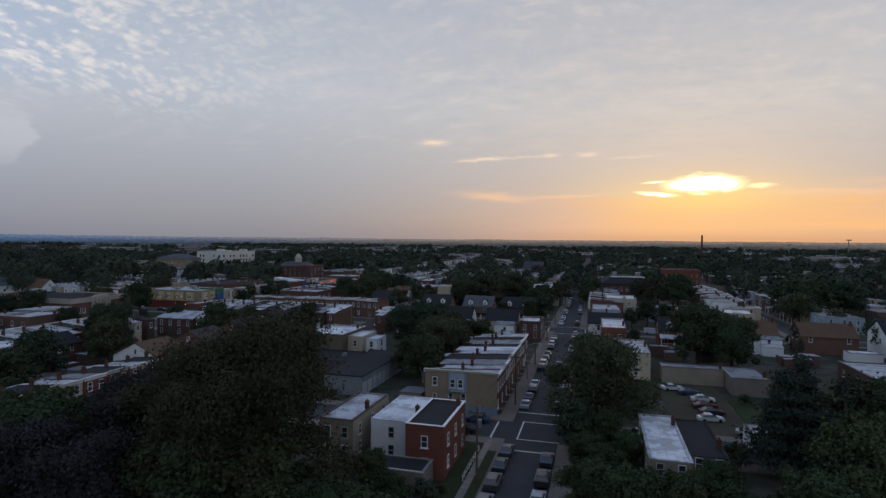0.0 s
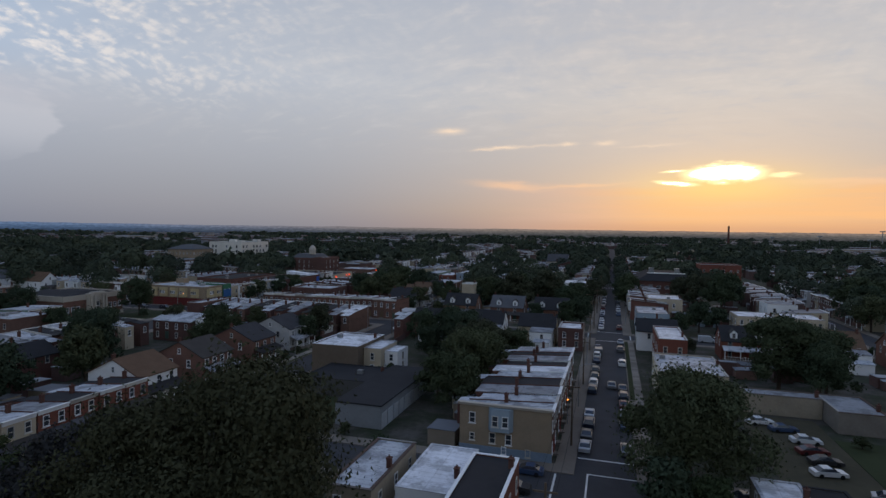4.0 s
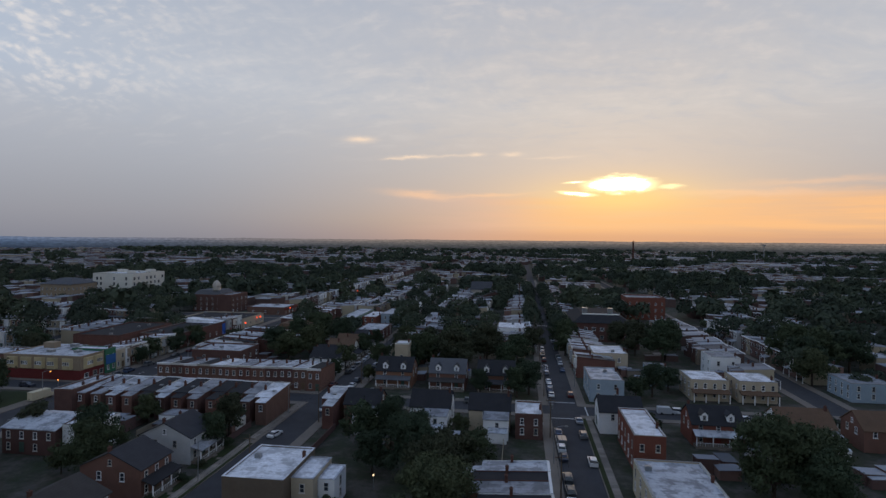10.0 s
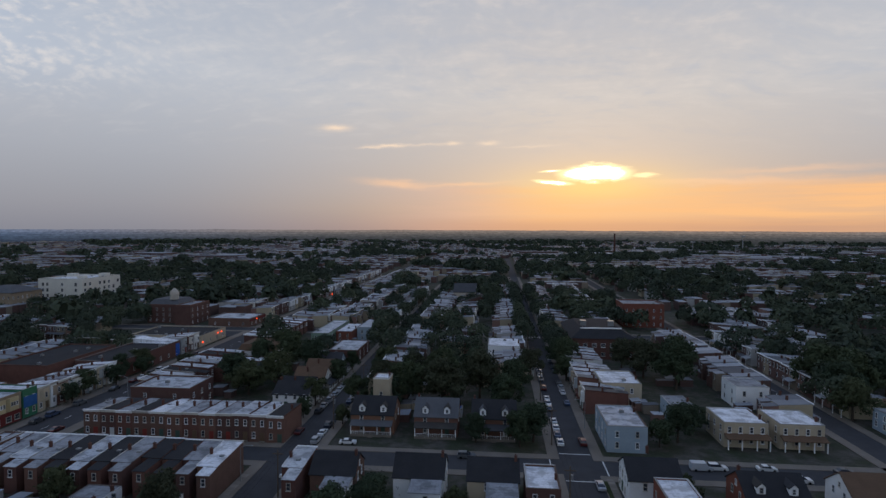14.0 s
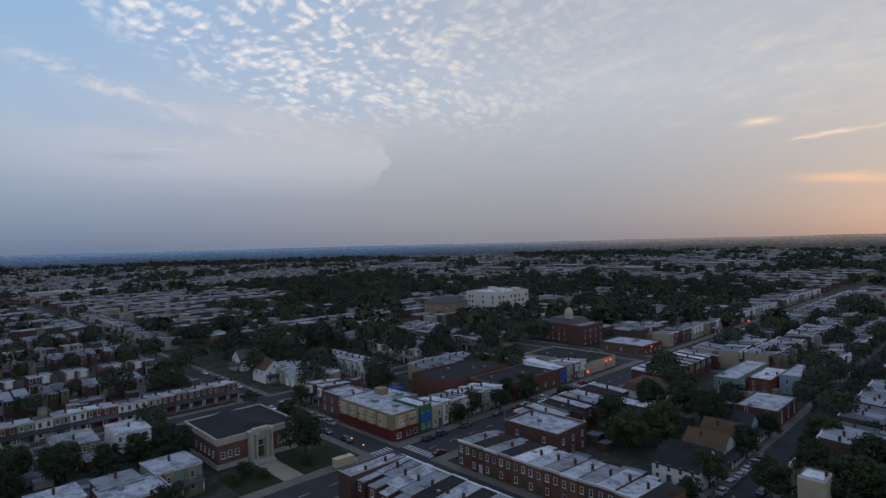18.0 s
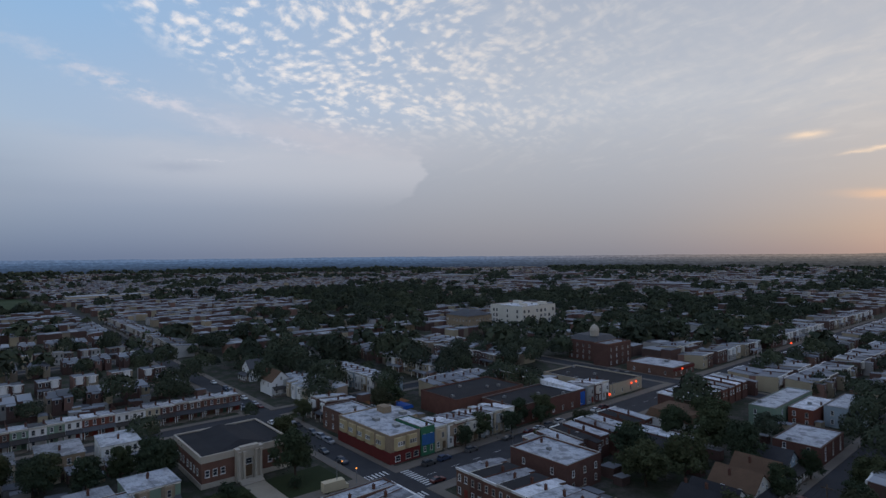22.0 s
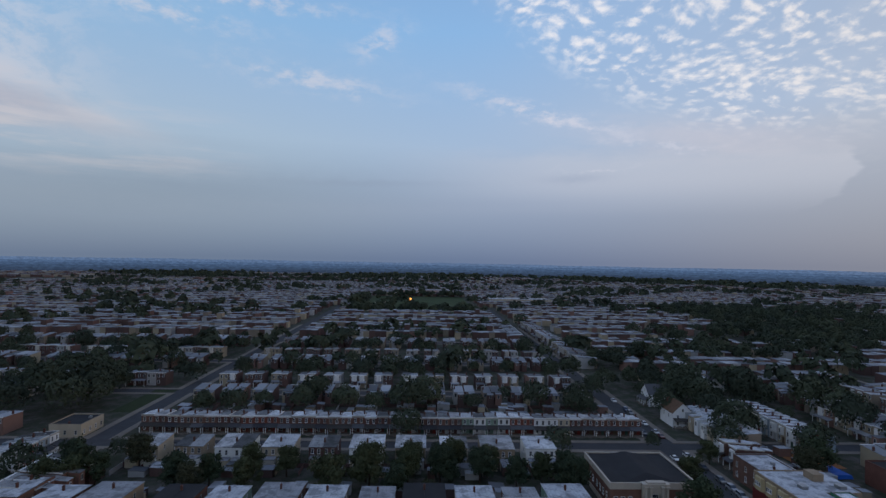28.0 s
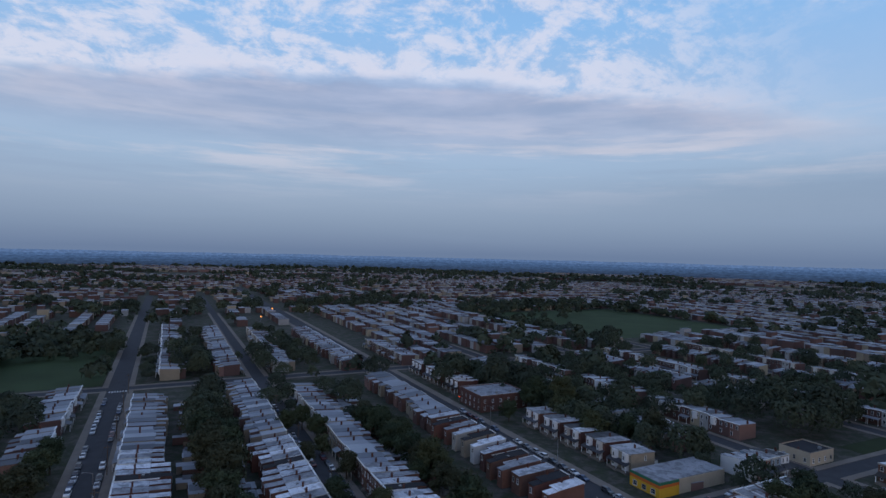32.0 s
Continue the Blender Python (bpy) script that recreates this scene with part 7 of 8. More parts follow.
flat_block("white_store", "low white corner store with a dark ground floor", "shop", -275, -29, -259.6, -16.6, 4.8, CREAM, ROOFD, 0.5, [("E", 3), ("N", 4)], 1)
row("N", -16.2, -246, 4, 5.6, ["row_porch2"], 81, walls=[WHITEW, GREYBLUE, RED, WHITEW])
row("S", -2, -222, 5, 5.6, ["row_deep2"], 82)
flat_block("apartment_house", "two-storey brick block with cream bays and a grey roof", "building", -205, -150, -177, -128, 7.8, BRICK, ROOFG, 0.5, [("E", 5), ("N", 6)])
patch("playground", GRASS, "rough grass beside the trees", "lawn", (-340, -26, -296, -14.2), z=0.03)
flat_block("row_end_house", "brick two-storey end house with a grey roof", "house", -203, 0, -188, 10, 7.0, BRICK, ROOFS, 0.3, [("E", 3), ("N", 3), ("S", 3)])

# ---------------------------------------------------------------- vehicles


def wheels(ob, L, W, r, xs):
    for x in xs:
        for s in (-1, 1):
            bm = bmesh.new()
            tube(bm, (x, s * (W / 2 - 0.2), r), (x, s * (W / 2 + 0.01), r), r, r, 12)
            w = part("wheel", bm, RUBBER, ob)


def car(kind, mat=CARP):
    names = {"sedan": ("car", "parked saloon car at the kerb"), "suv": ("car", "parked tall estate car at the kerb"), "van": ("van", "white panel van parked at the kerb")}
    L, W, H, hood = {"sedan": (4.6, 1.78, 1.42, 0.92), "suv": (4.7, 1.86, 1.72, 1.05), "van": (5.2, 1.95, 2.1, 1.2)}[kind]
    ob = thing(names[kind][0], names[kind][1], names[kind][0], "parked vehicles")
    bm = bmesh.new()
    z0 = 0.28
    prof = {"sedan": [(-2.3, z0), (-2.28, 0.85), (-1.75, 0.95), (0.75, 0.95), (2.2, 0.78), (2.3, 0.6), (2.3, z0)],
            "suv": [(-2.35, z0), (-2.35, 1.05), (-2.2, 1.1), (0.9, 1.08), (2.2, 0.95), (2.35, 0.7), (2.35, z0)],
            "van": [(-2.6, z0), (-2.6, 1.95), (-2.45, 2.1), (0.9, 2.1), (1.6, 1.25), (2.5, 1.05), (2.6, 0.7), (2.6, z0)]}[kind]
    loft(bm, [[(x, y * W / 2, z) for x, z in prof] for y in (-1, -0.0, 1)])
    bmesh.ops.recalc_face_normals(bm, faces=bm.faces)
    part("body", bm, mat, ob)
    if kind != "van":
        low = prof[2][1] + 0.0
        top = {"sedan": [(-1.05, H - 0.03), (0.1, H)], "suv": [(-2.0, H - 0.04), (0.05, H)]}[kind]
        base = {"sedan": (-1.8, 1.15), "suv": (-2.25, 1.1)}[kind]
        bm = bmesh.new()
        loft(bm, [[(base[0], -W / 2 + 0.06, low - 0.03), (base[1], -W / 2 + 0.06, low - 0.03), (base[1], W / 2 - 0.06, low - 0.03), (base[0], W / 2 - 0.06, low - 0.03)],
                  [(top[0][0], -W / 2 + 0.24, top[0][1]), (top[1][0], -W / 2 + 0.24, top[1][1]), (top[1][0], W / 2 - 0.24, top[1][1]), (top[0][0], W / 2 - 0.24, top[0][1])]])
        part("glasshouse", bm, GLASS, ob)
        bm = bmesh.new()
        loft(bm, [[(top[0][0] - 0.05, -W / 2 + 0.2, H - 0.05), (top[1][0] + 0.08, -W / 2 + 0.2, H - 0.03), (top[1][0] + 0.08, W / 2 - 0.2, H - 0.03), (top[0][0] - 0.05, W / 2 - 0.2, H - 0.05)],
                  [(top[0][0] + 0.08, -W / 2 + 0.3, H + 0.03), (top[1][0] - 0.08, -W / 2 + 0.3, H + 0.04), (top[1][0] - 0.08, W / 2 - 0.3, H + 0.04), (top[0][0] + 0.08, W / 2 - 0.3, H + 0.03)]])
        part("car_roof", bm, mat, ob)
    else:
        bm = bmesh.new()
        loft(bm, [[(0.98, -W / 2 + 0.1, 2.0), (1.62, -W / 2 + 0.1, 1.29), (1.62, W / 2 - 0.1, 1.29), (0.98, W / 2 - 0.1, 2.0)], [(1.06, -W / 2 + 0.1, 2.03), (1.7, -W / 2 + 0.1, 1.31), (1.7, W / 2 - 0.1, 1.31), (1.06, W / 2 - 0.1, 2.03)]])
        part("windscreen", bm, GLASS, ob)
    wheels(ob, L, W, 0.33, (-L * 0.3, L * 0.31))
    return ob


KINDS["sedan"] = lambda: car("sedan")
KINDS["suv"] = lambda: car("suv")
KINDS["van"] = lambda: car("van", CARW)
RC = random.Random(31)


def park(kind, x, y, turn, mat=None):
    c = place(kind, pose(x, y, 0.0, 0, 0, turn))
    body = mat or RC.choice(CARMATS)
    paint(c, body=body, car_roof=body)
    return c


CARMATS = [material("car_paint", [c], 0.3, 0.1, grain=2, stain=0.08, spread=0.05, spec=0.6) for c in ((0.55, 0.56, 0.57), (0.05, 0.055, 0.06), (0.3, 0.31, 0.33), (0.02, 0.026, 0.045), (0.6, 0.6, 0.6), (0.11, 0.115, 0.12), (0.03, 0.03, 0.032), (0.1, 0.018, 0.018), (0.38, 0.4, 0.43), (0.035, 0.06, 0.12))]


def parked(x, y0, y1, face, gap=0.25, skip=0.15, along="y"):
    y = y0
    while y < y1:
        if RC.random() > skip and not any(abs(y - c) < h + 5 for c, h, a, b in (CROSS if along == "y" else LONG).values() if a < x < b):
            k = "suv" if RC.random() < 0.45 else "sedan"
            p = (x + RC.uniform(-0.15, 0.15), y) if along == "y" else (y, x + RC.uniform(-0.15, 0.15))
            park(k, p[0], p[1], face + (0 if RC.random() < 0.9 else 180) + RC.uniform(-1.5, 1.5))
        y += 5.4 + RC.uniform(0, gap * 4)


parked(-12.9, 106, 200, 90)
parked(-6.6, 106, 205, 90, skip=0.4)
for y, k, c in ((74, "suv", 1), (80.2, "sedan", 6), (86, "sedan", 1), (67.5, "suv", 5)):
    park(k, -12.9, y, 90, CARMATS[c])
for y, k, c in ((77, "suv", 6), (84, "sedan", 3), (70.5, "sedan", 2)):
    park(k, -6.6, y, 90, CARMATS[c])
for x, y, a, k, c in ((-27, 94.0, 2, "sedan", 3), (-21.5, 93.6, 0, "suv", 6), (-20.5, 99.6, 180, "sedan", 9)):
    park(k, x, y, a, CARMATS[c])
parked(-12.9, 222, 330, 90, skip=0.4)
parked(-6.6, 222, 330, 90, skip=0.4)
parked(-15.6, -215, -82, 90, skip=0.4)
parked(-8.0, -215, -82, 90, skip=0.4)
parked(-87.2, 222, 285, 90, skip=0.4)
parked(-80.2, 222, 285, 90, skip=0.5)
parked(-84.4, -180, -60, 90, skip=0.55)
parked(-89.6, -180, -60, 90, skip=0.7)
parked(-169.2, 222, 330, 90, skip=0.45)
parked(-158, 222, 300, 90, skip=0.75)
parked(-169.3, -150, -16, 90, skip=0.4)
parked(-157.8, -150, -16, 90, skip=0.6)
parked(215.4, -330, -185, 0, skip=0.6, along="x")
parked(209.2, -330, -185, 0, skip=0.75, along="x")
parked(-11.7, -260, -180, 0, skip=0.55, along="x")
WH = CARMATS[4]
park("van", -12.6, 183.5, 92)
park("van", -79.8, 124.3, 90)
park("suv", -79.8, 116.5, 90, CARMATS[1])
park("sedan", -79.9, 131.5, 90, WH)
park("suv", -69, 101.8, 5, WH)
park("sedan", -85.5, 178, 80, WH)
park("sedan", -80.5, 201, 88, WH)
park("sedan", -71, 221.5, 5, WH)
park("van", -42.5, 181, 88)
park("suv", -45.5, 186, 88, CARMATS[1])
for x, y, a, k in ((21, 112.5, 10, 4), (22, 117, 8, 6), (21.5, 121, 12, 7), (22, 126, 5, 0), (20, 131, 10, 9), (17, 134, 15, 4), (26, 105.5, -15, 2), (8, 100, 20, 1)):
    park("sedan", x, y, a, CARMATS[k])
park("sedan", -9.0, 150, 90, CARMATS[5])
for x, y in ((-211, 376), (-206, 378), (-201, 380), (-196, 382)):
    park("van", x, y, 90)
park("suv", 24, 214.5, 0, WH)
park("van", 20, 214, 0)
for x, y, k, c in ((-52, 209.3, "sedan", 1), (-38, 215.4, "suv", 5), (8, 209.2, "suv", 2), (36, 215.3, "sedan", 4), (41, 209.4, "suv", 4), (54, 215.2, "sedan", 6)):
    park(k, x, y, 0, CARMATS[c])
# step van in cream
stepvan = thing("step_van", "cream box-shaped delivery van at the corner", "van", m=pose(-171.6, 197.5, 0, 0, 0, 84))
bm = bmesh.new()
loft(bm, [[(-3.6, s * 1.1, 0.45), (3.4, s * 1.1, 0.45), (3.5, s * 1.1, 1.4), (2.6, s * 1.1, 1.6), (2.3, s * 1.1, 2.9), (-3.6, s * 1.1, 2.9)] for s in (-1, 1)])
bmesh.ops.recalc_face_normals(bm, faces=bm.faces)
part("body", bm, material("cream_van_paint", [(0.5, 0.43, 0.3)], 0.5, grain=2, stain=0.1), stepvan)
bm = bmesh.new()
loft(bm, [[(2.36, -0.95, 2.75), (2.62, -0.95, 1.7), (2.62, 0.95, 1.7), (2.36, 0.95, 2.75)], [(2.42, -0.95, 2.75), (2.7, -0.95, 1.7), (2.7, 0.95, 1.7), (2.42, 0.95, 2.75)]])
part("windscreen", bm, GLASS, stepvan)
wheels(stepvan, 7, 2.1, 0.45, (-2.2, 2.3))

# ---------------------------------------------------------------- poles, lamps, signals, wires


def utility_pole(transformer=False):
    ob = thing("utility_pole", "weathered wooden utility pole with a crossarm", "utility pole", "utility poles")
    bm = bmesh.new()
    tube(bm, (0, 0, -0.1), (0, 0, 10.5), 0.17, 0.11, 8)
    part("pole", bm, WOODP, ob)
    bm = bmesh.new()
    box(bm, -1.2, -0.07, 9.5, 1.2, 0.07, 9.68)
    part("crossarm", bm, WOODP, ob)
    if transformer:
        bm = bmesh.new()
        tube(bm, (0.35, 0, 7.6), (0.35, 0, 8.7), 0.28, 0.28, 10)
        part("transformer", bm, METALG, ob)
    return ob


def street_lamp(lit=False):
    ob = thing("street_lamp", "lit street lamp on a curved arm" if lit else "grey street lamp on a long arm", "street lamp", "street lamps")
    bm = bmesh.new()
    tube(bm, (0, 0, -0.1), (0, 0, 8.2), 0.11, 0.08, 8)
    part("post", bm, METALG, ob)
    bm = bmesh.new()
    tube(bm, (0, 0, 8.1), (1.4, 0, 8.7), 0.05, 0.05, 6)
    tube(bm, (1.4, 0, 8.7), (2.6, 0, 8.75), 0.05, 0.05, 6)
    part("arm", bm, METALG, ob)
    bm = bmesh.new()
    loft(bm, [[(2.4, -0.1, 8.68), (3.1, -0.14, 8.66), (3.1, 0.14, 8.66), (2.4, 0.1, 8.68)], [(2.45, -0.08, 8.84), (3.0, -0.1, 8.84), (3.0, 0.1, 8.84), (2.45, 0.08, 8.84)]])
    part("lamp_head", bm, METALG, ob)
    if lit:
        bm = bmesh.new()
        bmesh.ops.create_icosphere(bm, subdivisions=1, radius=0.22, matrix=Matrix.Translation((2.8, 0, 8.5)))
        part("bulb", bm, LAMPO, ob)
    return ob


KINDS["pole"] = lambda: utility_pole()
KINDS["pole_t"] = lambda: utility_pole(True)
KINDS["lamp"] = lambda: street_lamp()
KINDS["lamp_lit"] = lambda: street_lamp(True)
POLES = {"main": (-15.2, [74, 112, 150, 188, 226, 266, 306, 346]), "main_south": (-17.6, [-70, -110, -150, -190, -230]), "side": (-78.2, [107.5, 150, 190, 232, 270]), "side_south": (-82.7, [-60, -110, -160])}
for k, (x, ys) in POLES.items():
    for i, y in enumerate(ys):
        place("pole_t" if i % 3 == 0 else "pole", pose(x, y, 0.1))
    for s in (-1.0, 0.0, 1.0):
        for i, (a, b) in enumerate(zip(sorted(ys), sorted(ys)[1:])):
            if b - a > 60:
                continue
            cu = bpy.data.curves.new("power_line", "CURVE")
            cu.dimensions, cu.bevel_depth = "3D", 0.018
            sp = cu.splines.new("POLY")
            sp.points.add(8)
            for j in range(9):
                u = j / 8
                sp.points[j].co = (x + s, a + (b - a) * u, 9.75 - 1.6 * u * (1 - u) * 2, 1)
            cu.materials.append(RUBBER)
            tagged(new("power_line", cu), "thin black overhead power line between poles", "cable", "power lines")
for x, y, a, lit in ((-15.3, 133, 0, False), (-15.3, 171, 0, False), (-4.2, 240, 180, False), (-89.6, 150, 0, False), (-89.6, 196, 0, False), (-171.5, 198, 0, True), (-171.8, 330, 0, False), (-155.3, 250, 180, False), (-171.8, 260, 0, False), (-155.3, -40, 180, False), (-15.3, -90, 0, False), (-171.8, -60, 0, False), (-171.8, -110, 0, False)):
    place("lamp_lit" if lit else "lamp", pose(x, y, 0.1, 0, 0, a))


def lamp_bulb(name, label, x, y, z, r, mat):
    bm = bmesh.new()
    bmesh.ops.create_icosphere(bm, subdivisions=2, radius=r)
    ob = thing(name, label, "lamp", m=pose(x, y, z))
    part("bulb", bm, mat, ob)
    bm = bmesh.new()
    tube(bm, (0, 0, -z), (0, 0, -r * 0.8), 0.08, 0.06)
    part("post", bm, METALG, ob)


for x, y, z, r, mat, label in ((-168, 322, 5.5, 0.5, LAMPR, "red traffic signal over the street"), (-176.2, 356, 4.2, 0.45, LAMPR, "red lit shop sign on a post"), (-176.2, 352, 4.2, 0.4, LAMPR, "red lit shop sign on a post"), (-176.3, 400, 4.0, 0.4, LAMPR, "red lit shop sign on a post"),
                               (-165, 520, 5, 0.6, LAMPR, "red traffic signal far along the street"), (-162, 560, 5, 0.6, LAMPO, "orange signal far along the street"), (-36.2, 176.5, 3.6, 0.16, LAMPW, "yard lamp behind a white house"), (-52.5, 152, 3.0, 0.2, LAMPW, "yard lamp behind a tan block"),
                               (-16.6, 122, 4.6, 0.16, LAMPO, "orange porch lamp on a house front"), (-930, 95, 9, 1.8, LAMPO, "lit lamp over a playing field"), (-1290, -70, 10, 1.8, LAMPO, "lit lamp far off among houses"), (-1120, 60, 6, 0.8, LAMPW, "lit lamp far off beside the field"), (-171.8, 204.2, 4.3, 0.2, LAMPO, "amber pedestrian signal at the crossing"),
                               (-190, -560, 8, 0.8, LAMPW, "lit lamp far along the street"), (-150, -580, 8, 0.9, LAMPO, "lit lamp far along the street"), (-128, -520, 6, 0.7, LAMPO, "lit lamp outside a far store"), (-176.4, -150, 3.0, 0.3, LAMPR, "red lit sign by a shop")):
    lamp_bulb("signal_lamp", label, x, y, z, r, mat)
# tall stack and masts on the horizon
for x, y, h, r in ((213, 1260, 50, 2.4), (560, 1480, 42, 1.2), (400, 1350, 30, 1.0), (330, 1420, 26, 0.8), (470, 1300, 24, 0.8)):
    bm = bmesh.new()
    tube(bm, (x, y, 0), (x, y, h), r, r * 0.7, 10)
    if r < 2:
        box(bm, x - 4, y - 4, h, x + 4, y + 4, h + 2.5)
    ob = solid("smokestack" if r > 2 else "lattice_mast", bm, CHIMNEY if r > 2 else METALG, "tall slender stack far off against the glow" if r > 2 else "far mast with a small platform", "stack", "")

# ---------------------------------------------------------------- sheds, garages and fences in the yards behind the rows
RS = random.Random(404)
yards = Heap()
for x0, x1, y0, y1, n in ((-61, -57, -205, -20, 26), (-46, -41, -190, -20, 26), (-123, -113, -185, -20, 34), (-145, -95, 174, 180, 14), (-140, -92, 238, 244, 14), (-37, -33, 106, 150, 8), (-294, -287, 6, 205, 40), (-309, -300, 6, 205, 30), (-228, -222, 15, 165, 26), (-210, -203, 15, 165, 22), (-60, -26, 170, 180, 10),
                          (-250, -200, 238, 256, 12), (-150, -110, 258, 300, 16), (-150, -108, 60, 130, 24), (14, 60, 165, 185, 10), (10, 60, 246, 262, 10), (-72, -22, 242, 290, 16), (-120, -95, 310, 380, 14), (12, 60, 285, 325, 12), (-212, -196, -120, -20, 16), (-60, -25, 300, 380, 14)):
    for i in range(n):
        m = pose(RS.uniform(x0, x1), RS.uniform(y0, y1), 0, 0, 0, RS.choice((0, 90)))
        w, d, h = RS.uniform(1.2, 2.6), RS.uniform(1.4, 3.2), RS.uniform(2.1, 3.2)
        yards.slab(m, -w, w, -d, d, 0, 0, h, h - 0.3, 0)
        yards.slab(m, -w - 0.12, w + 0.12, -d - 0.12, d + 0.12, h + 0.01, h - 0.29, h + 0.12, h - 0.18, 1)
yards.done("yard_sheds", "small sheds and garages in the back yards")
fences = Heap()
for x0, x1, step, ya, yb in ((-57.5, -42, 4.95, -196, -20), (-125, -113, 4.95, -185, -20), (-296, -286, 5.0, 5, 205), (-309, -299, 7.1, 5, 205), (-230, -222, 7.6, 15, 165), (-60, -55, 4.95, -205, -20)):
    y = ya
    while y < yb:
        fences.slab(pose(0, y, 0), x0, x1, -0.05, 0.05, 0, 0, 1.6, 1.6, 0)
        y += step
    fences.slab(pose(0, 0, 0), x0 - 0.06, x0 + 0.06, ya, yb, 0, 0, 1.5, 1.5, 0)
for y0, y1, step, xa, xb in ((172, 184, 5.0, -150, -92), (237, 247, 4.92, -147, -89), (165, 186, 15, -72, -20)):
    x = xa
    while x < xb:
        fences.slab(pose(x, 0, 0), -0.05, 0.05, y0, y1, 0, 0, 1.6, 1.6, 0)
        x += step
fences.done("yard_fences", "worn fences between the back yards")

# ---------------------------------------------------------------- the town further off
PARKS = ((-1120, 20, -795, 190), (-640, -540, -390, -300), (-3, -396, 67, -254))
WOODS = ((70, 510, 380, 740), (-620, 320, -430, 450), (-330, 520, -270, 590), (-560, 590, -200, 800), (-900, 450, -470, 720), (-420, -300, -330, -240), (-130, 560, -20, 660), (-330, -700, 20, -620), (-640, -620, -400, -550))


def inside(x, y, rects, pad=0.0):
    ok = np.zeros(len(x), bool)
    for x0, y0, x1, y1 in rects:
        ok |= (x > x0 - pad) & (x < x1 + pad) & (y > y0 - pad) & (y < y1 + pad)
    return ok


def boxes(name, c, half, top, label):
    """Many small houses in one mesh: walls and a roof slab for each."""
    n = len(c)
    corners = np.array([(-1, -1), (1, -1), (1, 1), (-1, 1)], float)
    xy = c[:, None, :] + corners[None] * half[:, None, :]
    def ring(z):
        return np.concatenate([xy, np.broadcast_to(np.reshape(z, (-1, 1, 1)), (n, 4, 1))], 2)
    v = np.stack([ring(np.full(n, -0.1)), ring(top), ring(top + 0.02), ring(top + 0.3)], 1).reshape(-1, 3)
    base = (np.arange(n) * 16)[:, None, None]
    sides = np.array([[0, 1, 5, 4], [1, 2, 6, 5], [2, 3, 7, 6], [3, 0, 4, 7]])
    f1 = (base + sides[None]).reshape(-1, 4)
    f2 = (base + np.concatenate([sides + 8, [[12, 13, 14, 15]]])[None]).reshape(-1, 4)
    me = bpy.data.meshes.new(name)
    me.from_pydata(v.tolist(), [], np.concatenate([f1, f2]).tolist())
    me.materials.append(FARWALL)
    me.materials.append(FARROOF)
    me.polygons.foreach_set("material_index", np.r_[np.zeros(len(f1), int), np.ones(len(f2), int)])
    return tagged(new(name, me), label, "houses", "", "stuff")


RN = np.random.default_rng(5)
NEARBOX = ((-530, -236, 30, 214), (-345, 200, 100, 400), (-190, 380, 84, 610), (-190, -480, 14, -236), (-345, -240, 14, 20), (-640, 196, -330, 244))


def far_rows(name, x0, x1, y0, y1, along, pitch, width, depth, keep):
    """Rows of houses along x or y over a stretch of the town."""
    c, half = [], []
    lines = np.arange(x0 if along == "y" else y0, x1 if along == "y" else y1, pitch)
    for i, l in enumerate(lines):
        l = l + (pitch * 0.16 if i % 2 else -pitch * 0.16)
        s = np.arange(y0 if along == "y" else x0, y1 if along == "y" else x1, width)
        ph = RN.uniform(0, 6)
        ok = (RN.random(len(s)) < keep) & (np.sin(s * TAU / 110 + ph) > -0.93)
        s = s[ok]
        p = np.stack([np.full(len(s), l) + RN.uniform(-0.6, 0.6, len(s)), s], 1)
        c.append(p if along == "y" else p[:, ::-1])
        h = np.stack([np.full(len(s), depth / 2), np.full(len(s), width / 2 - 0.03)], 1)
        half.append(h if along == "y" else h[:, ::-1])
    c, half = np.concatenate(c), np.concatenate(half)
    d = np.hypot(c[:, 0] + 40, c[:, 1] - 100)
    ok = ~inside(c[:, 0], c[:, 1], PARKS, 12) & ~inside(c[:, 0], c[:, 1], NEARBOX, 6) & (d < 1700)
    for cx, h, a, b in LONG.values():
        ok &= ~((np.abs(c[:, 0] - cx) < h + 8) & (c[:, 1] > a) & (c[:, 1] < b))
    for cy, h, a, b in CROSS.values():
        ok &= ~((np.abs(c[:, 1] - cy) < h + 8) & (c[:, 0] > a) & (c[:, 0] < b))
    wood = inside(c[:, 0], c[:, 1], WOODS)
    ok &= ~wood | (RN.random(len(c)) < np.where(c[:, 0] > 60, 0.8, np.where(c[:, 0] > -520, 0.55, 0.25)))
    c, half = c[ok], half[ok]
    top = 6.2 + RN.uniform(-0.3, 0.5, len(c)) + (RN.random(len(c)) < 0.015) * 4
    boxes(name, c, half, top, "rows of flat-roofed brick houses reaching into the distance")


far_rows("far_houses_west", -1650, -345, -700, 1000, "y", 24, 5.2, 10, 0.96)
far_rows("far_houses_south", -700, 420, -620, -236, "y", 31, 5.4, 10, 0.9)
far_rows("far_houses_far_south", -700, 420, -1650, -620, "x", 38, 7, 11, 0.62)
far_rows("far_houses_south_west", -1650, -700, -1500, -700, "x", 32, 6, 12, 0.9)
far_rows("far_houses_mid_west", -345, -190, -1000, -240, "y", 31, 5.4, 11, 0.9)
far_rows("far_houses_north", -345, 700, 400, 1780, "x", 31, 6, 12, 0.9)
far_rows("far_houses_north_west", -1650, -345, 1000, 1780, "x", 31, 6, 12, 0.92)
far_rows("far_houses_east", 84, 460, 120, 400, "x", 28, 5.4, 11, 0.85)


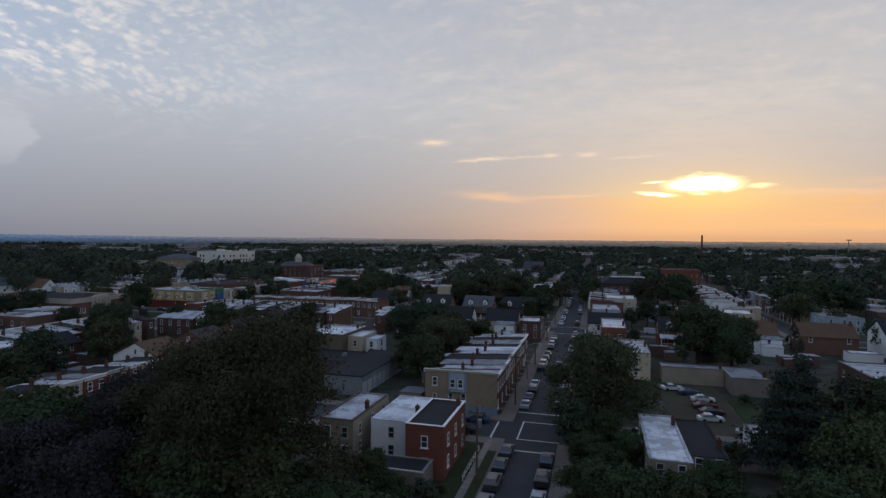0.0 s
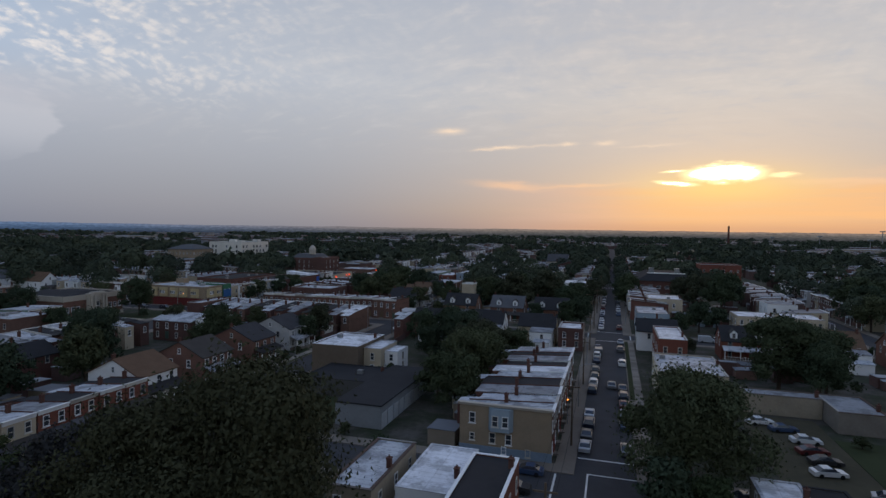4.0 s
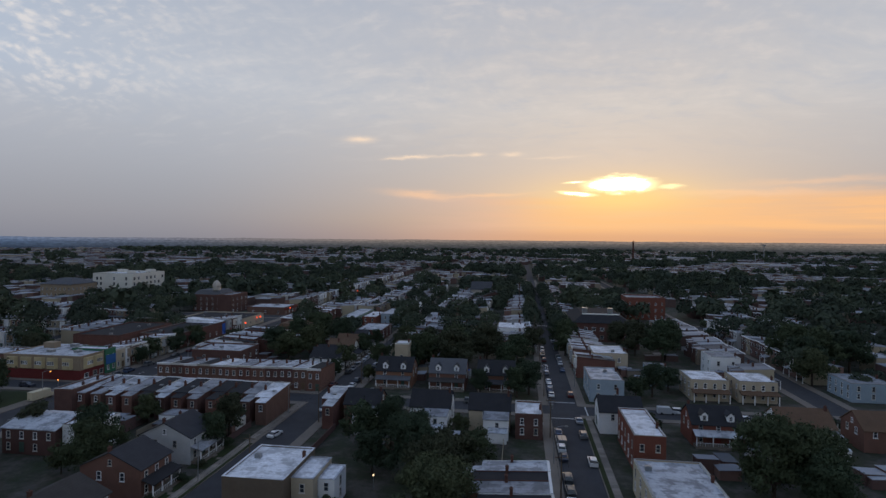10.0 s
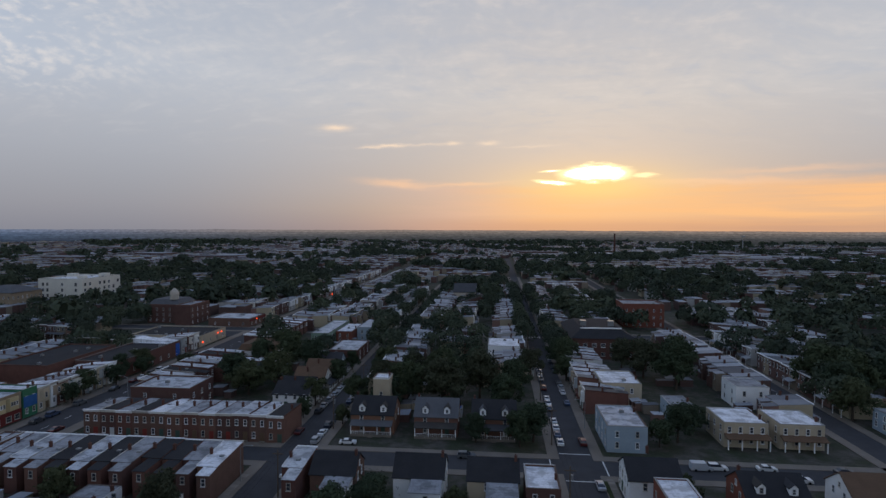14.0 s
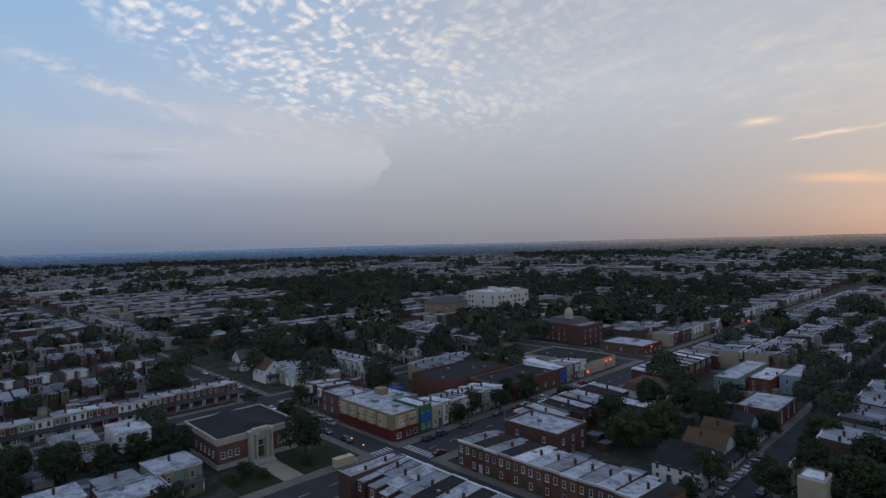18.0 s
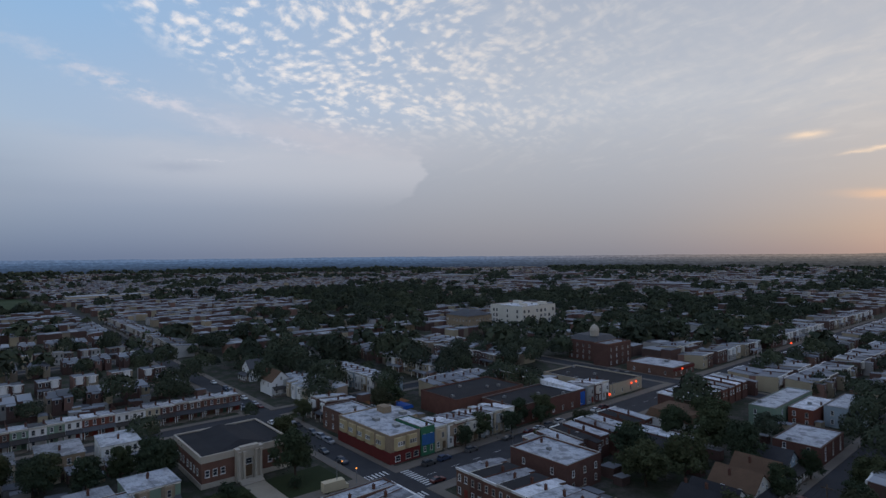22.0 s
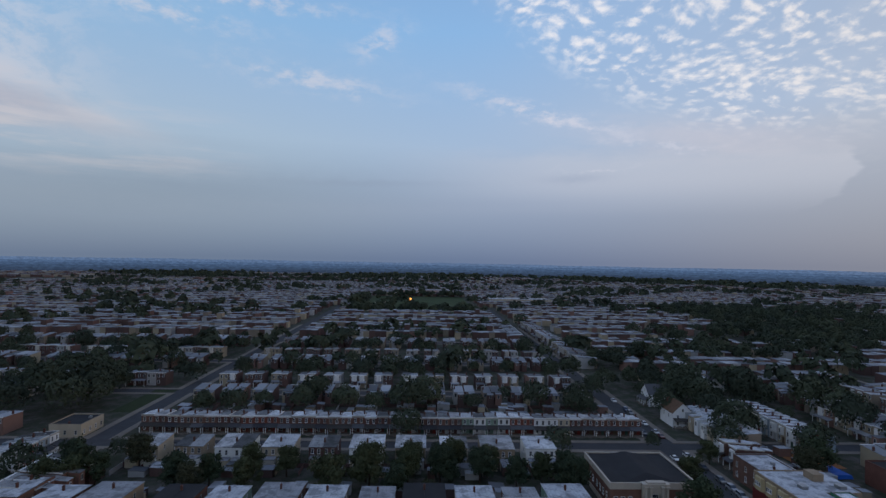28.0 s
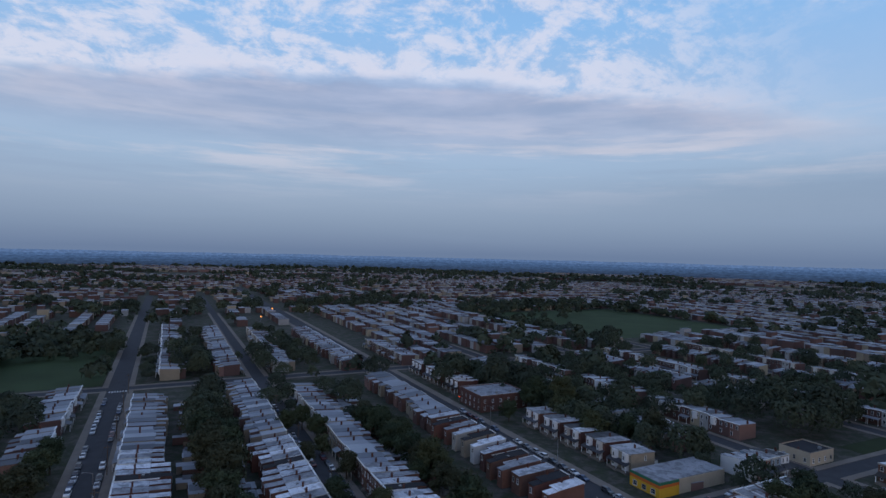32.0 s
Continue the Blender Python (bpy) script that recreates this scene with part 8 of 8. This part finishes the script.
def far_blocks(name, lo, hi, pitch, length, seed):
    """Whole rows of houses on the plain between two distances, each row one long block."""
    r = np.random.default_rng(seed)
    x, y = np.meshgrid(np.arange(-hi - 60, hi, length + 3), np.arange(-hi + 100, hi + 100, pitch))
    x, y = x.ravel() + r.uniform(-5, 5, x.size), y.ravel() + r.uniform(-5, 5, x.size)
    d = np.hypot(x + 40, y - 100)
    f = np.sin(x * 0.006 + 1.3 * np.sin(y * 0.005)) + np.sin(y * 0.008 + 1.7 * np.sin(x * 0.004))
    ok = (d > lo) & (d < hi) & (f > -1.1) & (r.random(x.size) < 0.85) & ((x < 900) | (y > 600))
    turn = (np.sin(x * 0.002) + np.sin(y * 0.0023) > 0)[ok]
    half = np.where(turn[:, None], (length / 2, 6.0), (6.0, length / 2)) * r.uniform(0.7, 1.05, (ok.sum(), 1))
    boxes(name, np.stack([x[ok], y[ok]], 1), half, r.uniform(6, 8.5, ok.sum()), "rows of houses far out on the plain")


far_blocks("far_blocks", 1700, 2490, 32, 26, 71)


def far_sheds(name, n, x0, y0, x1, y1, seed):
    r = np.random.default_rng(seed)
    c = np.stack([r.uniform(x0, x1, n), r.uniform(y0, y1, n)], 1)
    half = np.stack([r.uniform(14, 42, n), r.uniform(9, 24, n)], 1)
    ok = np.abs(c[:, 0] + 9.8) > 52
    boxes(name, c[ok], half[ok], r.uniform(6, 9.5, ok.sum()), "long low sheds on the plain beyond the town")


far_sheds("far_sheds", 120, 60, 1020, 900, 1740, 3)
far_sheds("far_sheds", 60, -1600, 900, -400, 1700, 4)


def far_trees(name, x, y, h, quads, size, label, seed):
    """Crowns of outward-facing leaf clumps; the trees are dealt out over three leaf colours."""
    r = np.random.default_rng(seed)
    kind = r.choice(3, len(x), p=(0.5, 0.2, 0.3))
    for i in range(3):
        xs, ys, hs = x[kind == i], y[kind == i], h[kind == i] * r.uniform(0.75, 1.25, (kind == i).sum())
        n = len(xs)
        d = r.normal(size=(n, quads, 3))
        d[..., 2] = np.where(d[..., 2] < -0.3, -d[..., 2], d[..., 2])
        d /= np.linalg.norm(d, axis=2)[..., None]
        wide = hs * r.uniform(0.38, 0.56, n)
        lump = 1 + 0.2 * np.sin(d[..., 0] * 4 + xs[:, None]) * np.sin(d[..., 1] * 4 + ys[:, None]) + 0.12 * np.sin(d[..., 2] * 6 + xs[:, None])
        rad = np.stack([wide, wide, hs * 0.5], 1)[:, None, :] * (r.uniform(0.78, 1.05, (n, quads)) * lump)[..., None]
        p = np.stack([xs, ys, hs * 0.5], 1)[:, None, :] + d * rad
        u = np.cross(d + 0.45 * r.normal(size=d.shape), r.normal(size=d.shape))
        u /= np.linalg.norm(u, axis=2)[..., None]
        w = np.cross(d + 0.4 * r.normal(size=d.shape), u)
        w /= np.linalg.norm(w, axis=2)[..., None]
        s = (hs * size)[:, None, None] * r.uniform(0.7, 1.3, (n, quads, 1))
        v = np.stack([p + s * (a * u + b * w) for a, b in ((-0.6, -0.4), (0.65, -0.3), (0.0, 0.7))], 2).reshape(-1, 3)
        me = bpy.data.meshes.new(name)
        me.from_pydata(v.tolist(), [], np.arange(n * quads * 3).reshape(-1, 3).tolist())
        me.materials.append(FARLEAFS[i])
        tagged(new(name, me), label, "trees", "", "stuff")


def scatter(n, x0, y0, x1, y1, seed, rects=(), clump=0.5, rmin=0):
    r = np.random.default_rng(seed)
    x, y = r.uniform(x0, x1, n), r.uniform(y0, y1, n)
    f = np.sin(x * 0.013 + 1.3 * np.sin(y * 0.009)) + np.sin(y * 0.017 + 1.7 * np.sin(x * 0.011)) + 0.7 * np.sin(x * 0.037 + y * 0.029)
    d = np.hypot(x + 40, y - 100)
    ok = (f > clump) & (d < 1960) & (d > rmin) & ~inside(x, y, PARKS, -6)
    for cx, h, a, b in LONG.values():
        ok &= ~((np.abs(x - cx) < h + 4) & (y > a) & (y < b))
    for cy, h, a, b in CROSS.values():
        ok &= ~((np.abs(y - cy) < h + 4) & (x > a) & (x < b))
    return x[ok], y[ok]


far_trees("street_trees", *np.array(FAR_OFF).T, 1200, 0.058, "dark leafy trees along the farther streets", 55)
for i, (x0, y0, x1, y1) in enumerate(WOODS):
    r = np.random.default_rng(40 + i)
    n = int((x1 - x0) * (y1 - y0) / (260 if x1 > 60 else 125))
    x, y = r.uniform(x0, x1, n), r.uniform(y0, y1, n)
    ok = np.abs(x + 10.5) > 8.5
    ok &= (np.abs(x + 85) > 9.5) & (np.abs(x + 163.5) > 14) & (np.abs(x - 72) > 8) & (np.abs(y - 386) > 9)
    ok &= r.random(n) < 0.12 + 0.88 * np.sin(x * 0.04 + 2 * np.sin(y * 0.03)) ** 2
    x, y = x[ok], y[ok]
    far_trees("wood", x, y, np.random.default_rng(60 + i).uniform(8, 15, len(x)), 330, 0.1, "dense dark belt of summer trees among houses", 80 + i)
x, y = scatter(4600, -345, 400, 700, 1700, 15, clump=0.6, rmin=300)
far_trees("far_trees", x, y, np.random.default_rng(16).uniform(8, 14.5, len(x)), 190, 0.13, "belts of dark trees between northern streets", 17)
x, y = scatter(17000, -1900, -1850, 900, 2000, 9, rmin=330, clump=0.35)
far_trees("far_trees", x, y, np.random.default_rng(10).uniform(7.5, 15, len(x)), 64, 0.23, "scattered dark trees between distant rows of houses", 11)
r = np.random.default_rng(33)
a, d = r.uniform(0, TAU, 15000), np.sqrt(r.uniform(1900 ** 2, 2490 ** 2, 15000))
x, y = -40 + d * np.cos(a), 100 + d * np.sin(a)
f = np.sin(x * 0.005 + 1.3 * np.sin(y * 0.004)) + np.sin(y * 0.007 + 1.7 * np.sin(x * 0.005)) + 0.6 * np.sin(x * 0.021 + y * 0.017)
x, y = x[f > 0.1], y[f > 0.1]
far_trees("far_trees", x, y, r.uniform(9, 15, len(x)), 16, 0.5, "woods and tree belts far out on the plain", 34)
x, y = scatter(900, 80, 100, 700, 1000, 12, clump=0.7, rmin=180)
far_trees("far_trees", x, y, np.random.default_rng(13).uniform(8, 14.5, len(x)), 240, 0.12, "scattered dark trees between houses", 14)
# gardens and yards with their trees, behind rows that the camera never passes near
gx, gy = [], []
r = np.random.default_rng(21)
for x0, x1, y0, y1, n in ((-374, -360, -228, 205, 28), (-402, -388, -228, 205, 26), (-478, -448, -228, 205, 46), (-318, -308, 10, 205, 7), (-520, -330, -230, -20, 60), (72, 150, 230, 380, 34), (20, 50, 395, 470, 12), (-70, -30, 300, 380, 14), (84, 220, 110, 230, 70),
                          (-470, -280, 228, 300, 70), (-300, -240, 330, 420, 30), (-250, -199, 304, 335, 12), (-262, -200, -230, -60, 50), (-322, -268, -220, -75, 60), (-232, -200, -225, -70, 40), (-60, -40, -440, -260, 26), (-236, -210, -60, 0, 8), (14, 40, -230, -90, 22), (-125, -108, -420, -260, 22), (-150, -100, 395, 600, 24), (-60, -30, 400, 600, 20), (10, 60, 470, 620, 24)):
    gx.append(r.uniform(x0, x1, n))
    gy.append(r.uniform(y0, y1, n))
gx, gy = np.concatenate(gx), np.concatenate(gy)
far_trees("garden_trees", gx, gy, r.uniform(6.5, 12.5, len(gx)), 760, 0.072, "dark garden trees between rows of houses", 22)
EARTH = material("dry_earth", [(0.2, 0.165, 0.11)], 0.95, grain=0.4, stain=0.4)
patch("bare_pitch", EARTH, "worn bare earth of a ball pitch", "earth", (-985, 36, -905, 62), (-858, 150, -815, 186), (-842, 30, -806, 44), z=0.03)
flat_block("far_store", "long low pinkish store beyond the playing field", "building", -1230, 70, -1175, 170, 9, material("pink_render", [(0.4, 0.3, 0.26)], 0.9, grain=1.0, stain=0.2), ROOFG, 0.6, ())
flat_block("far_store", "long low pale store beyond the playing field", "building", -1010, 225, -960, 330, 8, CREAM, ROOFS, 0.6, ())
for i, (x0, y0, x1, y1) in enumerate(PARKS):
    patch("park_lawn", FIELD, "mown green playing field", "lawn", (x0, y0, x1, y1), z=0.01 + 0.004 * i)
    r = np.random.default_rng(90 + i)
    t = r.uniform(0, 1, 160)
    e = r.integers(0, 3, 160)
    x = np.where(e == 0, x0 - 5 + r.uniform(-8, 8, 160), np.where(e == 1, x0 + t * (x1 - x0), x1 + r.uniform(-6, 8, 160)))
    y = np.where(e == 1, y0 - 8 + r.uniform(-10, 6, 160), y0 + t * (y1 - y0))
    x[:18], y[:18] = r.uniform(x0 + 8, x1 - 8, 18), r.uniform(y0 + 6, y0 + 0.45 * (y1 - y0), 18)
    ok = np.abs(x + 9.8) > 9
    far_trees("park_trees", x[ok], y[ok], r.uniform(7, 13, ok.sum()), 120, 0.2, "trees along the edge of a playing field", 100 + i)


# ---------------------------------------------------------------- haze-blue distance
def distance_ring(name, radius, height, cool, warm, seed):
    """A glowing backdrop of far trees and roofs against the sky, round the whole place, with haze painted in."""
    r = np.random.default_rng(seed)
    k = 2400
    a = np.arange(k) / k * TAU
    top = height - 2.0 + 0.9 * np.sin(a * 13 + seed) + 0.9 * np.sin(a * 41 + seed * 2)
    for cells, size in ((170, 3.2), (410, 2.4), (900, 1.6)):
        at, lift = np.sort(r.uniform(0, TAU, cells)), r.uniform(0, 1, cells) ** 2
        i = np.searchsorted(at, a) % cells
        span = (at[i] - at[i - 1]) % TAU
        top += size * lift[i] * np.sqrt(np.clip(1 - (2 * ((a - at[i - 1]) % TAU) / span - 1) ** 2, 0, 1))
    xy = np.stack([radius * np.cos(a) - 60, radius * np.sin(a) + 100], 1)
    v = np.concatenate([np.c_[xy, np.full(k, -0.04)], np.c_[xy, top]])
    i = np.arange(k)
    me = bpy.data.meshes.new(name)
    me.from_pydata(v.tolist(), [], np.stack([i, (i + 1) % k, (i + 1) % k + k, i + k], 1).tolist())
    m = bpy.data.materials.new("distance")
    m.use_nodes = True
    n = Net(m.node_tree)
    pos = n.node("ShaderNodeNewGeometry").outputs["Position"]
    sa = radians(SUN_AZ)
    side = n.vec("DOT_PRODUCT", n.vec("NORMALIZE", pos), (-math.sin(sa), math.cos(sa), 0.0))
    # haze is painted into the glow, warmer on the side of the sun
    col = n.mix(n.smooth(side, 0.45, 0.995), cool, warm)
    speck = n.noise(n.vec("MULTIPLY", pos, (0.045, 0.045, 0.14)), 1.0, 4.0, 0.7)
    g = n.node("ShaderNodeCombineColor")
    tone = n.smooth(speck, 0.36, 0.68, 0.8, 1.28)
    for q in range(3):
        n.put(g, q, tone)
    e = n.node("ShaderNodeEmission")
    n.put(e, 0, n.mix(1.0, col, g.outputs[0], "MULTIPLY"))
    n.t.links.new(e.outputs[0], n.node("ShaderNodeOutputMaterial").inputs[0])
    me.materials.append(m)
    return tagged(new(name, me), "hazy blue distance of trees and roofs", "backdrop", "", "structure")


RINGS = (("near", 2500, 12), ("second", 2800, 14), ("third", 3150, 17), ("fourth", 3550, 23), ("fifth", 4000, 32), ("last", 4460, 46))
# painted haze, paler ring by ring: away from the sun, then towards it
HAZE_COOL = (lin(46, 59, 79), lin(51, 66, 89), lin(56, 74, 100), lin(63, 83, 112), lin(72, 94, 126), lin(86, 108, 141))
HAZE_WARM = (lin(52, 55, 59), lin(61, 63, 67), lin(71, 72, 75), lin(84, 83, 84), lin(101, 96, 95), lin(124, 114, 109))
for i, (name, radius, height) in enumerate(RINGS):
    distance_ring("backdrop_" + name, radius, height, HAZE_COOL[i], HAZE_WARM[i], i + 1)

# ---------------------------------------------------------------- paving slabs beside the streets that are passed over
def slab_data(w, l):
    bm = bmesh.new()
    loft(bm, [[(s * (w / 2 - k), t * (l / 2 - k), z) for s, t in ((-1, -1), (1, -1), (1, 1), (-1, 1))] for k, z in ((0.0, 0.0), (0.0, 0.03), (0.03, 0.045))])
    return data(bm, "slab", SLAB)


def slabs(x0, x1, y0, y1, step):
    me = slab_data(x1 - x0, step - 0.06)
    y = y0 + step / 2
    while y < y1:
        for a, b, c, e, ob in PAVED:
            if a - 0.05 < x0 and x1 < c + 0.05 and b < y - step / 2 and y + step / 2 < e:
                part("slab", me, None, ob, m=pose((x0 + x1) / 2, y, 0.148 + 0.006 * math.sin(y * 7.0), 0.3 * math.sin(y * 3.1), 0.3 * math.cos(y * 5.3)))
        y += step


slabs(-4.25, -2.75, 103, 206, 1.5)
slabs(-16.95, -15.95, 58, 91, 1.5)
slabs(-91.1, -89.3, 101, 200, 1.8)
patch("grass_verge", GRASS, "grass verge between slab path and kerb", "lawn", (-5.3, 141, -4.3, 205), (-89.2, 104, -88.45, 172), z=0.172)
